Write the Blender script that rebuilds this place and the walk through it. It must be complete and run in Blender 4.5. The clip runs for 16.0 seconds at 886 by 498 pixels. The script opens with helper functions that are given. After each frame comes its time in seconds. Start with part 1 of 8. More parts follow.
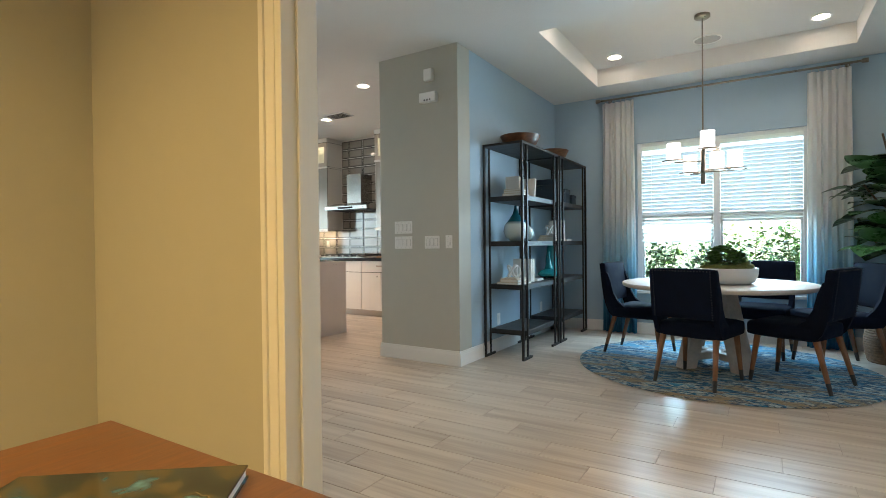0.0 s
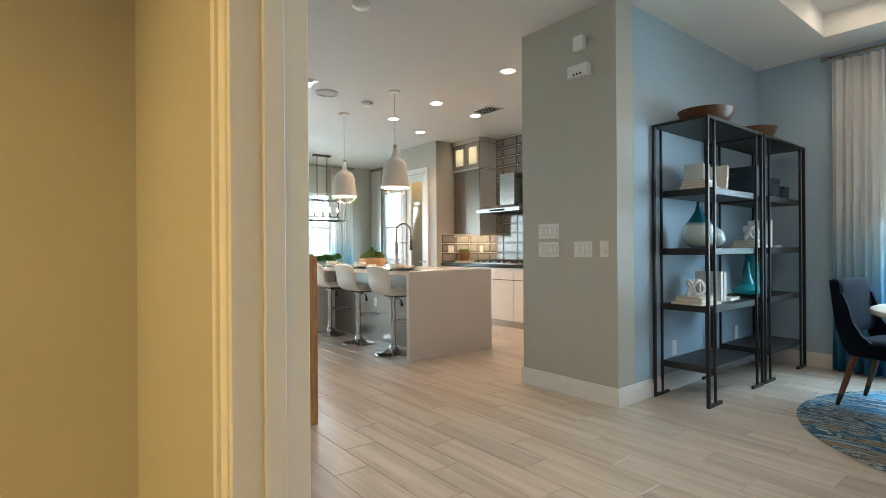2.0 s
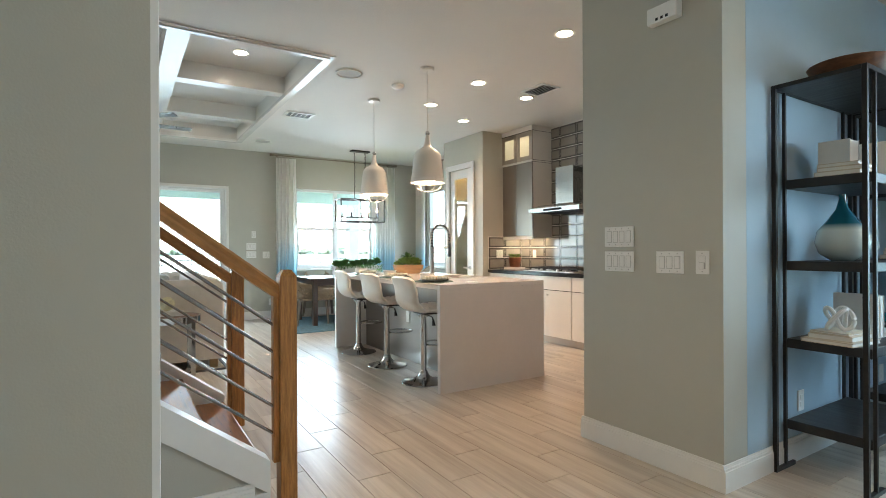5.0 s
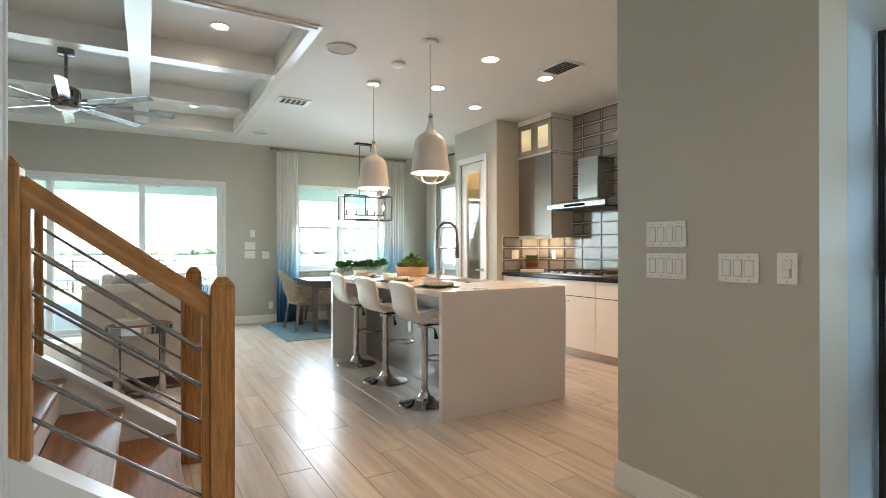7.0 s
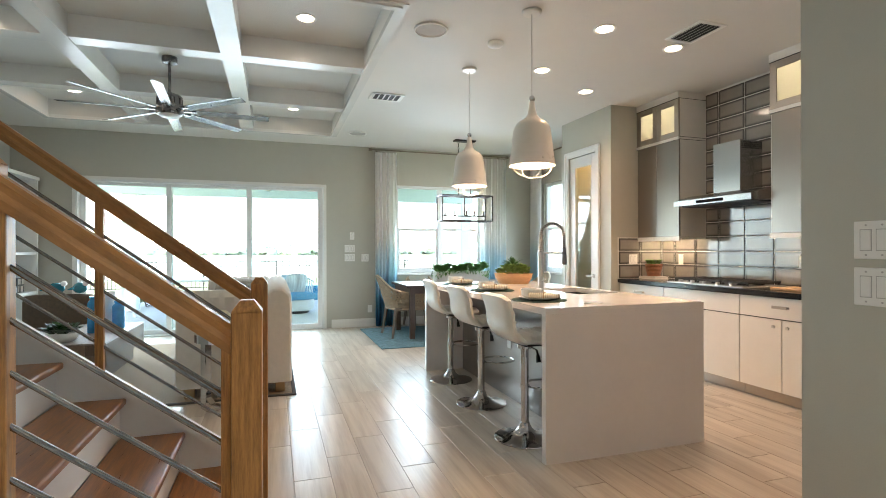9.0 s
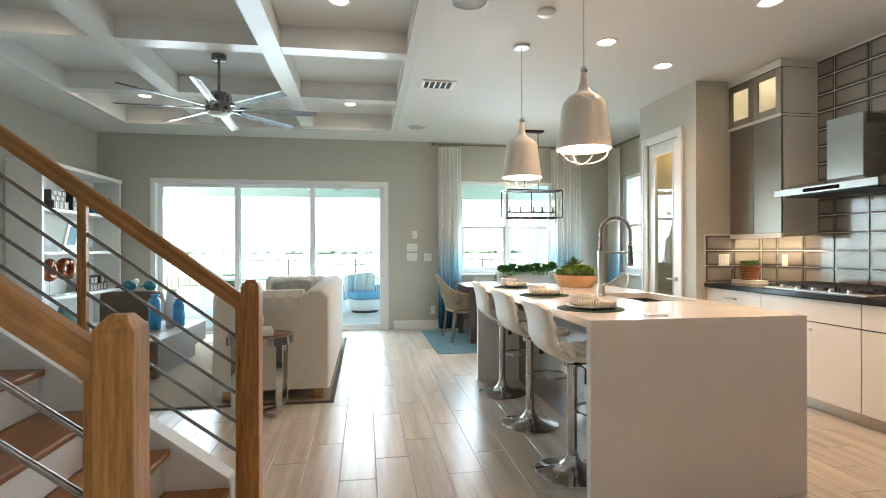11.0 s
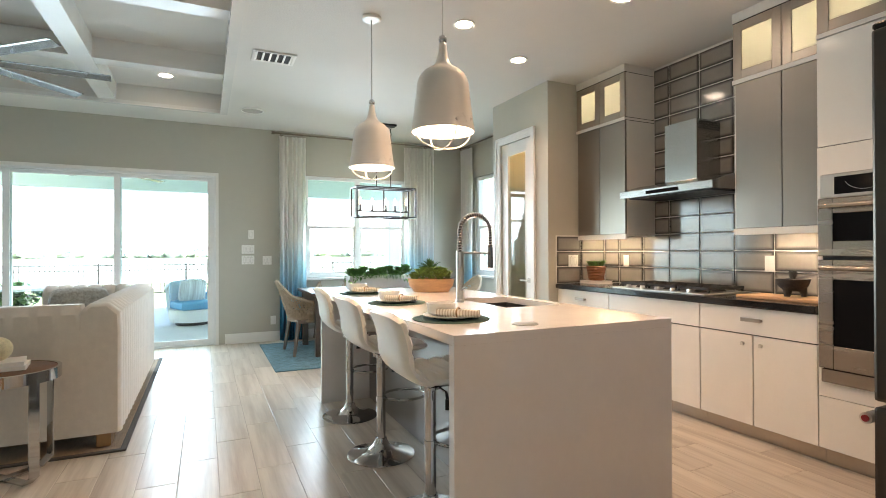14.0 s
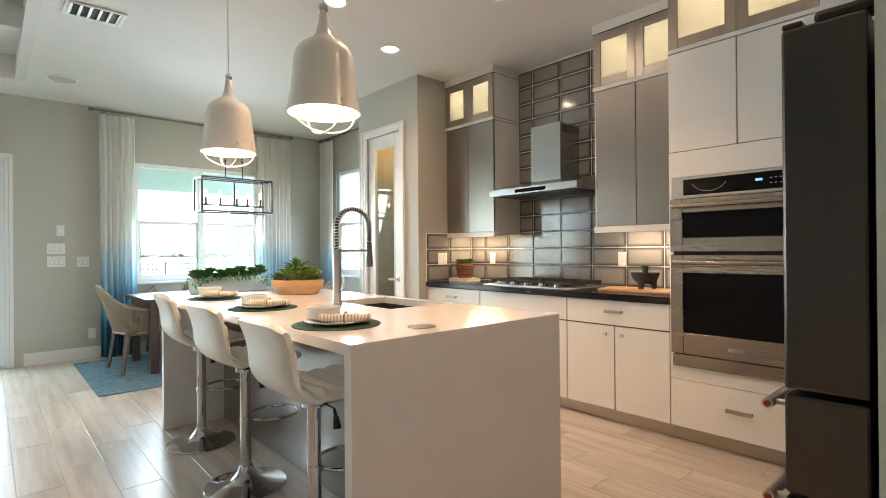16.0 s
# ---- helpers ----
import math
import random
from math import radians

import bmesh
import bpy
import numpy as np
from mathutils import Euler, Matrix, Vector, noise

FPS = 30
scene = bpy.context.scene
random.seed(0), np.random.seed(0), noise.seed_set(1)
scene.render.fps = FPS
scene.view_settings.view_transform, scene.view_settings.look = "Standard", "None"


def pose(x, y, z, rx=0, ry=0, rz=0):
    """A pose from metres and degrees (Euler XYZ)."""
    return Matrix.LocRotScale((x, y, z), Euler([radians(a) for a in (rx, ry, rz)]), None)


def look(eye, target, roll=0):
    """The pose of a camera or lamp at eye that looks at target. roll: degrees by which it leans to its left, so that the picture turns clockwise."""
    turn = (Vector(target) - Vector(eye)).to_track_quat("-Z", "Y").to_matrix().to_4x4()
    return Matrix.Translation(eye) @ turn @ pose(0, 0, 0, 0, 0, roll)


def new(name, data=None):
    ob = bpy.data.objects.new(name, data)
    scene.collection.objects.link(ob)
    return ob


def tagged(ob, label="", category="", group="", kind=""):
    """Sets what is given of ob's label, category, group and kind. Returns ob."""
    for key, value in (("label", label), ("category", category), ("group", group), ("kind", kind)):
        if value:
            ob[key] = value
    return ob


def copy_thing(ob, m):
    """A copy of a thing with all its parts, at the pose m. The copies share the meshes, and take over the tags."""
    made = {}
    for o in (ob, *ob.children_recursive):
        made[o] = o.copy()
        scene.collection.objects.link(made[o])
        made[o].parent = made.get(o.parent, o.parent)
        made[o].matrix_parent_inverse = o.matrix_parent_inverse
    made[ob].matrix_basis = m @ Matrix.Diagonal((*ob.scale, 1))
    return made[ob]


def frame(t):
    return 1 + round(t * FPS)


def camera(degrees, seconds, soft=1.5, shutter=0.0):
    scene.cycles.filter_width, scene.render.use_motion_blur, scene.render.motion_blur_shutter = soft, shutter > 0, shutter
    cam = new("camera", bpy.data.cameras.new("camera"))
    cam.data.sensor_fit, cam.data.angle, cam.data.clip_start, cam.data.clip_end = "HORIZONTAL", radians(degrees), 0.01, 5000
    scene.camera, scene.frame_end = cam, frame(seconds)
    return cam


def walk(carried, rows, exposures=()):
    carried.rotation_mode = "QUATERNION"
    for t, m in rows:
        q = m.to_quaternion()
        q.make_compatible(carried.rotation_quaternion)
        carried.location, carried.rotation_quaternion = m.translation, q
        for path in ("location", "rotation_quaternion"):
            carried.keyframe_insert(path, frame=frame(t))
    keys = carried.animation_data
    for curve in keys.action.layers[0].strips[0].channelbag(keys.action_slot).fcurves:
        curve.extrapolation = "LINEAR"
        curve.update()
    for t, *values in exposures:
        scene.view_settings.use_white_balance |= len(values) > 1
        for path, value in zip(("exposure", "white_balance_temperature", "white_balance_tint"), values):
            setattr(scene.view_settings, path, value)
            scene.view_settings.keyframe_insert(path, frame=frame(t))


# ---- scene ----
cam = camera(82.0, 16.0, soft=0.9)
# seconds, eye, target, roll
PATH = [
    (0, (-0.195, 0.491, 1.12), (-1.259, 2.185, 1.1), -0.6),
    (0.5, (-0.177, 0.646, 1.101), (-1.393, 2.234, 1.088), -0.9),
    (1, (-0.256, 0.844, 1.098), (-1.574, 2.349, 1.089), -0.7),
    (1.5, (-0.378, 1.06, 1.132), (-1.813, 2.453, 1.122), -0.5),
    (2, (-0.468, 1.243, 1.149), (-2.03, 2.492, 1.148), -0.4),
    (2.5, (-0.544, 1.416, 1.196), (-2.188, 2.555, 1.194), -0.3),
    (3, (-0.675, 1.538, 1.206), (-2.329, 2.663, 1.208), -0.1),
    (3.5, (-0.819, 1.682, 1.222), (-2.486, 2.788, 1.221), -0.3),
    (4, (-0.932, 1.788, 1.219), (-2.606, 2.883, 1.218), -0.3),
    (6.5, (-1.503, 2.295, 1.212), (-3.226, 3.311, 1.214), -0.2),
    (7, (-1.641, 2.413, 1.215), (-3.369, 3.42, 1.217), -0.1),
    (7.5, (-1.764, 2.493, 1.237), (-3.496, 3.493, 1.24), -0.0),
    (8, (-1.923, 2.531, 1.242), (-3.665, 3.514, 1.246), -0.0),
    (8.5, (-2.035, 2.592, 1.246), (-3.872, 3.383, 1.25), 0.0),
    (9, (-2.126, 2.719, 1.255), (-4.024, 3.349, 1.259), -0.1),
    (9.5, (-2.171, 2.831, 1.28), (-4.119, 3.285, 1.275), 0.0),
    (12, (-2.69, 3.332, 1.241), (-4.67, 3.619, 1.242), -0.1),
    (12.5, (-2.777, 3.376, 1.25), (-4.757, 3.659, 1.251), -0.1),
    (13, (-2.883, 3.384, 1.247), (-4.852, 3.733, 1.251), -0.0),
    (13.5, (-2.958, 3.364, 1.249), (-4.853, 4.002, 1.254), -0.2),
    (14, (-2.994, 3.352, 1.238), (-4.806, 4.199, 1.249), -0.2),
    (14.5, (-3.025, 3.341, 1.248), (-4.746, 4.36, 1.252), -0.3),
    (15, (-3.087, 3.305, 1.228), (-4.732, 4.442, 1.24), -0.3),
    (15.5, (-3.189, 3.302, 1.219), (-4.761, 4.539, 1.228), -0.4),
    (16, (-3.282, 3.322, 1.228), (-4.775, 4.653, 1.232), -0.5),
]
walk(cam, [(t, look(eye, target, roll)) for t, eye, target, roll in PATH], exposures=[(0, 2.80, 6450, 16), (2, 2.82, 6600, 16), (3.5, 2.84, 6400, 14), (6.5, 2.84, 6800, 18), (16, 2.84, 6800, 18)])

# ---- world, sun, lamps ----
world = bpy.data.worlds.new("sky")
scene.world = world
world.use_nodes = True
wn = world.node_tree.nodes
sky = wn.new("ShaderNodeTexSky")
sky.sky_type = "NISHITA"
sky.sun_disc = False
sky.sun_elevation, sky.sun_rotation = radians(55), radians(120)
wn["Background"].inputs["Strength"].default_value = 0.15
world.node_tree.links.new(sky.outputs[0], wn["Background"].inputs["Color"])

sun = new("sun", bpy.data.lights.new("sun", "SUN"))
sun.data.energy, sun.data.angle, sun.data.color = 5.0, radians(0.5), (1.0, 0.95, 0.87)
sun.matrix_basis = look((8.0, -4.6, 13.2), (0, 0, 0))


LAMPS = 0.5


def area_lamp(name, m, sx, sy, watts, colour, spread=180):
    la = new(name, bpy.data.lights.new(name, "AREA"))
    la.data.shape, la.data.size, la.data.size_y = "RECTANGLE", sx, sy
    la.data.energy, la.data.color = watts * LAMPS, colour
    la.data.spread = radians(spread)
    la.matrix_basis = m
    return la


DAY = (0.66, 0.87, 1.0)
area_lamp("slider_daylight", look((-10.46, 1.79, 1.2), (-5, 1.79, -1.5)), 3.3, 2.1, 34, DAY, 135)
area_lamp("nook_daylight", look((-10.45, 5.44, 1.6), (-5, 5.44, -1.0)), 1.5, 1.4, 26, DAY, 140)
area_lamp("nook_side_daylight", look((-9.3, 7.17, 1.6), (-9.3, 2, -1.0)), 1.3, 1.4, 13, DAY, 140)
area_lamp("dining_daylight", look((-0.65, 7.03, 1.4), (-0.65, 2.5, -0.9)), 1.6, 1.7, 27, (0.52, 0.82, 1.0), 145)


WARM = (1.0, 0.72, 0.44)


def can_lamp(x, y, z, watts, colour=WARM, spread=125):
    la = new("can_lamp", bpy.data.lights.new("can_lamp", "SPOT"))
    la.data.energy, la.data.color = watts * LAMPS, colour
    la.data.spot_size, la.data.spot_blend, la.data.shadow_soft_size = radians(spread), 0.6, 0.06
    la.matrix_basis = pose(x, y, z - 0.02)


KITCHEN_CANS = [(-4.09, 5.0), (-5.44, 5.13), (-6.39, 5.12), (-5.58, 5.91), (-6.82, 5.89)]
COFFER_CANS = [(-6.44, 2.97), (-9.25, 2.97), (-6.44, 0.47), (-9.25, 0.47)]
TRAY_CANS = [(-1.57, 6.26), (0.26, 6.27), (-1.57, 5.0), (0.26, 5.0)]
STUDY_CANS = [(-1.7, -0.4), (0.0, -0.4), (-1.7, -2.0)]
# hall cans are unseen, added to brighten the hall and island end
ADDED_HALL_CANS = [(-1.9, 3.0), (-0.7, 2.8), (0.5, 2.8)]
for cx, cy in KITCHEN_CANS:
    can_lamp(cx, cy, 2.95, 13.5, (1.0, 0.64, 0.37))
for cx, cy in COFFER_CANS:
    can_lamp(cx, cy, 3.16, 1.8)
for cx, cy in TRAY_CANS:
    can_lamp(cx, cy, 3.15, 2.5)
for cx, cy in ADDED_HALL_CANS:
    can_lamp(cx, cy, 2.95, 5.8)
for cx, cy in STUDY_CANS:
    can_lamp(cx, cy, 2.95, 46, (1.0, 0.68, 0.24), 150)


# ---- materials ----
MATS = {}


def mat(name, col, rough=0.5, metal=0.0, var=0.08, scale=6.0, bump=0.03, bscale=120.0, coat=0.0,
        stretch=(1, 1, 1), rnd=0.0, emit=0.0, ecol=None, trans=0.0, alt=None, sheen=0.0, world_pos=False, sss=0.0, span=(0.45, 0.9), rvar=0.15, detail=5.0, fine=0.35):
    """A procedural surface: two scales of colour variation, fine relief, uneven gloss."""
    m = bpy.data.materials.new(name)
    m.use_nodes = True
    nt = m.node_tree
    b = nt.nodes["Principled BSDF"]
    L = nt.links.new

    def node(kind, **kw):
        n = nt.nodes.new(kind)
        for k, v in kw.items():
            n.inputs[k].default_value = v
        return n

    if world_pos:
        src = nt.nodes.new("ShaderNodeNewGeometry").outputs["Position"]
    else:
        src = nt.nodes.new("ShaderNodeTexCoord").outputs["Object"]
    mp = node("ShaderNodeMapping", Scale=stretch)
    L(src, mp.inputs["Vector"])
    vec = mp.outputs["Vector"]
    rand = None
    if rnd:
        oi = nt.nodes.new("ShaderNodeObjectInfo")
        ge = nt.nodes.new("ShaderNodeNewGeometry")
        ad = nt.nodes.new("ShaderNodeMath")
        ad.operation = "ADD"
        L(oi.outputs["Random"], ad.inputs[0])
        L(ge.outputs["Random Per Island"], ad.inputs[1])
        fr = nt.nodes.new("ShaderNodeMath")
        fr.operation = "FRACT"
        L(ad.outputs[0], fr.inputs[0])
        rand = fr.outputs[0]
        mu = nt.nodes.new("ShaderNodeVectorMath")
        mu.operation = "SCALE"
        cb = nt.nodes.new("ShaderNodeCombineXYZ")
        for k in range(3):
            L(rand, cb.inputs[k])
        L(cb.outputs[0], mu.inputs[0])
        mu.inputs["Scale"].default_value = 37.0
        av = nt.nodes.new("ShaderNodeVectorMath")
        av.operation = "ADD"
        L(vec, av.inputs[0])
        L(mu.outputs[0], av.inputs[1])
        vec = av.outputs[0]
    n1 = node("ShaderNodeTexNoise", Scale=scale, Detail=detail, Roughness=0.6)
    n2 = node("ShaderNodeTexNoise", Scale=scale * 7, Detail=3.0)
    L(vec, n1.inputs["Vector"])
    L(vec, n2.inputs["Vector"])
    mixn = nt.nodes.new("ShaderNodeMath")
    mixn.operation = "MULTIPLY_ADD"
    mixn.inputs[1].default_value = fine
    L(n2.outputs["Fac"], mixn.inputs[0])
    L(n1.outputs["Fac"], mixn.inputs[2])
    ramp = nt.nodes.new("ShaderNodeValToRGB")
    lo = tuple(max(0, c * (1 - var)) for c in col)
    hi = tuple(min(1, c * (1 + var)) for c in col)
    if alt:
        lo = alt
    ramp.color_ramp.elements[0].position, ramp.color_ramp.elements[1].position = span
    ramp.color_ramp.elements[0].color = (*lo, 1)
    ramp.color_ramp.elements[1].color = (*hi, 1)
    L(mixn.outputs[0], ramp.inputs[0])
    out = ramp.outputs[0]
    if rnd:
        hsv = nt.nodes.new("ShaderNodeHueSaturation")
        mr = node("ShaderNodeMapRange")
        mr.inputs["To Min"].default_value, mr.inputs["To Max"].default_value = 1 - rnd, 1 + rnd
        L(rand, mr.inputs["Value"])
        L(mr.outputs[0], hsv.inputs["Value"])
        L(out, hsv.inputs["Color"])
        out = hsv.outputs[0]
    L(out, b.inputs["Base Color"])
    rr = node("ShaderNodeMapRange")
    rr.inputs["From Min"].default_value, rr.inputs["From Max"].default_value = 0.3, 0.7
    rr.inputs["To Min"].default_value, rr.inputs["To Max"].default_value = rough * (1 - rvar), min(1, rough * (1 + rvar))
    L(n1.outputs["Fac"], rr.inputs["Value"])
    L(rr.outputs[0], b.inputs["Roughness"])
    b.inputs["Metallic"].default_value = metal
    b.inputs["Coat Weight"].default_value = coat
    b.inputs["Coat Roughness"].default_value = 0.08
    b.inputs["Sheen Weight"].default_value = sheen
    b.inputs["Transmission Weight"].default_value = trans
    if sss:
        b.inputs["Subsurface Weight"].default_value = sss
        b.inputs["Subsurface Radius"].default_value = (0.01, 0.01, 0.01)
    if emit:
        b.inputs["Emission Color"].default_value = (*(ecol or col), 1)
        b.inputs["Emission Strength"].default_value = emit
    if bump:
        nb = node("ShaderNodeTexNoise", Scale=bscale, Detail=2.0)
        L(vec, nb.inputs["Vector"])
        bp = node("ShaderNodeBump", Strength=min(1, bump * 6), Distance=bump * 0.02)
        L(nb.outputs["Fac"], bp.inputs["Height"])
        L(bp.outputs[0], b.inputs["Normal"])
    MATS[name] = m
    return m


def glass_mat(name, col=(1, 1, 1), rough=0.0):
    """Thin pane: mostly clear, with a mirror gloss that follows the angle."""
    m = bpy.data.materials.new(name)
    m.use_nodes = True
    nt = m.node_tree
    nt.nodes.remove(nt.nodes["Principled BSDF"])
    tr, gl, mx = (nt.nodes.new(k) for k in ("ShaderNodeBsdfTransparent", "ShaderNodeBsdfGlossy", "ShaderNodeMixShader"))
    tr.inputs["Color"].default_value = (*col, 1)
    gl.inputs["Roughness"].default_value = rough
    lw = nt.nodes.new("ShaderNodeLayerWeight")
    lw.inputs["Blend"].default_value = 0.5
    pw = nt.nodes.new("ShaderNodeMath")
    pw.operation = "POWER"
    pw.inputs[1].default_value = 4.0
    nt.links.new(lw.outputs["Facing"], pw.inputs[0])
    fr = nt.nodes.new("ShaderNodeMath")
    fr.operation = "MULTIPLY_ADD"
    fr.inputs[1].default_value, fr.inputs[2].default_value = 0.8, 0.035
    nt.links.new(pw.outputs[0], fr.inputs[0])
    nt.links.new(fr.outputs[0], mx.inputs[0])
    nt.links.new(tr.outputs[0], mx.inputs[1])
    nt.links.new(gl.outputs[0], mx.inputs[2])
    nt.links.new(mx.outputs[0], nt.nodes["Material Output"].inputs["Surface"])
    return m


def ombre_mat(name):
    """Sheer curtain cloth dyed from white to blue towards the hem, letting light through."""
    m = bpy.data.materials.new(name)
    m.use_nodes = True
    nt = m.node_tree
    L = nt.links.new
    nt.nodes.remove(nt.nodes["Principled BSDF"])
    tc = nt.nodes.new("ShaderNodeTexCoord")
    sp = nt.nodes.new("ShaderNodeSeparateXYZ")
    L(tc.outputs["Object"], sp.inputs[0])
    no = nt.nodes.new("ShaderNodeTexNoise")
    no.inputs["Scale"].default_value = 1.0
    no.inputs["Detail"].default_value = 6.0
    mp = nt.nodes.new("ShaderNodeMapping")
    mp.inputs["Scale"].default_value = (30, 30, 1.2)
    L(tc.outputs["Object"], mp.inputs[0])
    L(mp.outputs[0], no.inputs["Vector"])
    ma = nt.nodes.new("ShaderNodeMath")
    ma.operation = "MULTIPLY_ADD"
    L(no.outputs["Fac"], ma.inputs[0])
    ma.inputs[1].default_value = 0.7
    L(sp.outputs["Z"], ma.inputs[2])
    ra = nt.nodes.new("ShaderNodeValToRGB")
    cr = ra.color_ramp
    cr.elements[0].position, cr.elements[0].color = 0.10, (0.03, 0.22, 0.38, 1)
    cr.elements[1].position, cr.elements[1].color = 0.66, (0.93, 0.92, 0.90, 1)
    e = cr.elements.new(0.30)
    e.color = (0.15, 0.47, 0.64, 1)
    e = cr.elements.new(0.46)
    e.color = (0.60, 0.79, 0.86, 1)
    dv = nt.nodes.new("ShaderNodeMath")
    dv.operation = "DIVIDE"
    dv.inputs[1].default_value = 2.6
    L(ma.outputs[0], dv.inputs[0])
    L(dv.outputs[0], ra.inputs[0])
    di, tl, mx = (nt.nodes.new(k) for k in ("ShaderNodeBsdfDiffuse", "ShaderNodeBsdfTranslucent", "ShaderNodeMixShader"))
    L(ra.outputs[0], di.inputs["Color"])
    L(ra.outputs[0], tl.inputs["Color"])
    mx.inputs[0].default_value = 0.7
    L(di.outputs[0], mx.inputs[1])
    L(tl.outputs[0], mx.inputs[2])
    L(mx.outputs[0], nt.nodes["Material Output"].inputs["Surface"])
    return m


paint = mat("greige_paint", (0.47, 0.457, 0.395), 0.6, var=0.03, scale=1.5, bump=0.06, bscale=160, world_pos=True)
paint_blue = mat("pale_blue_paint", (0.35, 0.47, 0.56), 0.6, var=0.03, scale=1.5, bump=0.06, bscale=160, world_pos=True)
paint_ceil = mat("white_ceiling_paint", (0.67, 0.66, 0.63), 0.7, var=0.02, scale=1.2, bump=0.12, bscale=90, world_pos=True)
trim_white = mat("white_trim_paint", (0.78, 0.77, 0.74), 0.35, var=0.02, bump=0.01, world_pos=True)
plank_tile = mat("wood_look_tile", (0.55, 0.485, 0.405), 0.30, var=0.04, scale=3.0, stretch=(0.30, 5.0, 1), bump=0.0, rnd=0.08, alt=(0.37, 0.30, 0.235), span=(0.34, 0.68), world_pos=True, detail=4.0, fine=0.14, rvar=0.06)
grout = mat("grout", (0.42, 0.37, 0.31), 0.8, var=0.1, world_pos=True)
quartz = mat("white_quartz", (0.81, 0.765, 0.735), 0.16, var=0.025, scale=4, bump=0.0, coat=0.3)
cab_white = mat("glossy_white_cabinet", (0.76, 0.74, 0.70), 0.22, var=0.02, bump=0.0, coat=0.2)
steel = mat("brushed_steel", (0.56, 0.54, 0.51), 0.3, 1.0, var=0.02, scale=30, stretch=(1, 1, 0.05), bump=0.0, rvar=0.03)
steel_door = mat("brushed_metal_laminate", (0.30, 0.272, 0.245), 0.3, 0.9, var=0.01, scale=60, stretch=(1, 1, 0.02), bump=0.0, rvar=0.01)
chrome = mat("chrome", (0.58, 0.58, 0.58), 0.07, 1.0, var=0.01, bump=0.0, rvar=0.0)
black_stone = mat("black_granite", (0.011, 0.011, 0.012), 0.16, var=0.4, scale=60, bump=0.0)
black_metal = mat("dark_bronze_metal", (0.035, 0.032, 0.03), 0.45, 0.7, var=0.2, scale=30)
black_wood = mat("black_stained_wood", (0.018, 0.017, 0.017), 0.45, var=0.4, scale=6, stretch=(1, 8, 1))
oak = mat("honey_oak", (0.43, 0.195, 0.055), 0.38, var=0.2, scale=9, stretch=(9, 9, 0.7), bump=0.02, alt=(0.25, 0.105, 0.03), span=(0.48, 0.82))
oak_y = mat("honey_oak_rail", (0.41, 0.178, 0.052), 0.38, var=0.2, scale=9, stretch=(10, 0.9, 0.9), bump=0.02, alt=(0.30, 0.135, 0.045))
oak_x = mat("oak_tread", (0.34, 0.14, 0.042), 0.32, var=0.2, scale=7, stretch=(0.7, 9, 9), bump=0.02, alt=(0.17, 0.066, 0.02))
tile_grey = mat("glazed_grey_tile", (0.27, 0.25, 0.225), 0.12, var=0.10, scale=5, bump=0.03, bscale=14, rnd=0.06, coat=0.5)


def pooled_glaze(m, w, h, reach):
    """Glaze that runs thin and dark towards the rim of every tile."""
    nt = m.node_tree
    L = nt.links.new
    b = nt.nodes["Principled BSDF"]
    base = b.inputs["Base Color"].links[0].from_socket
    sp = nt.nodes.new("ShaderNodeSeparateXYZ")
    L(nt.nodes.new("ShaderNodeTexCoord").outputs["Generated"], sp.inputs[0])

    def math_node(op, a, v):
        n = nt.nodes.new("ShaderNodeMath")
        n.operation = op
        L(a, n.inputs[0])
        if isinstance(v, float):
            n.inputs[1].default_value = v
        else:
            L(v, n.inputs[1])
        return n.outputs[0]

    rims = []
    for axis, size in (("X", w), ("Z", h)):
        off = math_node("ABSOLUTE", math_node("SUBTRACT", sp.outputs[axis], 0.5), 0.0)
        rims.append(math_node("MULTIPLY", math_node("SUBTRACT", off, 0.5), -size))
    near = math_node("MINIMUM", rims[0], rims[1])
    mr = nt.nodes.new("ShaderNodeMapRange")
    mr.interpolation_type = "SMOOTHSTEP"
    mr.inputs["From Max"].default_value = reach
    mr.inputs["To Min"].default_value = 0.2
    L(near, mr.inputs["Value"])
    hs = nt.nodes.new("ShaderNodeHueSaturation")
    L(base, hs.inputs["Color"])
    L(mr.outputs[0], hs.inputs["Value"])
    L(hs.outputs[0], b.inputs["Base Color"])


pooled_glaze(tile_grey, 0.313, 0.154, 0.034)
beam_gloss = mat("glossy_white_trim_paint", (0.78, 0.78, 0.76), 0.22, var=0.02, bump=0.01, bscale=60, world_pos=True)
rod_steel = mat("dark_satin_rod", (0.27, 0.26, 0.25), 0.26, 1.0, var=0.03, scale=20, bump=0.0, rvar=0.05)
frame_steel = mat("bronzed_steel_frame", (0.46, 0.405, 0.35), 0.34, 1.0, var=0.02, scale=40, bump=0.0, rvar=0.03)
hood_steel = mat("hood_stainless", (0.41, 0.41, 0.40), 0.25, 1.0, var=0.02, scale=30, stretch=(0.05, 1, 1), bump=0.0, rvar=0.04)
aged_nickel = mat("warm_aged_nickel", (0.26, 0.225, 0.18), 0.3, 1.0, var=0.04, scale=20, bump=0.0)
grout_light = mat("light_grout", (0.74, 0.72, 0.68), 0.7, world_pos=True)
leather = mat("cream_leather", (0.84, 0.80, 0.72), 0.33, var=0.03, scale=12, bump=0.06, bscale=260)
glow = mat("lamp_lens", (1, 0.95, 0.85), 0.5, emit=7.0, ecol=(1.0, 0.86, 0.66), bump=0)
white_enamel = mat("white_enamel", (0.74, 0.71, 0.66), 0.3, var=0.02, bump=0.0, coat=0.3)
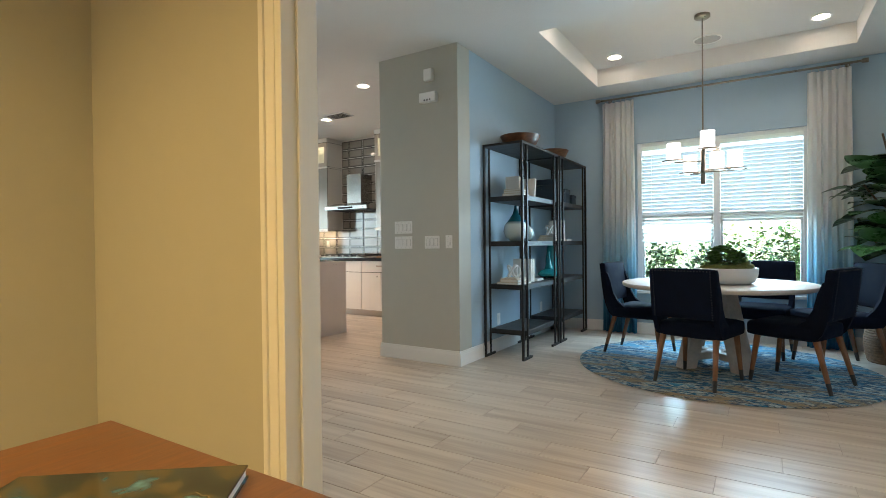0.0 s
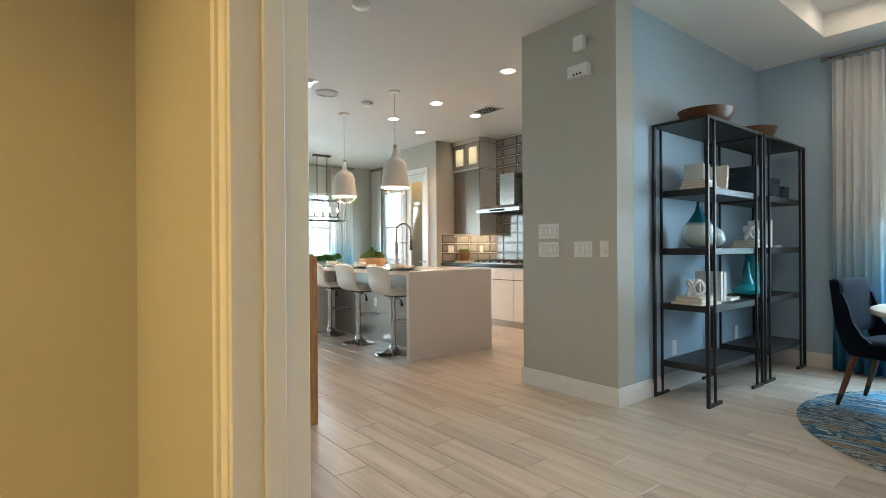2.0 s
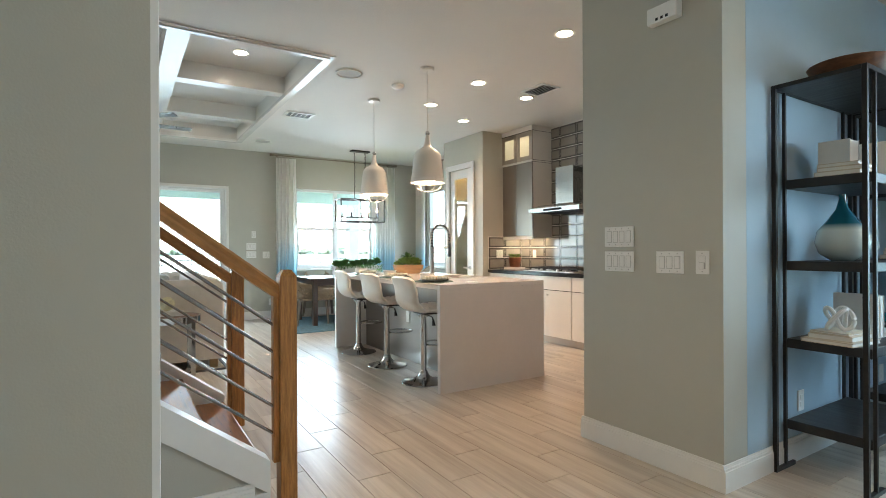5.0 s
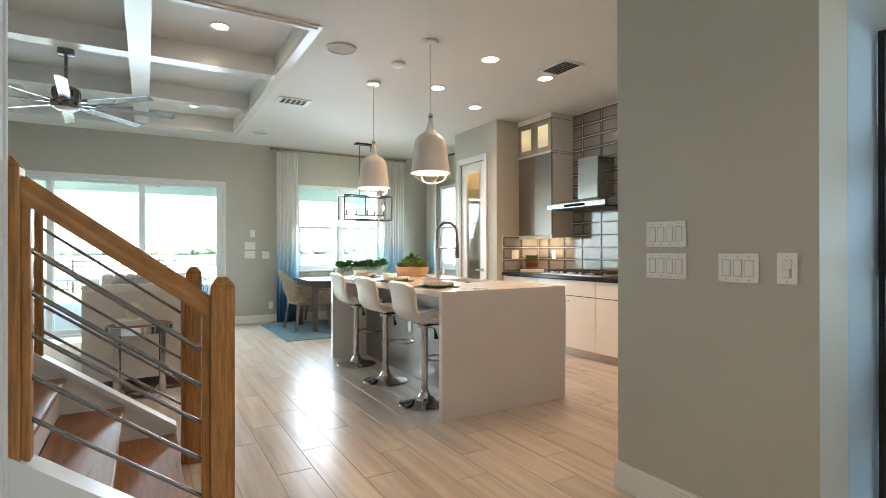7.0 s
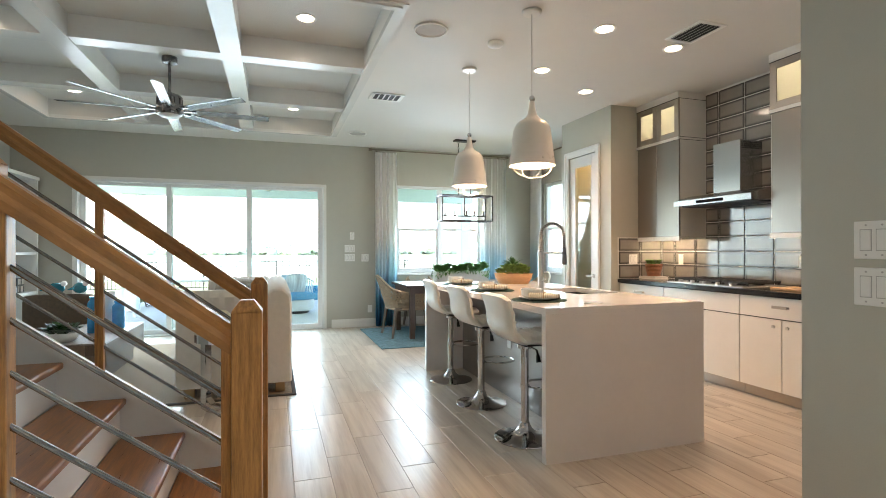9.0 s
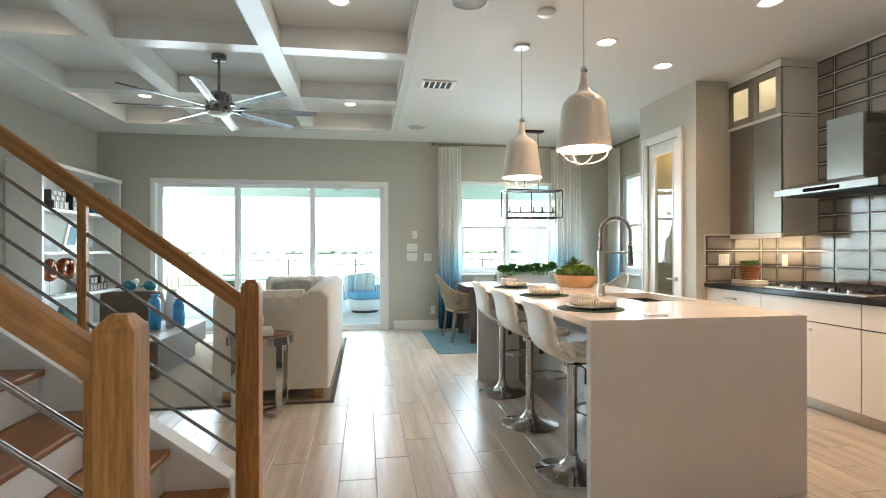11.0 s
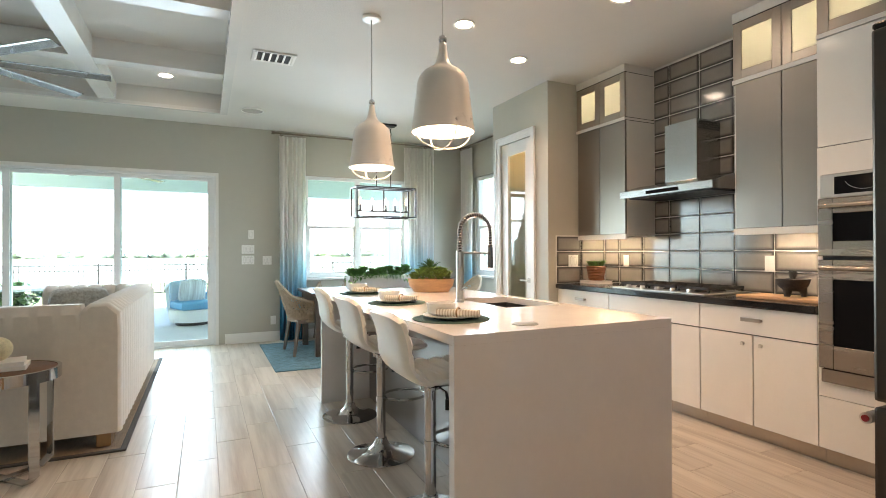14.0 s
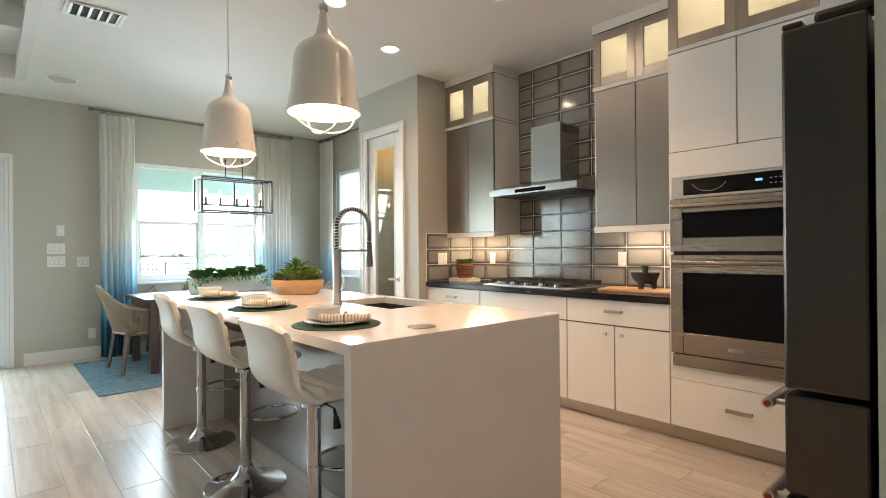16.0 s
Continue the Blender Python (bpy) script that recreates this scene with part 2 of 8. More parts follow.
curtain_cloth = ombre_mat("ombre_curtain_cloth")
clear_glass = glass_mat("window_glass", (0.92, 1.0, 0.99))
navy = mat("navy_velvet", (0.005, 0.008, 0.018), 0.9, var=0.25, scale=14, sheen=0.0, bump=0.05, bscale=400)
walnut = mat("walnut_leg", (0.19, 0.08, 0.033), 0.4, var=0.2, scale=12, stretch=(8, 8, 0.8))
whitewash = mat("whitewashed_wood", (0.56, 0.51, 0.46), 0.5, var=0.12, scale=6, stretch=(0.8, 7, 7))
navy.node_tree.nodes["Principled BSDF"].inputs["Specular IOR Level"].default_value = 0.08
linen = mat("oatmeal_linen", (0.62, 0.57, 0.50), 0.9, var=0.06, scale=20, bump=0.1, bscale=300, sheen=0.2)


# ---- mesh helpers ----
def bm_box(bm, x0, x1, y0, y1, z0, z1, bevel=0.0, seg=1):
    vs = [bm.verts.new((x, y, z)) for x in (x0, x1) for y in (y0, y1) for z in (z0, z1)]
    fs = [bm.faces.new([vs[i] for i in q]) for q in ((0, 1, 3, 2), (4, 6, 7, 5), (0, 4, 5, 1), (2, 3, 7, 6), (0, 2, 6, 4), (1, 5, 7, 3))]
    if bevel:
        es = list({e for f in fs for e in f.edges})
        bmesh.ops.bevel(bm, geom=es, offset=bevel, segments=seg, profile=0.5, affect="EDGES")
    return bm


def B(*boxes, bevel=0.0, seg=1):
    bm = bmesh.new()
    for b in boxes:
        bm_box(bm, *b, bevel=bevel, seg=seg)
    return bm


def bm_rod(bm, p0, p1, r0, r1=None, seg=12, turn=0.0):
    """A round or many-sided bar from p0 to p1."""
    r1 = r0 if r1 is None else r1
    a, b = Vector(p0), Vector(p1)
    d = (b - a).normalized()
    u = d.cross(Vector((0, 0, 1)) if abs(d.z) < 0.9 else Vector((1, 0, 0))).normalized()
    v = d.cross(u)
    rings = []
    for c, r in ((a, r0), (b, r1)):
        rings.append([bm.verts.new(c + (u * math.cos(q) + v * math.sin(q)) * r) for q in (2 * math.pi * k / seg + turn for k in range(seg))])
    for k in range(seg):
        f = bm.faces.new((rings[0][k], rings[0][(k + 1) % seg], rings[1][(k + 1) % seg], rings[1][k]))
        f.smooth = seg > 6
    bm.faces.new(rings[0][::-1])
    bm.faces.new(rings[1])
    return bm


def R(*rods, seg=12):
    bm = bmesh.new()
    for r in rods:
        bm_rod(bm, *r, seg=seg)
    return bm


def lathe(profile, seg=32, bm=None, at=(0, 0, 0), sx=1.0, sy=1.0):
    """A turned shape from (radius, height) pairs."""
    bm = bm or bmesh.new()
    rings = []
    for r, z in profile:
        if r < 1e-5:
            rings.append([bm.verts.new((at[0], at[1], at[2] + z))])
        else:
            rings.append([bm.verts.new((at[0] + sx * r * math.cos(2 * math.pi * k / seg), at[1] + sy * r * math.sin(2 * math.pi * k / seg), at[2] + z)) for k in range(seg)])
    for a, b in zip(rings, rings[1:]):
        for k in range(seg):
            q = [a[k % len(a)], a[(k + 1) % len(a)], b[(k + 1) % len(b)], b[k % len(b)]]
            q = list(dict.fromkeys(q))
            if len(q) > 2:
                f = bm.faces.new(q)
                f.smooth = True
    return bm


def sweep(points, r, seg=10, closed=False, bm=None, squash=1.0):
    """A round tube along points."""
    bm = bm or bmesh.new()
    pts = [Vector(p) for p in points]
    n = len(pts)
    rings = []
    u = None
    for i, p in enumerate(pts):
        d = (pts[(i + 1) % n] - pts[i - 1]) if closed else (pts[min(i + 1, n - 1)] - pts[max(i - 1, 0)])
        d.normalize()
        if u is None:
            u = d.cross(Vector((0, 0, 1)) if abs(d.z) < 0.9 else Vector((1, 0, 0))).normalized()
        u = (u - d * u.dot(d)).normalized()
        v = d.cross(u)
        rings.append([bm.verts.new(p + (u * math.cos(q) + v * math.sin(q) * squash) * r) for q in (2 * math.pi * k / seg for k in range(seg))])
    for i in range(n if closed else n - 1):
        a, b = rings[i], rings[(i + 1) % n]
        for k in range(seg):
            f = bm.faces.new((a[k], a[(k + 1) % seg], b[(k + 1) % seg], b[k]))
            f.smooth = True
    if not closed:
        bm.faces.new(rings[0][::-1])
        bm.faces.new(rings[-1])
    return bm


def prism(poly, axis, a, b, bm=None):
    """A flat polygon (pairs in the two other axes, in order) pulled along an axis from a to b."""
    bm = bm or bmesh.new()

    def co(p, q):
        return {"x": (q, p[0], p[1]), "y": (p[0], q, p[1]), "z": (p[0], p[1], q)}[axis]
    lo = [bm.verts.new(co(p, a)) for p in poly]
    hi = [bm.verts.new(co(p, b)) for p in poly]
    n = len(poly)
    for k in range(n):
        bm.faces.new((lo[k], lo[(k + 1) % n], hi[(k + 1) % n], hi[k]))
    bm.faces.new(lo[::-1])
    bm.faces.new(hi)
    bmesh.ops.recalc_face_normals(bm, faces=bm.faces)
    return bm


def pad(x0, x1, y0, y1, z0, z1, bulge=0.03, n=8, bm=None):
    """A soft upholstered block with rounded, slightly swollen sides."""
    b2 = bmesh.new()
    bm_box(b2, -1, 1, -1, 1, -1, 1)
    bmesh.ops.subdivide_edges(b2, edges=b2.edges, cuts=n, use_grid_fill=True)
    hx, hy, hz = (x1 - x0) / 2, (y1 - y0) / 2, (z1 - z0) / 2
    rad = min(hx, hy, hz) * 0.55
    c = Vector(((x0 + x1) / 2, (y0 + y1) / 2, (z0 + z1) / 2))
    for v in b2.verts:
        p = Vector((v.co.x * hx, v.co.y * hy, v.co.z * hz))
        inner = Vector((max(-hx + rad, min(hx - rad, p.x)), max(-hy + rad, min(hy - rad, p.y)), max(-hz + rad, min(hz - rad, p.z))))
        d = p - inner
        if d.length > 1e-6:
            p = inner + d.normalized() * min(d.length, rad)
        swell = (1 - v.co.x ** 2) * (1 - v.co.y ** 2) + (1 - v.co.x ** 2) * (1 - v.co.z ** 2) + (1 - v.co.y ** 2) * (1 - v.co.z ** 2)
        p += Vector((v.co.x / max(hx, .01), v.co.y / max(hy, .01), v.co.z / max(hz, .01))).normalized() * bulge * swell * 0.5
        v.co = p + c
    for f in b2.faces:
        f.smooth = True
    if bm is None:
        return b2
    me = bpy.data.meshes.new("tmp")
    b2.to_mesh(me)
    b2.free()
    bm.from_mesh(me)
    bpy.data.meshes.remove(me)
    return bm


def part(name, bm, material, parent=None, label=""):
    me = bpy.data.meshes.new(name)
    bm.normal_update()
    for e in bm.edges:
        if len(e.link_faces) == 2 and e.calc_face_angle(0.0) > 0.75:
            e.smooth = False
    bm.to_mesh(me)
    bm.free()
    me.materials.append(material)
    ob = new(name, me)
    if parent is not None:
        ob.parent = parent
    if label:
        ob["label"] = label
    return ob


def thing(name, m, label, category, group=""):
    ob = new(name)
    ob.empty_display_size = 0.1
    ob.matrix_basis = m if isinstance(m, Matrix) else Matrix.Translation(m)
    return tagged(ob, label, category, group)


def solo(name, bm, material, label, category, m=None, group=""):
    ob = part(name, bm, material)
    if m is not None:
        ob.matrix_basis = m if isinstance(m, Matrix) else Matrix.Translation(m)
    return tagged(ob, label, category, group)


def struct(name, bm, material, label, category="structure"):
    return tagged(part(name, bm, material), label, category, kind="structure")


# ---- setting: floor, walls, ceiling ----
CEIL = 2.95
TOP = 3.5

struct("floor", B((-10.63, 1.4, -3.1, 7.35, -0.12, -0.0028)), grout, "floor bed with grey grout under wood-look tiles", "floor")


def wall_x(name, x0, x1, y0, y1, holes, material, label, z1=TOP):
    """A wall whose faces look along x, with openings (y0, y1, z0, z1)."""
    bm = bmesh.new()
    y = y0
    for a, b, c, d in sorted(holes):
        bm_box(bm, x0, x1, y, a, 0, z1)
        if c > 0:
            bm_box(bm, x0, x1, a, b, 0, c)
        bm_box(bm, x0, x1, a, b, d, z1)
        y = b
    bm_box(bm, x0, x1, y, y1, 0, z1)
    return struct(name, bm, material, label, "wall")


def wall_y(name, y0, y1, x0, x1, holes, material, label, z1=TOP):
    bm = bmesh.new()
    x = x0
    for a, b, c, d in sorted(holes):
        bm_box(bm, x, a, y0, y1, 0, z1)
        if c > 0:
            bm_box(bm, a, b, y0, y1, 0, c)
        bm_box(bm, a, b, y0, y1, d, z1)
        x = b
    bm_box(bm, x, x1, y0, y1, 0, z1)
    return struct(name, bm, material, label, "wall")


SLIDER = (0.095, 3.485, 0.0, 2.265)
NOOK_W = (4.66, 6.22, 0.87, 2.345)
SIDE_W = (-10.02, -8.6, 0.88, 2.40)
DIN_W = (-1.50, 0.22, 0.53, 2.32)
PANTRY = (-8.05, -7.45, 0.0, 2.46)
wall_x("wall_west", -10.63, -10.48, -0.8, 7.35, [SLIDER, NOOK_W], paint, "grey-green painted wall with the sliding door and nook window")
wall_y("wall_living_south", -0.8, -0.66, -10.48, -4.95, [], paint, "grey-green painted living room wall behind the bookcase")
wall_y("wall_kitchen_north", 7.2, 7.35, -10.48, -2.66, [SIDE_W], paint, "grey-green painted kitchen and nook wall")
wall_y("wall_pantry_front", 6.46, 6.57, -8.22, -7.16, [PANTRY], paint, "grey-green painted pantry wall")
wall_x("wall_pantry_east", -7.26, -7.16, 6.57, 7.2, [], paint, "grey-green pantry side wall by the counter")
wall_x("wall_pantry_west", -8.22, -8.12, 6.57, 7.2, [], paint, "grey-green pantry side wall by the nook")
# the pier between kitchen and dining room, hollow for the refrigerator
wall_y("wall_pier_front", 4.5, 4.72, -3.445, -2.5405, [], paint, "grey-green painted end of the pier with switches")
wall_x("wall_pier_dining", -2.66, -2.54, 4.72, 7.05, [], paint_blue, "pale blue painted dining room wall behind the shelves")
wall_y("wall_pier_inner", 5.72, 5.82, -3.43, -2.66, [], paint, "grey-green wall beside the refrigerator recess")
struct("wall_pier_header", B((-3.43, -2.66, 4.72, 5.72, 1.86, TOP)), paint, "grey-green wall above the refrigerator recess", "wall")
wall_y("wall_dining_north", 7.05, 7.2, -2.66, 1.4, [DIN_W], paint_blue, "pale blue painted dining room window wall")
wall_x("wall_east", 1.25, 1.4, -3.1, 7.05, [], paint_blue, "pale blue painted east wall")
STUDY = (-1.398, 0.27, 0.0, 2.44)
wall_y("wall_study_north", 1.525, 1.63, -2.57, 1.25, [STUDY], paint, "grey-green study wall with the wide cased opening")
wall_x("wall_study_west", -2.69, -2.57, -3.1, 2.035, [], paint, "grey-green study side wall")
wall_y("wall_study_south", -3.1, -2.96, -2.57, 1.25, [], paint, "grey-green study back wall")
HALL_D = (-3.515, -2.775, 0.0, 2.06)
wall_y("wall_hall", 1.915, 2.035, -3.60, -2.69, [HALL_D], paint, "grey-green hall wall with the closet door")
wall_x("wall_closet_west", -3.72, -3.60, -3.1, 2.035, [], paint, "grey-green wall enclosing the closet beside the stairs")
wall_y("wall_stairs_south", -3.1, -2.96, -4.95, -3.72, [], paint, "grey-green wall at the back of the stairs", 5.4)
wall_x("wall_stairs_west", -5.06, -4.95, -2.96, -0.8, [], paint, "grey-green wall beside the upper stairs", 5.4)
struct("wall_stairwell", B((-3.72, -3.6, -2.96, 0.4, TOP, 5.4), (-5.06, -4.95, -0.8, 0.4, TOP, 5.4), (-5.06, -3.6, 0.4, 0.5, TOP, 5.4)), paint, "grey-green stairwell wall above the ceiling", "wall")

# ceiling with the coffered living room recess and the dining tray
CX0, CX1, CY0, CY1 = -9.75, -5.60, 0.035, 3.53
TX0, TX1, TY0, TY1 = -1.84, 0.55, 4.70, 6.57
bm = bmesh.new()
H = TOP
for b in ((-10.48, -4.95, -0.66, CY0, CEIL, H), (-10.48, CX0, CY0, CY1, CEIL, H), (CX1, -4.95, CY0, CY1, CEIL, H),
          (-10.48, -3.43, CY1, 7.2, CEIL, H), (-4.95, -3.43, 0.4, CY1, CEIL, H), (-3.6, -2.57, -2.96, 0.4, CEIL, H), (-3.43, 1.25, 1.63, 4.5, CEIL, H), (-3.43, -2.69, 0.4, 1.63, CEIL, H),
          (-2.57, 1.25, -2.96, 1.525, CEIL, H),
          (-2.54, TX0, 4.5, 7.05, CEIL, H), (TX1, 1.25, 4.5, 7.05, CEIL, H), (TX0, TX1, 4.5, TY0, CEIL, H), (TX0, TX1, TY1, 7.05, CEIL, H),
          (TX0, TX1, TY0, TY1, 3.15, H), (CX0, CX1, CY0, CY1, 3.16, H), (-4.95, -3.72, -2.96, 0.4, 5.3, 5.4)):
    bm_box(bm, *b)
struct("ceiling", bm, paint_ceil, "white ceiling with living room coffers and a dining tray", "ceiling")
# beams of the coffers, with a stepped moulding round the rim
bm = bmesh.new()
for y0, y1 in ((0.98, 1.15), (2.28, 2.45)):
    bm_box(bm, CX0, CX1, y0, y1, 2.965, 3.17)
for x0, x1 in ((-8.57, -8.40), (-7.12, -6.95)):
    bm_box(bm, x0, x1, CY0, CY1, 2.975, 3.17)
for w, e, za in ((0.075, 0.003, 2.940), (0.04, 0.010, 2.928)):
    bm_box(bm, CX0 - w, CX1 + w, CY1 - e, CY1 + w, za, CEIL + 0.012 + e)
    bm_box(bm, CX0 - w, CX1 + w, CY0 - w, CY0 + e, za, CEIL + 0.012 + e)
    bm_box(bm, CX0 - w, CX0 + e, CY0 + e, CY1 - e, za, CEIL + 0.012 + e)
    bm_box(bm, CX1 - e, CX1 + w, CY0 + e, CY1 - e, za, CEIL + 0.012 + e)
struct("ceiling_beams", bm, beam_gloss, "glossy white coffer beams and rim moulding", "ceiling")

# unseen slab over everything, added as a roof to keep the sky out
struct("roof_slab", B((-10.63, 1.4, -3.1, 7.35, 5.4, 5.5)), paint_ceil, "unseen slab above the rooms that blocks the sky", "roof")


def baseboard(x0, y0, x1, y1, side):
    """A tall stepped skirting along one straight wall; side is the unit way into the room."""
    bm = bmesh.new()
    for t, z0, z1 in ((0.016, 0, 0.105), (0.012, 0.105, 0.118), (0.008, 0.118, 0.135)):
        dx, dy = side[0] * t, side[1] * t
        bm_box(bm, min(x0, x1, x0 + dx), max(x0, x1, x0 + dx), min(y0, y1, y0 + dy), max(y0, y1, y0 + dy), z0, z1)
    return struct("baseboard", bm, trim_white, "tall white stepped baseboard", "baseboard")


for b in ((-3.445, 4.5, -2.54, 4.5, (0, -1)), (-2.54, 4.484, -2.54, 7.05, (1, 0)), (-3.445, 4.484, -3.445, 4.70, (-1, 0)), (-2.524, 7.05, 1.25, 7.05, (0, -1)), (-10.48, 3.60, -10.48, 7.2, (1, 0)),
          (-10.48, -0.66, -10.48, -0.04, (1, 0)), (-2.57, 1.525, -1.48, 1.525, (0, -1)), (-2.57, -2.9, -2.57, 1.509, (1, 0)), (-2.57, 1.63, -2.57, 2.035, (1, 0)),
          (-8.22, 6.46, -8.15, 6.46, (0, -1)), (-8.22, 6.46, -8.22, 7.2, (-1, 0)), (-10.46, 7.2, -8.24, 7.2, (0, -1)), (1.25, 1.7, 1.25, 7.03, (-1, 0)), (-7.35, 6.46, -7.16, 6.46, (0, -1))):
    baseboard(*b)


# ---- stairs ----
RISE, RUN, SLOPE = 0.187, 0.25, 0.748
stairs = thing("staircase", (-4.3, 2.56, 0), "oak and white staircase with square newels and steel rod rails", "staircase")
stairs_inv = Matrix.Translation((4.3, -2.56, 0))


def stair_part(name, bm, material, parent=None, label=""):
    if parent is None or parent is stairs:
        bmesh.ops.transform(bm, matrix=stairs_inv, verts=bm.verts)
        return part(name, bm, material, stairs, label)
    bmesh.ops.transform(bm, matrix=stairs_inv, verts=bm.verts)
    return part(name, bm, material, parent, label)


for n in range(1, 15):
    y = 2.56 - RUN * (n - 1)
    z = RISE * n
    bm = B((-4.88, -3.69, y - RUN - 0.0295, y, z - 0.032, z), bevel=0.01, seg=3)
    stair_part("tread", bm, oak_x, label="varnished oak tread")
    stair_part("riser", B((-4.88, -3.69, y - 0.045, y - 0.03, z - RISE, z - 0.032)), trim_white)


def cap_z(y):
    return 0.2 + SLOPE * (2.56 - y)


yl = -0.655
stair_part("stringer", prism([(2.56, 0), (2.56, cap_z(2.56)), (yl, cap_z(yl)), (yl, 0)], "x", -4.945, -4.885), trim_white)
stair_part("stringer_cap", prism([(2.56, cap_z(2.56)), (2.56, cap_z(2.56) + 0.03), (yl, cap_z(yl) + 0.03), (yl, cap_z(yl))], "x", -4.955, -4.86), trim_white)
stair_part("knee_wall", prism([(2.56, 0), (2.56, cap_z(2.56) - 0.01), (2.036, cap_z(2.036) - 0.01), (2.036, 0)], "x", -3.685, -3.607), paint)
near_string = stair_part("outer_stringer", prism([(2.56, cap_z(2.56) - 0.13), (2.56, cap_z(2.56) + 0.025), (2.036, cap_z(2.036) + 0.025), (2.036, cap_z(2.036) - 0.13)], "x", -3.70, -3.594), trim_white)
stair_part("end_trim", B((-3.70, -3.594, 2.49, 2.559, 0, 0.08)), trim_white)
bm = B((-3.606, -3.588, 2.036, 2.489, 0, 0.10), (-3.606, -3.592, 2.036, 2.489, 0.10, 0.118), (-3.606, -3.597, 2.036, 2.489, 0.118, 0.135))
stair_part("base_moulding", bm, trim_white)


def newel(x0, x1, y0, y1, z0, z1):
    bm = B((x0, x1, y0, y1, z0, z1 - 0.03), bevel=0.003)
    c = 0.022
    a = [bm.verts.new(p) for p in ((x0, y0, z1 - 0.03), (x1, y0, z1 - 0.03), (x1, y1, z1 - 0.03), (x0, y1, z1 - 0.03))]
    b = [bm.verts.new(p) for p in ((x0 + c, y0 + c, z1), (x1 - c, y0 + c, z1), (x1 - c, y1 - c, z1), (x0 + c, y1 - c, z1))]
    for k in range(4):
        bm.faces.new((a[k], a[(k + 1) % 4], b[(k + 1) % 4], b[k]))
    bm.faces.new(b)
    return bm


stair_part("newel_post", newel(-3.684, -3.60, 2.609, 2.689, 0, 1.118), oak, label="square oak newel with chamfered top")
stair_part("newel_block", B((-3.67, -3.62, 2.583, 2.6085, 0.20, 1.02), bevel=0.002), oak)
stair_part("newel_post", newel(-4.942, -4.858, 2.609, 2.689, 0, 1.118), oak, label="square oak newel with chamfered top")
stair_part("newel_block", B((-4.925, -4.875, 2.583, 2.6085, 0.0, 1.02), bevel=0.002), oak)
stair_part("half_newel", newel(-3.688, -3.60, 2.037, 2.085, 0.575, 1.50), oak)
stair_part("half_newel_block", B((-3.67, -3.62, 2.085, 2.108, 0.57, 1.40), bevel=0.002), oak)


def rail(x, ya, yb, name="handrail"):
    """A shaped handrail that climbs from ya to yb."""
    prof = [(-0.03, -0.034), (0.03, -0.034), (0.034, -0.012), (0.026, 0.004), (0.03, 0.022), (0.018, 0.034), (-0.018, 0.034), (-0.03, 0.022), (-0.026, 0.004), (-0.034, -0.012)]
    bm = bmesh.new()
    ends = []
    for y in (ya, yb):
        zc = 1.028 + SLOPE * (2.587 - y)
        ends.append([bm.verts.new((x + a, y, zc + b * 1.2)) for a, b in prof])
    n = len(prof)
    for k in range(n):
        bm.faces.new((ends[0][k], ends[0][(k + 1) % n], ends[1][(k + 1) % n], ends[1][k]))
    bm.faces.new(ends[0])
    bm.faces.new(ends[1][::-1])
    bmesh.ops.recalc_face_normals(bm, faces=bm.faces)
    return stair_part(name, bm, oak_y, label="moulded oak handrail")


rail(-3.644, 2.608, 2.086)
rail(-4.90, 2.608, -0.655)
for k in range(5):
    d = 0.158 + 0.130 * k
    za = 1.028 + SLOPE * (2.587 - 2.55) - d
    stair_part("rail_rod", R(((-3.644, 2.586, za - SLOPE * 0.056), (-3.644, 2.10, za + SLOPE * 0.43), 0.0075)), rod_steel)
    stair_part("rail_rod", R(((-4.90, 2.586, za - SLOPE * 0.056), (-4.90, -0.655, za + SLOPE * 3.185), 0.0075)), rod_steel)
for y in (1.945, 0.95, -0.1):
    zc = 1.028 + SLOPE * (2.587 - y)
    stair_part("baluster", B((-4.915, -4.885, y - 0.018, y + 0.018, cap_z(y) + 0.02, zc - 0.03), bevel=0.002), oak)


# ---- kitchen ----
def handle_bar(x, y, z, w, parent, along="x"):
    bm = B((x - w / 2, x + w / 2, y - 0.03, y - 0.022, z - 0.012, z + 0.012), (x - w / 2, x - w / 2 + 0.01, y - 0.024, y, z - 0.008, z + 0.008), (x + w / 2 - 0.01, x + w / 2, y - 0.024, y, z - 0.008, z + 0.008), bevel=0.0015)
    return part("handle", bm, frame_steel, parent, "flat brushed steel handle")


def knob_square(x, y, z, parent):
    return part("knob", B((x - 0.011, x + 0.011, y - 0.026, y - 0.012, z - 0.011, z + 0.011), (x - 0.005, x + 0.005, y - 0.013, y, z - 0.005, z + 0.005), bevel=0.0015), steel, parent, "small square steel knob")


FY = 6.57
# near-black body colour paints the shade seen in gaps between fronts
carcass = mat("cabinet_gap_shade", (0.012, 0.011, 0.010), 0.8, bump=0)


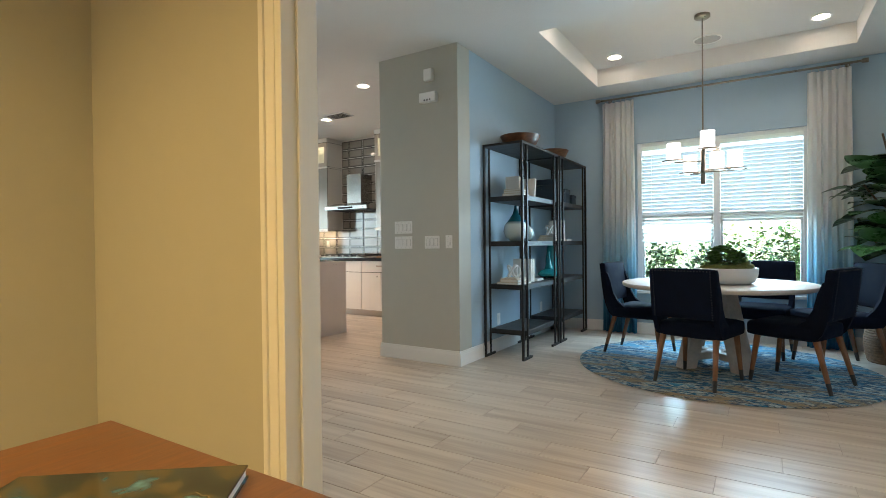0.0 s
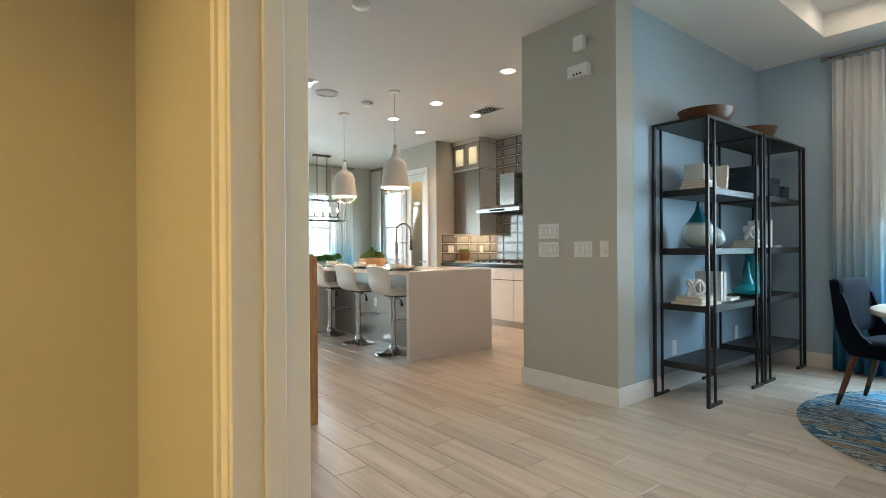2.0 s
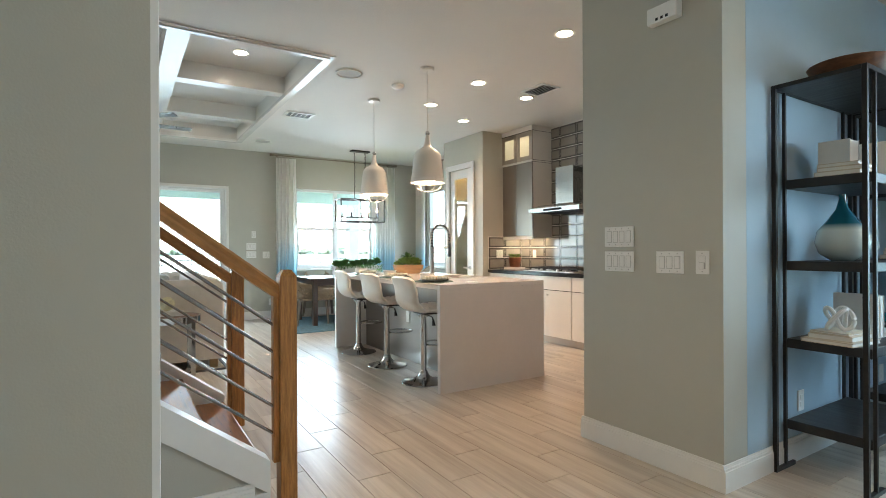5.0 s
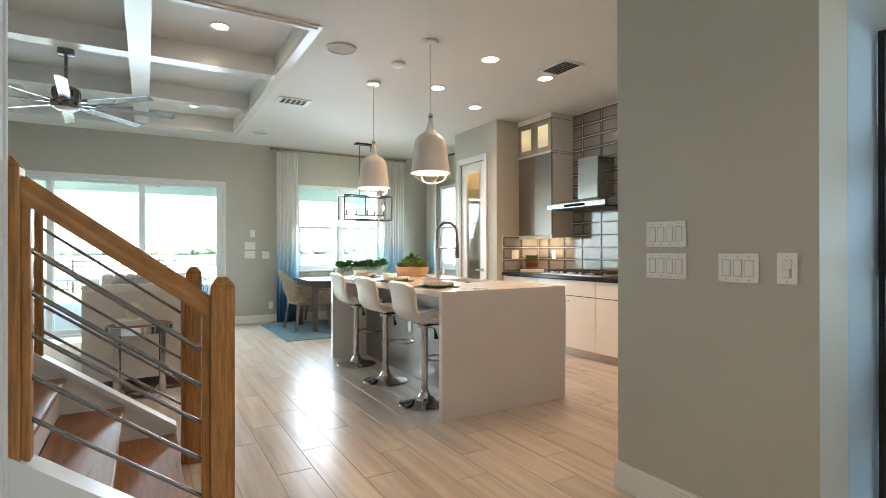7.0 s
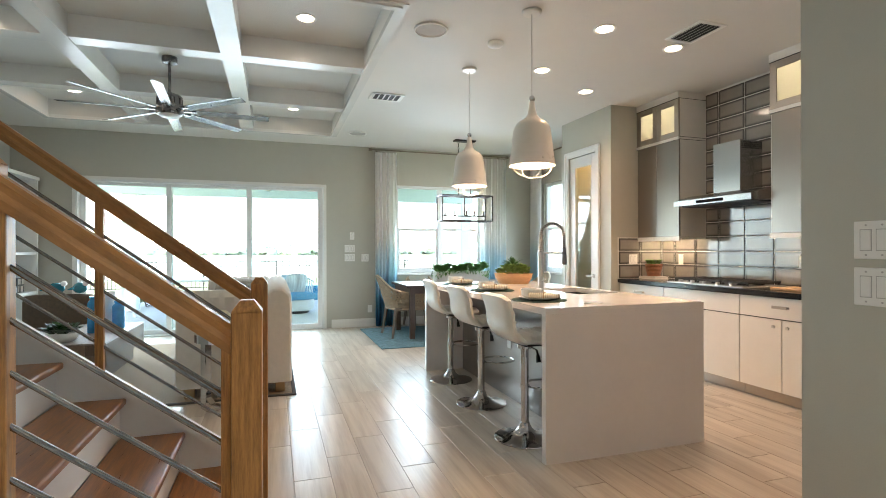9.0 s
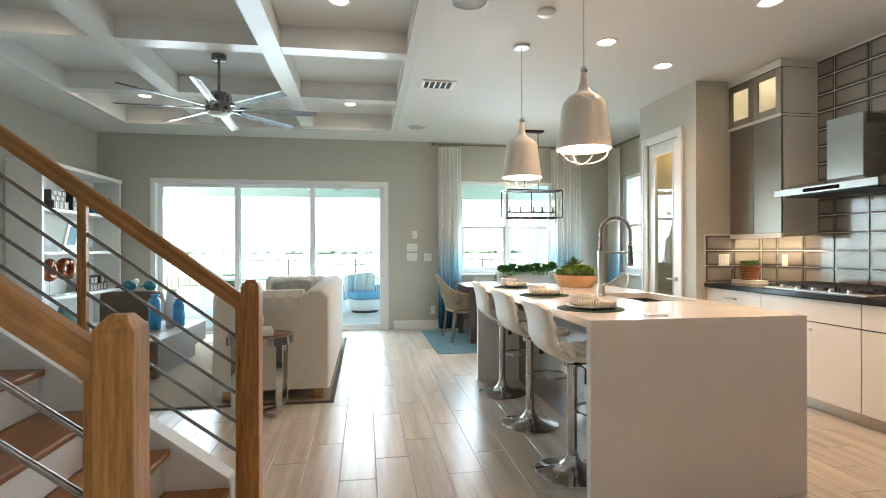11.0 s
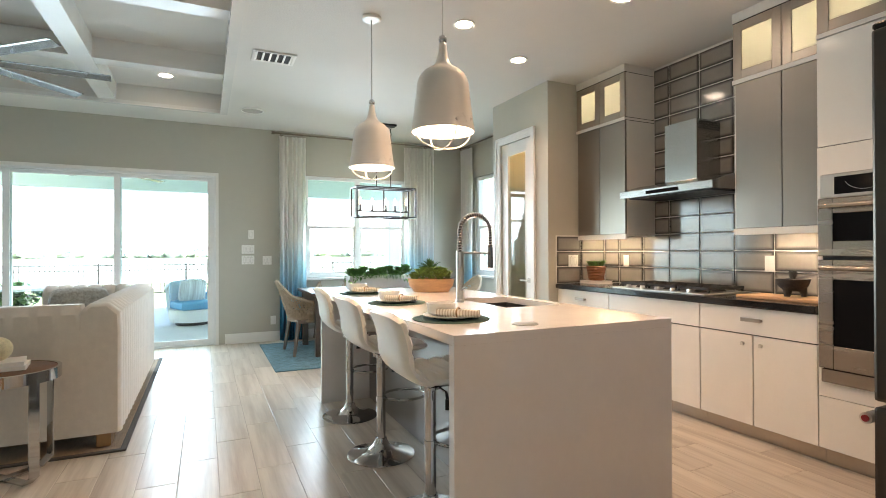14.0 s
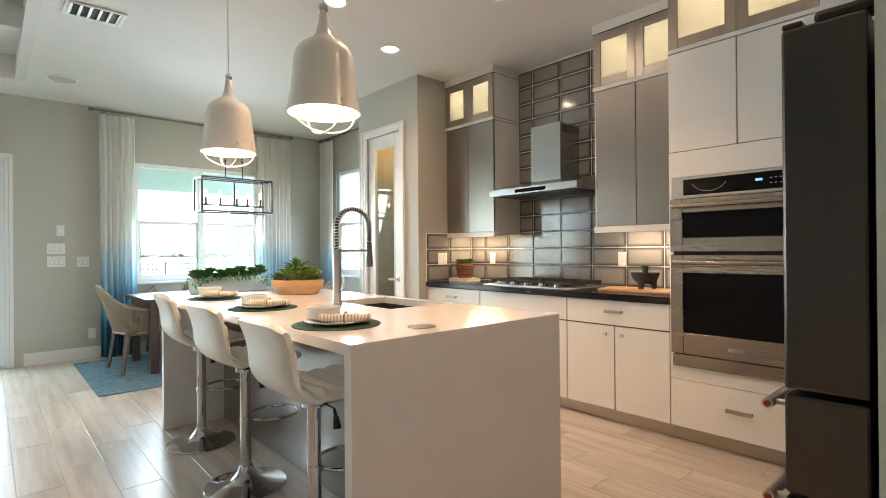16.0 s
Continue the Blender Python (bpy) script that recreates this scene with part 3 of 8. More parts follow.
def base_cabinet(x0, x1, fronts, label):
    """fronts: (x0, x1, z0, z1, kind)"""
    t = thing("base_cabinet", ((x0 + x1) / 2, FY, 0), label, "cabinet", "kitchen base cabinets")
    o = (x0 + x1) / 2
    part("body", B((x0 - o + 0.001, x1 - o - 0.001, 0.02, 0.625, 0.1, 0.87)), carcass, t)
    part("toe_kick", B((x0 - o + 0.001, x1 - o - 0.001, 0.07, 0.09, 0.0, 0.1)), frame_steel, t)
    for a, b, c, d, kind in fronts:
        f = part("drawer_front" if kind == "drawer" else "cabinet_door", B((a - o + 0.0042, b - o - 0.0042, 0.0, 0.019, c + 0.0042, d - 0.0042), bevel=0.0008), cab_white, t)
        if kind == "drawer":
            handle_bar((a + b) / 2 - o, 0.0, (c + d) / 2 + 0.01, 0.13, f)
        elif kind == "left":
            knob_square(a - o + 0.06, 0.0, d - 0.06, f)
        elif kind == "right":
            knob_square(b - o - 0.06, 0.0, d - 0.06, f)
    return t


ZT = 0.868
base_cabinet(-7.155, -6.44, [(-7.155, -6.44, 0.69, ZT, "drawer"), (-7.155, -6.44, 0.1, 0.69, "right")], "glossy white base cabinet with a drawer beside the cooktop")
base_cabinet(-6.44, -5.53, [(-6.44, -5.53, 0.69, ZT, "plain"), (-6.44, -5.985, 0.1, 0.69, "right"), (-5.985, -5.53, 0.1, 0.69, "left")], "glossy white base cabinet under the gas cooktop")
base_cabinet(-5.53, -4.752, [(-5.53, -4.752, 0.69, ZT, "drawer"), (-5.53, -5.14, 0.1, 0.69, "right"), (-5.14, -4.752, 0.1, 0.69, "left")], "glossy white base cabinet with drawer and two doors")
solo("countertop", B((-7.158, -4.752, 6.545, 7.185, 0.872, 0.914), bevel=0.003), black_stone, "polished black granite kitchen countertop", "countertop")

# backsplash bed; its tiles come last
struct("backsplash", B((-7.155, -4.752, 7.186, 7.199, 0.914, 1.40), (-6.49, -5.44, 7.186, 7.199, 1.40, 2.949), (-7.159, -7.147, 6.55, 7.186, 0.914, 1.40)), grout_light, "light grout bed of the glazed tile backsplash", "backsplash")

UY = 6.82
frosted = bpy.data.materials.new("frosted_glass")
frosted.use_nodes = True
nt = frosted.node_tree
nt.nodes.remove(nt.nodes["Principled BSDF"])
tl, gl, mx = (nt.nodes.new(k) for k in ("ShaderNodeBsdfTranslucent", "ShaderNodeBsdfGlossy", "ShaderNodeMixShader"))
tl.inputs["Color"].default_value = (0.92, 0.9, 0.78, 1)
gl.inputs["Roughness"].default_value = 0.25
mx.inputs[0].default_value = 0.08
nt.links.new(tl.outputs[0], mx.inputs[1])
nt.links.new(gl.outputs[0], mx.inputs[2])
nt.links.new(mx.outputs[0], nt.nodes["Material Output"].inputs["Surface"])


def glass_door(x0, x1, z0, z1, t, y=0.0):
    """Steel-framed frosted door."""
    w = 0.062
    d = part("glass_door_frame", B((x0, x0 + w, y, y + 0.02, z0, z1), (x1 - w, x1, y, y + 0.02, z0, z1), (x0 + w, x1 - w, y, y + 0.02, z0, z0 + w), (x0 + w, x1 - w, y, y + 0.02, z1 - w, z1), bevel=0.002), frame_steel, t, "brushed steel frame")
    part("frosted_pane", B((x0 + w, x1 - w, y + 0.008, y + 0.012, z0 + w, z1 - w)), frosted, d, "frosted glass lit from inside")
    return d


def lit_box(x0, x1, y0, y1, z0, z1, t):
    """Open-fronted white carcass that holds the cabinet lamp."""
    e = 0.018
    part("glass_cabinet_body", B((x0, x0 + e, y0, y1, z0, z1), (x1 - e, x1, y0, y1, z0, z1), (x0 + e, x1 - e, y0, y1, z0, z0 + e), (x0 + e, x1 - e, y0, y1, z1 - e, z1), (x0 + e, x1 - e, y1 - e, y1, z0 + e, z1 - e)), cab_white, t)


def cabinet_lamp(x, y, z, watts):
    la = new("cabinet_lamp", bpy.data.lights.new("cabinet_lamp", "POINT"))
    la.data.energy, la.data.color, la.data.shadow_soft_size = watts * LAMPS, (1.0, 0.93, 0.76), 0.03
    la.location = (x, y, z)


def upper_cabinet(x0, x1, label):
    o = (x0 + x1) / 2
    t = thing("wall_cabinet", (o, UY, 1.375), label, "cabinet", "kitchen wall cabinets")
    h = (x1 - x0) / 2
    D = 0.375
    part("body", B((-h, h, 0.021, D, 0.02, 1.06)), cab_white, t)
    part("light_rail", B((-h, h, 0.0, 0.02, -0.025, 0.02), (-h, h, 0.02, D, 0.0, 0.019)), cab_white, t)
    part("cabinet_door", B((-h + 0.02, -0.002, 0.0, 0.02, 0.022, 1.058), bevel=0.0015), steel_door, t, "brushed metal cabinet door")
    part("cabinet_door", B((0.002, h - 0.002, 0.0, 0.02, 0.022, 1.058), bevel=0.0015), steel_door, t, "brushed metal cabinet door")
    part("mid_moulding", B((-h, h, -0.006, D, 1.06, 1.09)), cab_white, t)
    lit_box(-h, h, 0.021, D, 1.09, 1.50, t)
    glass_door(-h + 0.004, -0.002, 1.092, 1.498, t)
    glass_door(0.002, h - 0.004, 1.092, 1.498, t)
    part("crown", B((-h, h, -0.004, D, 1.504, 1.574)), cab_white, t)
    # dark strips stand for the shade in the joints of the sides
    for z in (1.0600, 1.0875, 1.4995):
        part("shadow_reveal", B((-h + 0.001, h + 0.0007, 0.001, D, z, z + 0.0045)), carcass, t, "dark strip drawing the shade of a joint")
    cabinet_lamp(o - h / 2, UY + 0.2, 1.375 + 1.43, 0.20)
    cabinet_lamp(o + h / 2, UY + 0.2, 1.375 + 1.43, 0.20)
    area_lamp("under_cabinet_lamp", pose(o, UY + 0.22, 1.37), x1 - x0 - 0.15, 0.03, 1.5, (1.0, 0.80, 0.52))


upper_cabinet(-7.155, -6.49, "wall cabinet with brushed metal doors and lit frosted glass top")
upper_cabinet(-5.445, -4.755, "wall cabinet with metal doors and lit glass beside the ovens")

# tall oven cabinet
TX = -4.35
tower = thing("oven_cabinet", (TX, FY, 0), "tall glossy white cabinet holding a double oven", "cabinet")
part("body", B((-0.40, -0.375, 0.02, 0.625, 0.1, 2.46), (0.375, 0.90, 0.02, 0.625, 0.1, 2.46), (-0.375, 0.375, 0.02, 0.625, 0.1, 0.48), (-0.375, 0.375, 0.02, 0.625, 1.68, 2.46), (-0.375, 0.375, 0.60, 0.625, 0.48, 1.68)), carcass, tower)
part("toe_kick", B((-0.40, 0.90, 0.07, 0.09, 0, 0.1)), frame_steel, tower)
d = part("drawer_front", B((-0.40, 0.40, 0, 0.019, 0.105, 0.40), bevel=0.0015), cab_white, tower)
handle_bar(0.0, 0.0, 0.27, 0.14, d)
for q in ((-0.40, 0.40, 0.001, 0.019, 0.404, 0.49), (-0.40, -0.378, 0.001, 0.019, 0.49, 1.672), (0.378, 0.40, 0.001, 0.019, 0.49, 1.672), (-0.40, 0.40, 0.001, 0.019, 1.672, 1.83)):
    part("filler_panel", B(q), cab_white, tower)
for a, b in ((-0.40, -0.001), (0.001, 0.40), (0.402, 0.90)):
    part("cabinet_door", B((a + 0.002, b - 0.002, 0, 0.019, 1.834 if a < 0.3 else 0.105, 2.455), bevel=0.0015), cab_white, tower)
part("mid_moulding", B((-0.40, 0.90, -0.006, 0.625, 2.46, 2.485)), cab_white, tower)
lit_box(-0.40, 0.40, 0.021, 0.625, 2.485, 2.90, tower)
glass_door(-0.398, -0.001, 2.487, 2.898, tower)
glass_door(0.001, 0.398, 2.487, 2.898, tower)
part("crown", B((-0.40, 0.90, 0.0, 0.625, 2.90, 2.949), (0.40, 0.90, 0.0, 0.625, 2.485, 2.90)), cab_white, tower)
cabinet_lamp(TX - 0.2, FY + 0.3, 2.82, 0.36)
cabinet_lamp(TX + 0.2, FY + 0.3, 2.82, 0.36)

black_glass = mat("black_oven_glass", (0.008, 0.008, 0.009), 0.06, var=0.05, bump=0)
black_glass.node_tree.nodes["Principled BSDF"].inputs["Specular IOR Level"].default_value = 0.06
oven = thing("double_oven", (TX, FY, 0.49), "stainless steel double wall oven with black glass windows", "oven")
part("body", B((-0.372, 0.372, 0.0, 0.55, 0.01, 1.18)), black_metal, oven)
part("control_panel", B((-0.375, 0.375, -0.022, -0.001, 1.045, 1.178), bevel=0.004), steel, oven)
part("control_glass", B((-0.30, 0.30, -0.0245, -0.0225, 1.062, 1.16)), black_glass, oven, "black glass control panel")
part("clock_display", B((0.10, 0.135, -0.0262, -0.0248, 1.112, 1.126)), mat("display_blue", (0.2, 0.6, 0.9), emit=0.12, ecol=(0.3, 0.75, 1.0), bump=0), oven, "glowing blue digits")


oven_steel = mat("dark_brushed_steel", (0.37, 0.325, 0.285), 0.27, 1.0, var=0.02, scale=30, stretch=(0.05, 1, 1), bump=0.0, rvar=0.03)


def oven_door(z0, z1, wz0, wz1):
    w = 0.375
    f = part("oven_door", B((-w, -0.30, -0.045, -0.002, z0, z1), (0.30, w, -0.045, -0.002, z0, z1), (-0.30, 0.30, -0.045, -0.002, z0, wz0), (-0.30, 0.30, -0.045, -0.002, wz1, z1), bevel=0.003), oven_steel, oven)
    part("window", B((-0.30, 0.30, -0.036, -0.006, wz0, wz1)), black_glass, f, "black oven glass")
    hz = z1 - 0.045
    bm = R(((-0.34, -0.095, hz), (0.34, -0.095, hz), 0.014), ((-0.31, -0.095, hz), (-0.31, -0.045, hz), 0.009), ((0.31, -0.095, hz), (0.31, -0.045, hz), 0.009))
    part("handle", bm, oven_steel, f, "round brushed steel bar handle")


mark_grey = mat("pale_panel_marks", (0.45, 0.46, 0.47), 0.5, bump=0)
for k in range(5):
    for j in range(2):
        part("control_mark", B((0.17 + 0.024 * k, 0.182 + 0.024 * k, -0.0252, -0.0246, 1.092 + 0.03 * j, 1.096 + 0.03 * j)), mark_grey, oven, "small pale panel marking")
part("control_mark", sweep([(-0.15 + 0.10 * math.cos(a), -0.0246, 1.15 - 0.07 * math.sin(a)) for a in (math.pi * (0.1 + 0.8 * k / 14) for k in range(15))], 0.0012, 5), mark_grey, oven, "thin pale arc marking")
oven_door(0.715, 1.04, 0.80, 0.955)
oven_door(0.085, 0.695, 0.215, 0.585)
part("badge", B((-0.045, 0.045, -0.049, -0.0455, 0.13, 0.155), bevel=0.001), chrome, oven, "plain metal badge")
part("bottom_vent", B((-0.375, 0.375, -0.02, -0.002, 0.0, 0.075), bevel=0.002), oven_steel, oven)

# range hood
HX = -5.965
hood = thing("range_hood", (HX, 7.186, 1.70), "stainless steel chimney range hood above the cooktop", "range hood")
bm = bmesh.new()
prof = [(-0.50, 0.0), (-0.50, 0.055), (-0.28, 0.115), (-0.002, 0.115), (-0.002, 0.0)]
prism(prof, "x", -0.455, 0.455, bm)
part("canopy", bm, hood_steel, hood)
part("chimney", B((-0.155, 0.155, -0.285, -0.002, 0.1155, 0.60), bevel=0.002), hood_steel, hood)
part("control_strip", B((-0.16, 0.16, -0.503, -0.5005, 0.012, 0.04)), black_glass, hood, "black control strip")
part("filter", B((-0.40, 0.40, -0.45, -0.06, -0.008, -0.001)), black_metal, hood)
for k in range(16):
    for j in range(4):
        y = -0.255 + 0.0155 * k + 0.004 * (j % 2)
        part("vent_slot", B((0.1552, 0.1562, y, y + 0.008, 0.518 + 0.018 * j, 0.531 + 0.018 * j)), black_metal, hood)

# cooktop
cast_iron = mat("cast_iron", (0.012, 0.012, 0.012), 0.7, var=0.2, scale=60, bump=0.05, bscale=200)
ck = thing("gas_cooktop", (HX, 6.85, 0.914), "stainless gas cooktop with black iron grates and knobs", "cooktop")
part("tray", B((-0.455, 0.455, -0.26, 0.25, 0.001, 0.016), bevel=0.004), steel, ck)
for gx in (-0.29, 0.0, 0.29):
    bars = []
    for k in range(5):
        xx = gx - 0.13 + 0.26 * k / 4
        bars.append((xx - 0.008, xx + 0.008, -0.17, 0.22, 0.036, 0.056))
    for yy in (-0.17, -0.07, 0.025, 0.12, 0.21):
        bars.append((gx - 0.138, gx + 0.138, yy - 0.008, yy + 0.008, 0.035, 0.055))
    for cx in (-0.13, 0.13):
        for cy in (-0.168, 0.208):
            bars.append((gx + cx - 0.007, gx + cx + 0.007, cy - 0.007, cy + 0.007, 0.016, 0.0365))
    part("grate", B(*bars, bevel=0.001), cast_iron, ck, "black cast iron grate")
    for yy in (-0.08, 0.12):
        part("burner", lathe([(0, 0.03), (0.035, 0.03), (0.04, 0.024), (0.05, 0.016)], 20, at=(gx, yy, 0)), cast_iron, ck)
for k in range(5):
    part("knob", lathe([(0.019, 0.016), (0.019, 0.036), (0.016, 0.04), (0, 0.04)], 16, at=(-0.30 + 0.15 * k, -0.22, 0)), steel, ck, "steel knob")


# island
isl = thing("kitchen_island", (-6.0, 4.8, 0), "white quartz waterfall island with a steel-grey panel", "island")
ix0, ix1, iy0, iy1 = -1.245, 1.246, -0.58, 0.587
bm = B((ix0, -0.13, iy0, iy1, 0.874, 0.914), (0.49, ix1, iy0, iy1, 0.874, 0.914), (-0.13, 0.49, iy0, 0.13, 0.874, 0.914), (-0.13, 0.49, 0.52, iy1, 0.874, 0.914))
bmesh.ops.remove_doubles(bm, verts=bm.verts, dist=0.0005)
part("top", bm, quartz, isl, "polished white quartz top")
part("waterfall_end", B((ix1 - 0.045, ix1, iy0, iy1, 0, 0.8738)), quartz, isl, "white quartz waterfall end")
part("waterfall_end", B((ix0, ix0 + 0.045, iy0, iy1, 0, 0.8735)), quartz, isl, "white quartz waterfall end")
part("island_body", B((ix0 + 0.046, -0.14, -0.16, iy1 - 0.03, 0.0, 0.873), (0.50, ix1 - 0.046, -0.16, iy1 - 0.03, 0.0, 0.873), (-0.14, 0.50, -0.16, iy1 - 0.03, 0.0, 0.62)), cab_white, isl)
part("back_panel", B((ix0 + 0.046, ix1 - 0.046, -0.178, -0.161, 0.0, 0.873)), steel_door, isl, "brushed metal back panel")
part("sink_basin", B((-0.14, -0.13, 0.12, 0.53, 0.62, 0.873), (0.49, 0.50, 0.12, 0.53, 0.62, 0.873), (-0.13, 0.49, 0.12, 0.13, 0.62, 0.873), (-0.13, 0.49, 0.52, 0.53, 0.62, 0.873), (-0.13, 0.49, 0.13, 0.52, 0.62, 0.64)), mat("dark_composite_sink", (0.03, 0.028, 0.026), 0.5), isl, "dark composite sink")
part("outlet", B((-0.10, -0.03, -0.184, -0.1785, 0.42, 0.535), bevel=0.002), steel, isl, "steel outlet plate")
part("grommet", lathe([(0.058, 0.9142), (0.058, 0.9175), (0.05, 0.919), (0.0, 0.919)], 28, at=(1.10, -0.155, 0)), steel, isl, "steel pop-up outlet cap")

# spring faucet
fa = thing("faucet", (-5.91, 4.835, 0.9145), "brushed steel spring pull-down kitchen faucet", "faucet")
part("base", lathe([(0.03, 0), (0.03, 0.012), (0.024, 0.02), (0.0, 0.02)], 24), steel, fa)
part("stem", R(((0, 0, 0.015), (0, 0, 0.30), 0.024), ((0, 0, 0.30), (0, 0, 0.325), 0.026), seg=20), steel, fa)
arc = [(0, 0, 0.32 + 0.02 * k) for k in range(8)] + [(0.0, 0.112 - 0.112 * math.cos(a), 0.455 + 0.108 * math.sin(a)) for a in (math.pi * k / 14 for k in range(1, 15))]
arc += [(0, 0.224, 0.455 - 0.02 * k) for k in range(1, 6)]
part("hose", sweep(arc, 0.011), black_metal, fa)
pts = []
N = 34 * 10

seglen = [0]
for a, b in zip(arc, arc[1:]):
    seglen.append(seglen[-1] + (Vector(b) - Vector(a)).length)
for k in range(N + 1):
    s = seglen[-1] * k / N
    i = max(j for j in range(len(seglen)) if seglen[j] <= s + 1e-9)
    i = min(i, len(arc) - 2)
    f = (s - seglen[i]) / (seglen[i + 1] - seglen[i])
    p = Vector(arc[i]).lerp(Vector(arc[i + 1]), f)
    d = (Vector(arc[i + 1]) - Vector(arc[i])).normalized()
    u = Vector((1, 0, 0))
    v = d.cross(u)
    a = 2 * math.pi * k / 10
    pts.append(p + (u * math.cos(a) + v * math.sin(a)) * 0.017)
part("spring", sweep(pts, 0.0035, seg=5), steel, fa, "coiled steel spring")
part("spray_head", lathe([(0.0, 0.215), (0.021, 0.215), (0.023, 0.25), (0.018, 0.33), (0.019, 0.365), (0.0, 0.365)], 18, at=(0, 0.224, 0)), rod_steel, fa, "dark satin spray head")
part("holder_arm", R(((0, 0.02, 0.315), (0, 0.205, 0.315), 0.008)), steel, fa)
part("lever", R(((0.02, 0, 0.08), (0.075, 0.0, 0.10), 0.006)), steel, fa)

# refrigerator in the pier
dark_steel = mat("dark_stainless", (0.105, 0.092, 0.082), 0.32, 1.0, var=0.02, scale=25, stretch=(1, 1, 0.04), bump=0, rvar=0.02)
fr = thing("refrigerator", (-3.45, 5.255, 0), "dark stainless french-door refrigerator built into the wall", "refrigerator")
part("body", B((-0.035, 0.65, -0.44, 0.44, 0.02, 1.745)), black_metal, fr)
for a in (-0.435, 0.36):
    part("hinge_cover", B((-0.155, -0.04, a, a + 0.075, 1.7705, 1.80), bevel=0.012, seg=2), black_metal, fr)
for a, b in ((-0.445, -0.003), (0.003, 0.445)):
    d = part("door", B((-0.22, -0.05, a, b, 0.875, 1.77), bevel=0.008, seg=2), dark_steel, fr, "dark stainless door")
    part("door_cap", B((-0.219, -0.175, a + 0.004, b - 0.004, 1.7702, 1.786), bevel=0.004), black_metal, d, "dark plastic door cap")
    s = -0.05 if a < -0.1 else 0.05
    part("handle", R(((-0.29, s, 0.95), (-0.29, s, 1.70), 0.012), ((-0.29, s, 1.0), (-0.22, s, 1.0), 0.008), ((-0.29, s, 1.65), (-0.22, s, 1.65), 0.008)), steel, d)
medal = mat("red_enamel", (0.35, 0.02, 0.02), 0.3, bump=0)
for z0, z1 in ((0.615, 0.862), (0.08, 0.605)):
    d = part("drawer", B((-0.22, -0.05, -0.445, 0.445, z0, z1), bevel=0.008, seg=2), dark_steel, fr, "dark stainless freezer drawer")
    hz = z1 - 0.065
    part("handle", R(((-0.29, -0.33, hz), (-0.29, 0.33, hz), 0.015), ((-0.29, -0.29, hz), (-0.22, -0.29, hz), 0.009), ((-0.29, 0.29, hz), (-0.22, 0.29, hz), 0.009)), steel, d, "round steel handle")
    part("handle_medallion", R(((-0.29, -0.334, hz), (-0.29, -0.3301, hz), 0.009)), medal, d, "red enamel handle end")


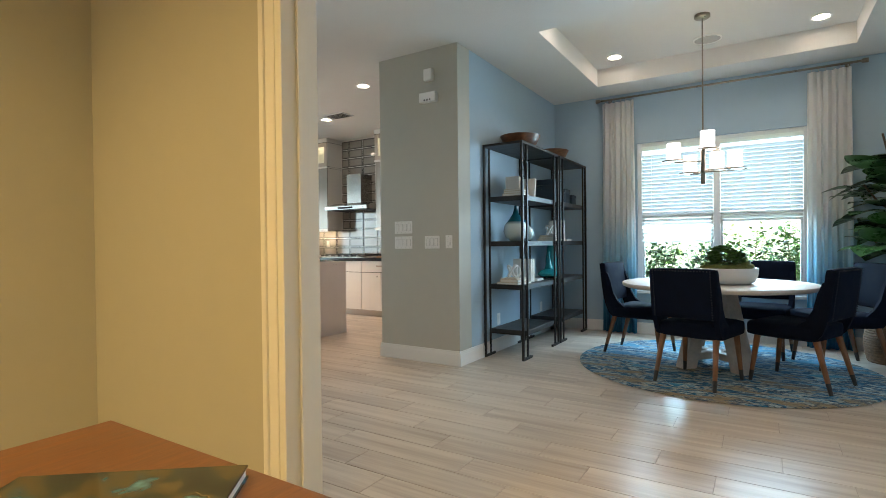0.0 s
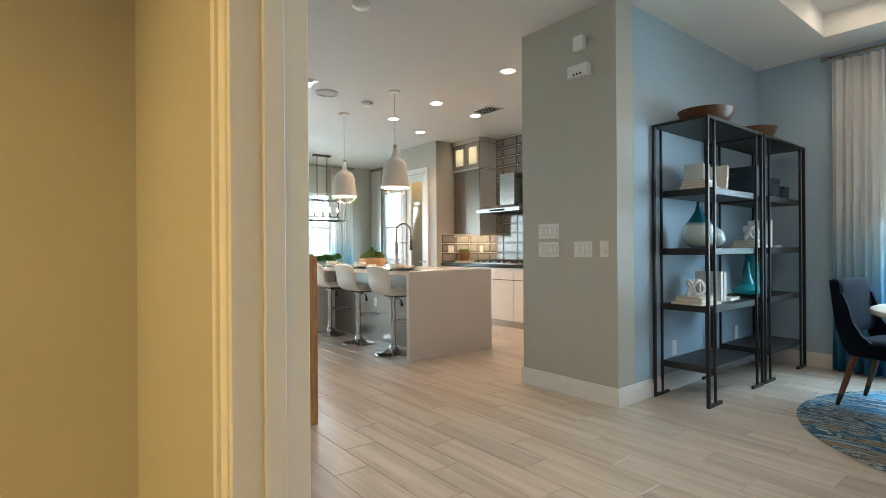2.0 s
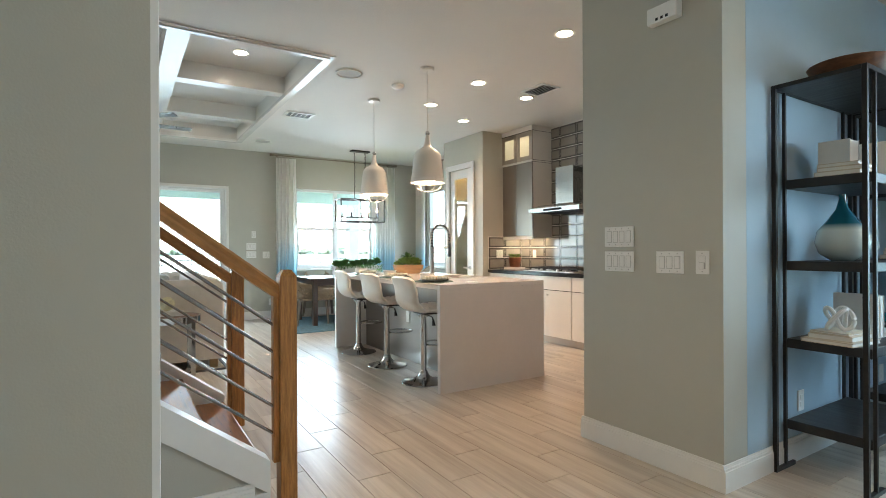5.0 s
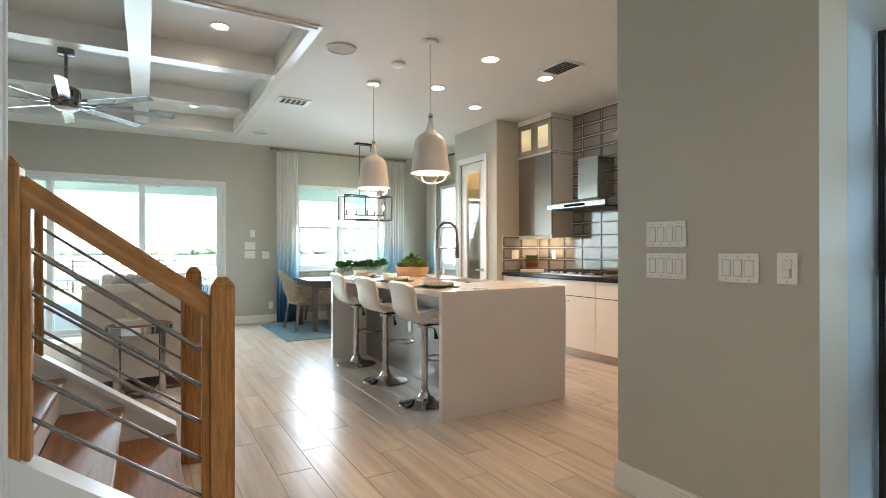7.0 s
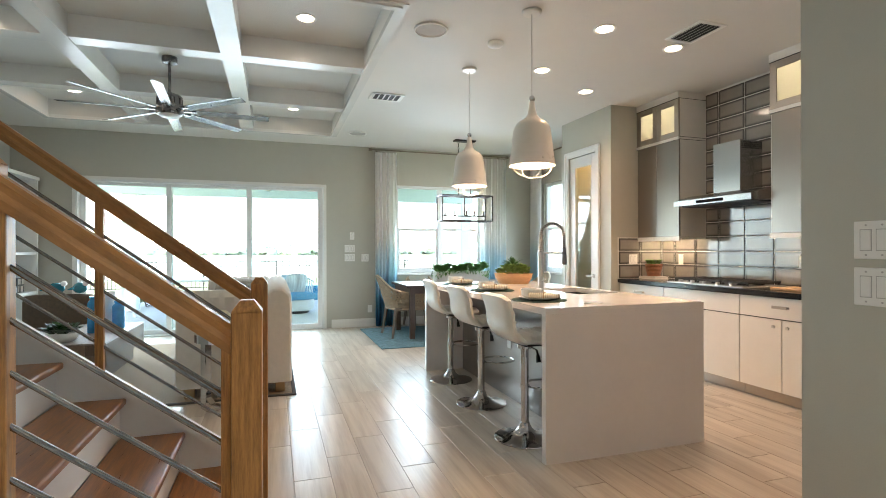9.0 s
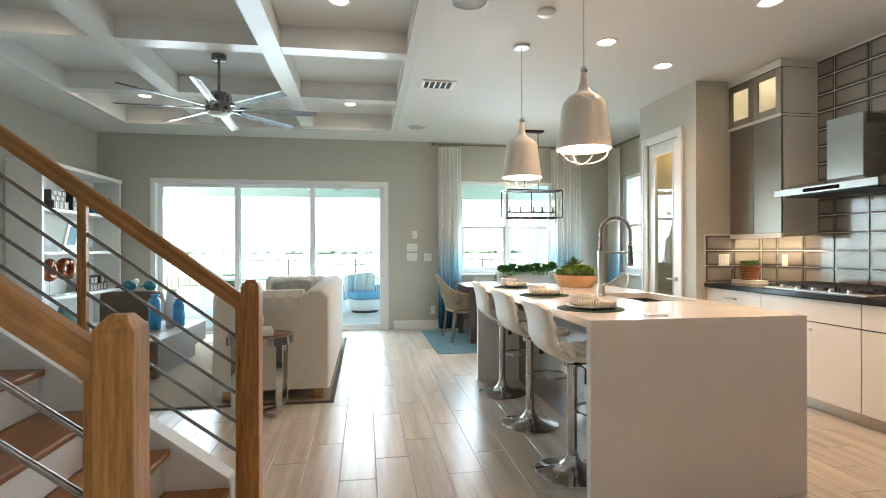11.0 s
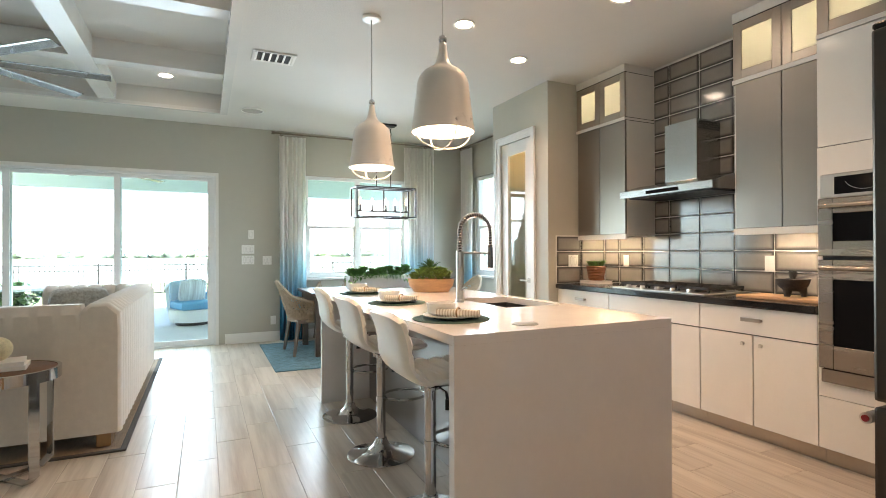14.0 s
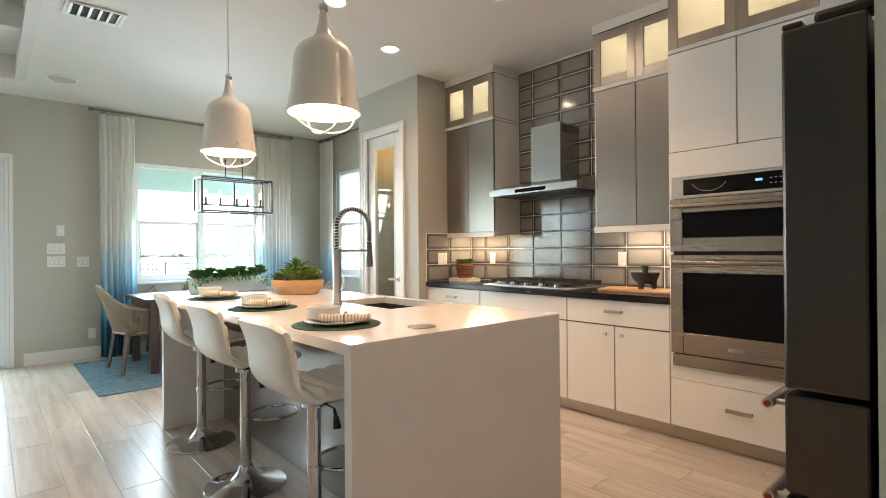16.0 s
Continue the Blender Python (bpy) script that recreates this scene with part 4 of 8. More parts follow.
# bar stools
def bar_stool(m):
    t = thing("bar_stool", m, "cream leather bar stool on a chrome trumpet base", "stool", "stools along the island")
    part("base", lathe([(0.0, 0.0), (0.195, 0.0), (0.206, 0.004), (0.203, 0.009), (0.18, 0.015), (0.14, 0.023), (0.10, 0.034), (0.07, 0.048), (0.05, 0.066), (0.038, 0.088), (0.034, 0.105), (0.0, 0.105)], 56), chrome, t, "chrome trumpet foot")
    part("column", R(((0, 0, 0.09), (0, 0, 0.325), 0.027), ((0, 0, 0.325), (0, 0, 0.333), 0.0285), ((0, 0, 0.333), (0, 0, 0.60), 0.027), ((0, 0, 0.60), (0, 0, 0.625), 0.05), seg=24), chrome, t)
    bm = sweep([(-0.02, 0.02, 0.345)] + [(0.125 * math.sin(a), 0.155 - 0.135 * math.cos(a), 0.345) for a in (2 * math.pi * (k + 1) / 26 for k in range(24))] + [(0.02, 0.02, 0.345)], 0.008, 8)
    bm_rod(bm, (0, 0, 0.333), (0, 0, 0.358), 0.031)
    part("footrest", bm, chrome, t, "chrome footrest ring")
    lev = part("lever", R(((0.03, 0.02, 0.615), (0.10, 0.035, 0.60), 0.005)), chrome, t)
    part("lever_grip", R(((0.10, 0.035, 0.602), (0.108, 0.038, 0.57), 0.006, 0.008), ((0.108, 0.038, 0.57), (0.116, 0.04, 0.525), 0.011, 0.017)), black_metal, lev, "black plastic grip")
    # one-piece seat shell: path of the cushion from front edge to top of back
    path = []
    for k in range(15):
        path.append((0.22 - 0.28 * k / 14, 0.668 - 0.008 * math.sin(math.pi * k / 14)))
    for k in range(1, 9):
        a = math.pi / 2 * k / 8 * 0.88
        path.append((-0.06 - 0.13 * math.sin(a), 0.798 - 0.13 * math.cos(a)))
    y0, z0 = path[-1]
    for k in range(1, 12):
        path.append((y0 - 0.05 * k / 11 + 0.012 * math.sin(math.pi * k / 11), z0 + 0.195 * k / 11))
    n = len(path)
    bm = bmesh.new()
    rows_t, rows_b = [], []
    W = 16
    for i, (y, z) in enumerate(path):
        a, b = path[max(i - 1, 0)], path[min(i + 1, n - 1)]
        d = Vector((0, b[0] - a[0], b[1] - a[1])).normalized()
        nrm = Vector((0, d.z, -d.y)) * -1
        if nrm.z < 0 and i < 12:
            nrm = -nrm
        if i >= 12:
            nrm = Vector((0, abs(d.z), abs(d.y)))
        th = (0.040 if i < 16 else 0.034) * (0.62 + 0.38 * abs(math.sin(i * math.pi / 4)) ** 0.6)
        if i in (0, n - 1):
            th = 0.012
        rt, rb = [], []
        for k in range(W + 1):
            u = -1 + 2 * k / W
            half = (0.205 if i < 20 else 0.205 - 0.006 * (i - 20) / 14) - (0.012 if i in (0, n - 1) else 0.0)
            curve = 0.012 * u * u
            edge = (1 - abs(u) ** 10)
            c = Vector((u * half, y, z)) + (nrm if i < 15 else Vector((0, 0.9, 0))) * curve
            if i > n - 3:
                c.z -= 0.011 * (i - n + 3) * abs(u) ** 8
            rt.append(bm.verts.new(c + nrm * th * (0.35 + 0.65 * edge)))
            rb.append(bm.verts.new(c - nrm * 0.022 * (0.35 + 0.65 * edge)))
        rows_t.append(rt)
        rows_b.append(rb)
    for i in range(n - 1):
        for k in range(W):
            for rows in (rows_t, rows_b):
                f = bm.faces.new((rows[i][k], rows[i][k + 1], rows[i + 1][k + 1], rows[i + 1][k]))
                f.smooth = True
        for k in (0, W):
            bm.faces.new((rows_t[i][k], rows_t[i + 1][k], rows_b[i + 1][k], rows_b[i][k])).smooth = True
    for i in (0, n - 1):
        for k in range(W):
            bm.faces.new((rows_t[i][k], rows_t[i][k + 1], rows_b[i][k + 1], rows_b[i][k])).smooth = True
    bmesh.ops.recalc_face_normals(bm, faces=bm.faces)
    part("seat_shell", bm, leather, t, "channel-stitched cream leather seat and back")
    part("seat_plate", B((-0.1, 0.1, -0.05, 0.12, 0.625, 0.65), bevel=0.004), black_metal, t)
    return t


st = bar_stool(pose(-5.19, 4.31, 0))
copy_thing(st, pose(-5.99, 4.33, 0, 0, 0, 3))
copy_thing(st, pose(-6.79, 4.345, 0, 0, 0, -2))


# pendants
def pendant(x, y):
    t = thing("pendant_lamp", (x, y, CEIL), "white enamel bottle-shaped pendant lamp with wire guard", "pendant lamp", "pendants over the island")
    part("canopy", lathe([(0.0, 0.0), (0.07, 0.0), (0.07, -0.012), (0.06, -0.022), (0.0, -0.022)], 28), white_enamel, t)
    part("cord", R(((0, 0, -0.02), (0, 0, -0.60), 0.0035), seg=6), steel, t)
    part("finial", lathe([(0.0, -0.60), (0.010, -0.601), (0.019, -0.609), (0.0225, -0.622), (0.019, -0.635), (0.011, -0.643), (0.0, -0.644)], 20), chrome, t, "chrome ball finial")
    prof = [(0.0, -0.643), (0.017, -0.643), (0.020, -0.648), (0.023, -0.68), (0.029, -0.715), (0.037, -0.742), (0.050, -0.760), (0.072, -0.774), (0.095, -0.788), (0.113, -0.806), (0.125, -0.826), (0.132, -0.85), (0.1365, -0.89), (0.142, -0.94), (0.152, -1.02), (0.163, -1.095), (0.165, -1.10), (0.158, -1.10),
            (0.147, -1.02), (0.137, -0.94), (0.127, -0.86), (0.10, -0.81), (0.0, -0.80)]
    part("shade", lathe(prof, 48), white_enamel, t, "white enamel bottle shade")
    bm = sweep([(0.155 * math.cos(a), 0, -1.10 - 0.085 * math.sin(a)) for a in (math.pi * k / 18 for k in range(19))], 0.004, 6)
    sweep([(0, 0.155 * math.cos(a), -1.10 - 0.085 * math.sin(a)) for a in (math.pi * k / 18 for k in range(19))], 0.004, 6, bm=bm)
    bm_rod(bm, (0.155, 0, -1.065), (0.172, 0, -1.065), 0.008)
    bm_rod(bm, (-0.155, 0, -1.065), (-0.172, 0, -1.065), 0.008)
    part("wire_guard", bm, white_enamel, t, "white wire guard")
    part("bulb", lathe([(0.0, -0.86), (0.014, -0.86), (0.016, -0.90), (0.03, -0.94), (0.034, -0.965), (0.026, -0.99), (0.0, -1.0)], 16), glow, t, "glowing warm bulb")
    la = new("pendant_bulb_lamp", bpy.data.lights.new("pendant_bulb_lamp", "POINT"))
    la.data.energy, la.data.color, la.data.shadow_soft_size = 3.2 * LAMPS, WARM, 0.04
    la.location = (x, y, CEIL - 1.02)


pendant(-5.36, 4.46)
pendant(-6.57, 4.455)


# ---- windows, doors, trim ----
frame_white = mat("white_vinyl_frame", (0.78, 0.80, 0.80), 0.35, var=0.02, bump=0)


def window(name, m, w, h, splits, rail_z, label):
    """A window in its own plane: x along the wall, y outwards, z up; splits are the upright mullions."""
    t = tagged(new(name), label, "window", kind="structure")
    t.matrix_basis = m
    fw = 0.05
    part("window_frame", B((0, fw, 0.03, 0.11, 0, h), (w - fw, w, 0.03, 0.11, 0, h), (fw, w - fw, 0.03, 0.11, 0, fw), (fw, w - fw, 0.03, 0.11, h - fw, h), bevel=0.004), frame_white, t)
    part("window_sill", B((-0.03, w + 0.03, -0.05, 0.1, -0.035, -0.003), bevel=0.006, seg=2), trim_white, t, "white window sill")
    xs = [fw] + [v for s in splits for v in (s - 0.035, s + 0.035)] + [w - fw]
    for s in splits:
        part("mullion", B((s - 0.035, s + 0.035, 0.02, 0.11, fw, h - fw), bevel=0.004), frame_white, t)
    for a, b in zip(xs[::2], xs[1::2]):
        lower = part("sash", B((a, b, 0.04, 0.08, rail_z - 0.022, rail_z + 0.022), (a, a + 0.028, 0.04, 0.07, fw, rail_z - 0.022), (b - 0.028, b, 0.04, 0.07, fw, rail_z - 0.022), (a + 0.028, b - 0.028, 0.04, 0.07, fw, fw + 0.03), bevel=0.002), frame_white, t)
        for z0, z1 in ((fw, rail_z), (rail_z, h - fw)):
            g = part("pane", B((a, b, 0.058, 0.062, z0, z1)), clear_glass, t)
            g.visible_shadow = False
    return t


window("window_1", pose(-10.48, 4.66, 0.87, 0, 0, 90), 1.56, 1.475, [0.78], 0.735, "white framed nook window over the lake view")
window("window_2", pose(-10.02, 7.2, 0.88), 1.42, 1.52, [0.71], 0.74, "white framed nook side window")
window("window_3", pose(-1.50, 7.05, 0.53), 1.72, 1.79, [0.86], 0.90, "white framed dining room window with blinds")

# sliding glass door, three panels
sd = tagged(new("door_slider"), "white framed three-panel sliding glass door to the patio", "sliding door", kind="structure")
sd.matrix_basis = pose(-10.48, 0.095, 0, 0, 0, 90)
SW, SH_ = 3.39, 2.265
part("door_frame", B((0, 0.028, -0.012, 0.13, 0, SH_), (SW - 0.028, SW, -0.012, 0.13, 0, SH_), (0.028, SW - 0.028, -0.012, 0.13, SH_ - 0.028, SH_), (0.028, SW - 0.028, 0.0, 0.13, 0, 0.022), bevel=0.004), frame_white, sd)
part("door_trim", B((-0.035, -0.001, -0.014, -0.001, 0, SH_), (SW + 0.001, SW + 0.035, -0.014, -0.001, 0, SH_), (-0.035, SW + 0.035, -0.014, -0.001, SH_ + 0.0005, SH_ + 0.04)), trim_white, sd)
for k, (a, b) in enumerate(((0.028, 1.205), (1.12, 2.31), (2.225, SW - 0.028))):
    y = 0.025 + 0.028 * (2 - k)
    e, zt = 0.07, SH_ - 0.028
    f = part("door_panel", B((a, a + e, y, y + 0.025, 0.022, zt), (b - e, b, y, y + 0.025, 0.022, zt), (a + e, b - e, y, y + 0.025, 0.022, 0.088), (a + e, b - e, y, y + 0.025, zt - 0.045, zt), bevel=0.003), frame_white, sd)
    g = part("pane", B((a + e, b - e, y + 0.010, y + 0.014, 0.088, zt - 0.045)), clear_glass, f)
    g.visible_shadow = False
part("door_handle", B((SW - 0.11, SW - 0.075, -0.012, 0.024, 0.93, 1.16), bevel=0.006), frame_white, sd, "white pull handle")


def casing(x0, x1, y, z1, out, w=0.09, name="trim"):
    """A moulded door casing on a wall face at y; out is -1 or 1."""
    bm = bmesh.new()
    for a, b, t in ((0, w * 0.25, 0.014), (w * 0.25, w * 0.75, 0.018), (w * 0.75, w, 0.026)):
        ya, yb = sorted((y + out * 0.0005, y + out * t))
        bm_box(bm, x0 - b, x0 - a, ya, yb, 0, z1 + b, bevel=0.002)
        bm_box(bm, x1 + a, x1 + b, ya, yb, 0, z1 + b, bevel=0.002)
        bm_box(bm, x0 - a, x1 + a, ya, yb, z1 + a, z1 + b, bevel=0.002)
    return struct(name, bm, trim_white, "white moulded door casing", "trim")


casing(STUDY[0], STUDY[1], 1.525, STUDY[3], -1, 0.08)
casing(STUDY[0], STUDY[1], 1.63, STUDY[3], 1, 0.09)
struct("trim_jamb", B((STUDY[0], STUDY[0] + 0.015, 1.505, 1.65, 0, STUDY[3]), (STUDY[1] - 0.015, STUDY[1], 1.505, 1.65, 0, STUDY[3]), (STUDY[0] + 0.015, STUDY[1] - 0.015, 1.505, 1.65, STUDY[3] - 0.015, STUDY[3]),
                      (STUDY[0] + 0.015, STUDY[0] + 0.026, 1.56, 1.60, 0, STUDY[3] - 0.015), (STUDY[1] - 0.026, STUDY[1] - 0.015, 1.56, 1.60, 0, STUDY[3] - 0.015), bevel=0.002), trim_white, "white painted door jamb with stop", "trim")
casing(PANTRY[0], PANTRY[1], 6.46, PANTRY[3], -1, 0.08)
casing(HALL_D[0], HALL_D[1], 2.035, HALL_D[3], 1, 0.075)


def lever(parent, x, y, z, way, out, material=None):
    bm = R(((x, y, z), (x, y + out * 0.012, z), 0.027), ((x, y + out * 0.012, z), (x, y + out * 0.05, z), 0.01))
    bm_box(bm, min(x, x + way * 0.115), max(x, x + way * 0.115), y + out * 0.045 - 0.006, y + out * 0.045 + 0.006, z - 0.01, z + 0.01, bevel=0.003)
    return part("lever", bm, material or steel, parent, "satin nickel lever handle")


# pantry door with one tall glass light
pd = tagged(new("door_pantry"), "white pantry door with a full glass panel, closed", "door", kind="structure")
pd.matrix_basis = pose(-8.05, 6.475, 0)
W = 0.60
leaf = part("door_leaf", B((0.003, 0.115, 0, 0.04, 0.008, 2.455), (W - 0.115, W - 0.003, 0, 0.04, 0.008, 2.455), (0.115, W - 0.115, 0, 0.04, 0.008, 0.25), (0.115, W - 0.115, 0, 0.04, 2.33, 2.455), bevel=0.003), trim_white, pd)
part("glass_bead", B((0.115, 0.127, -0.004, 0.012, 0.25, 2.33), (W - 0.127, W - 0.115, -0.004, 0.012, 0.25, 2.33), (0.127, W - 0.127, -0.004, 0.012, 0.25, 0.262), (0.127, W - 0.127, -0.004, 0.012, 2.318, 2.33)), trim_white, leaf)
part("pane", B((0.1155, W - 0.1155, 0.018, 0.023, 0.2505, 2.3295)), clear_glass, leaf, "tall clear glass").visible_shadow = False
lever(pd, W - 0.055, 0.0, 0.93, -1, -1)
for z in (0.25, 1.0, 1.75, 2.25):
    part("hinge", R(((0.0, -0.006, z - 0.045), (0.0, -0.006, z + 0.045), 0.007)), steel, pd)
# inside the pantry: shelves under a warm lamp
for z in (0.45, 0.85, 1.25, 1.65, 2.05):
    solo("pantry_shelf", B((-8.118, -7.262, 6.88, 7.198, z, z + 0.02), bevel=0.002), trim_white, "white painted pantry shelf", "shelf", group="pantry shelves")
pl = new("pantry_lamp", bpy.data.lights.new("pantry_lamp", "POINT"))
pl.data.energy, pl.data.color, pl.data.shadow_soft_size = 2.2, (1.0, 0.58, 0.26), 0.08
pl.location = (-7.7, 6.75, 2.8)

# closet door in the hall
hd = tagged(new("door_closet"), "white two-panel closet door with a nickel lever, closed", "door", kind="structure")
hd.matrix_basis = pose(-3.515, 2.0, 0)
W = 0.74
bm = B((0.003, W - 0.003, -0.005, 0.02, 0.008, 2.055), bevel=0.002)
leaf = part("door_leaf", bm, trim_white, hd)
for z0, z1 in ((0.25, 0.92), (1.10, 1.92)):
    part("door_panel", B((0.12, 0.135, 0.0205, 0.03, z0, z1), (W - 0.135, W - 0.12, 0.0205, 0.03, z0, z1), (0.135, W - 0.135, 0.0205, 0.03, z0, z0 + 0.015), (0.135, W - 0.135, 0.0205, 0.03, z1 - 0.015, z1), (0.17, W - 0.17, 0.0205, 0.027, z0 + 0.05, z1 - 0.05), bevel=0.003), trim_white, leaf)
lever(hd, W - 0.07, 0.02, 0.90, -1, 1, rod_steel)
for z in (0.25, 0.84, 1.75):
    part("hinge", B((-0.014, 0.02, 0.0205, 0.0245, z - 0.05, z + 0.05), bevel=0.001), rod_steel, hd)
    part("hinge_knuckle", R(((0.0, 0.028, z - 0.05), (0.0, 0.028, z + 0.05), 0.008)), rod_steel, hd)


# ---- curtains ----
def curtain(m, w, h, seed, label):
    """A pleated panel: x along the rod, z up from the hem."""
    rnd = random.Random(seed)
    t = thing("curtain", m, label, "curtain", "ombre curtains")
    bm = bmesh.new()
    folds = max(4, round(w / 0.058))
    nx, nz = folds * 8, 24
    ph = [rnd.uniform(-0.5, 0.5) for _ in range(folds + 1)]
    rows = {}
    for side in (0, 1):
        for j in range(nz + 1):
            v = j / nz
            for i in range(nx + 1):
                u = i / nx
                flare = 1.0 + 0.10 * (1 - v) * math.sin(seed)
                a = 2 * math.pi * folds * u + 0.5 * ph[int(u * folds)] * (1 - v)
                amp = 0.020 + 0.016 * (1 - v)
                x = (u - 0.5) * w * flare + 0.006 * math.sin(a * 0.5 + v * 2 + seed)
                y = amp * math.sin(a) + 0.01 * math.sin(3 * v + u * 7 + seed)
                rows[side, j, i] = bm.verts.new((x, y + 0.003 * side, v * h))
    for side in (0, 1):
        for j in range(nz):
            for i in range(nx):
                q = [rows[side, j, i], rows[side, j, i + 1], rows[side, j + 1, i + 1], rows[side, j + 1, i]]
                f = bm.faces.new(q if side == 0 else q[::-1])
                f.smooth = True
    part("cloth", bm, curtain_cloth, t)
    for k in range(folds):
        x = (k + 0.5) / folds * w - w / 2
        part("hook", R(((x, 0.0, h - 0.01), (x, 0.0, h + 0.03), 0.003), seg=6), steel, t)
    return t


def curtain_rod(m, length, z, label):
    t = thing("curtain_rod", m, label, "curtain rod", "curtain rods")
    part("pole", R(((-length / 2, 0, z), (length / 2, 0, z), 0.012)), aged_nickel, t)
    for s in (-1, 1):
        part("finial", R(((s * length / 2, 0, z), (s * (length / 2 + 0.05), 0, z), 0.02, 0.024)), aged_nickel, t)
        part("bracket", R(((s * (length / 2 - 0.1), 0, z), (s * (length / 2 - 0.1), 0.09, z), 0.008), ((s * (length / 2 - 0.1), 0.082, z), (s * (length / 2 - 0.1), 0.0895, z), 0.022)), aged_nickel, t)
    return t


curtain_rod(pose(-0.64, 6.96, 0), 2.55, 2.88, "long brushed nickel curtain rod over the dining window")
curtain(pose(-1.70, 6.96, 0.01), 0.37, 2.83, 1, "white to blue ombre sheer curtain by the dining shelves")
curtain(pose(0.38, 6.96, 0.01), 0.36, 2.83, 2, "white to blue ombre sheer curtain by the potted fig")
curtain_rod(pose(-10.39, 5.44, 0, 0, 0, 90), 2.40, 2.90, "long brushed nickel curtain rod over the nook window")
curtain(pose(-10.39, 4.48, 0.01, 0, 0, 90), 0.36, 2.85, 3, "white to blue ombre sheer curtain beside the nook window")
curtain(pose(-10.39, 6.40, 0.01, 0, 0, 90), 0.50, 2.85, 4, "white to blue ombre sheer curtain in the nook corner")
curtain_rod(pose(-9.3, 7.11, 0), 2.0, 2.90, "brushed nickel curtain rod over the nook side window")
curtain(pose(-10.17, 7.11, 0.01), 0.40, 2.85, 5, "white to blue ombre sheer curtain at the side window")
curtain(pose(-8.46, 7.11, 0.01), 0.36, 2.85, 6, "white to blue ombre sheer curtain near the pantry")


# blinds in the dining window
slat_white = mat("white_blind_slat", (0.82, 0.83, 0.83), 0.45, var=0.02, bump=0)


nt = slat_white.node_tree
tlu, mxs = nt.nodes.new("ShaderNodeBsdfTranslucent"), nt.nodes.new("ShaderNodeMixShader")
tlu.inputs["Color"].default_value = (0.88, 0.88, 0.86, 1)
mxs.inputs[0].default_value = 0.62
nt.links.new(nt.nodes["Principled BSDF"].outputs[0], mxs.inputs[1])
nt.links.new(tlu.outputs[0], mxs.inputs[2])
nt.links.new(mxs.outputs[0], nt.nodes["Material Output"].inputs["Surface"])


def blind(x0, x1, z_top, z_bot, label):
    t = thing("window_blind", ((x0 + x1) / 2, 7.09, z_bot), label, "blind", "dining window blinds")
    w = (x1 - x0) / 2
    h = z_top - z_bot
    part("headrail", B((-w, w, -0.03, 0.012, h - 0.045, h), bevel=0.003), slat_white, t)
    n = int((h - 0.09) / 0.043)
    me = None
    for k in range(n):
        z = 0.05 + 0.043 * k
        if me is None:
            ob = part("slat", prism([(-0.0165, 0.0165), (-0.003, 0.0035), (0.0155, -0.0175), (0.0175, -0.016), (-0.001, 0.005), (-0.0145, 0.018)], "x", -w + 0.004, w - 0.004), slat_white, t)
            me = ob.data
            bpy.data.objects.remove(ob)
        ob = new("slat", me)
        ob.parent = t
        ob.location = (0, -0.008, z)
    part("bottom_rail", B((-w + 0.004, w - 0.004, -0.03, 0.012, 0.0, 0.03), bevel=0.003), slat_white, t)
    for s in (-0.7, 0.7):
        part("ladder_cord", R(((s * w, -0.034, 0.01), (s * w, -0.034, h - 0.03), 0.0012), seg=5), slat_white, t)


blind(-1.45, -0.675, 2.27, 1.11, "white slatted blind lowered past the middle")
blind(-0.605, 0.17, 2.27, 1.34, "white slatted blind half lowered")


# ---- wall plates and ceiling fixtures ----
plate_white = mat("white_plastic_plate", (0.80, 0.79, 0.76), 0.35, var=0.015, bump=0)


plate_grey = mat("grey_plastic_gap", (0.46, 0.45, 0.42), 0.5, bump=0)


def switch_plate(m, gangs, label, h=0.12, outlet=False, dimmer=False):
    """x along the wall, y out of it (towards -y), z up."""
    t = thing("outlet" if outlet else "light_switch", m, label, "outlet" if outlet else "light switch")
    w = 0.046 * gangs + 0.026
    part("plate", B((-w / 2, w / 2, -0.006, -0.0003, -h / 2, h / 2), bevel=0.002), plate_white, t)
    # a grey strip round each rocker paints the shaded recess of the plate
    for k in range(gangs):
        x = (k - (gangs - 1) / 2) * 0.046
        if outlet:
            for z in (-0.02, 0.02):
                part("socket", B((x - 0.014, x + 0.014, -0.0085, -0.0058, z - 0.014, z + 0.014), bevel=0.002), plate_white, t)
        else:
            for z in (-0.047, 0.047):
                part("screw", R(((x, -0.0072, z), (x, -0.0059, z), 0.0032), seg=8), plate_grey, t)
            if gangs == 1 and dimmer:
                part("rocker_frame", B((x - 0.0175, x + 0.0175, -0.0066, -0.0059, -0.0345, 0.0345)), plate_grey, t)
                part("rocker", B((x - 0.016, x + 0.009, -0.009, -0.006, -0.033, -0.002), bevel=0.0015), plate_white, t)
                part("slider", B((x - 0.016, x + 0.016, -0.0085, -0.006, 0.0, 0.033), bevel=0.0015), plate_white, t, "white dimmer slider")
                continue
            part("rocker_frame", B((x - 0.0175, x + 0.0175, -0.0066, -0.0059, -0.0345, 0.0345)), plate_grey, t)
            part("rocker", B((x - 0.015, x + 0.015, -0.009, -0.006, -0.032, 0.032), bevel=0.0015), plate_white, t)
    return t


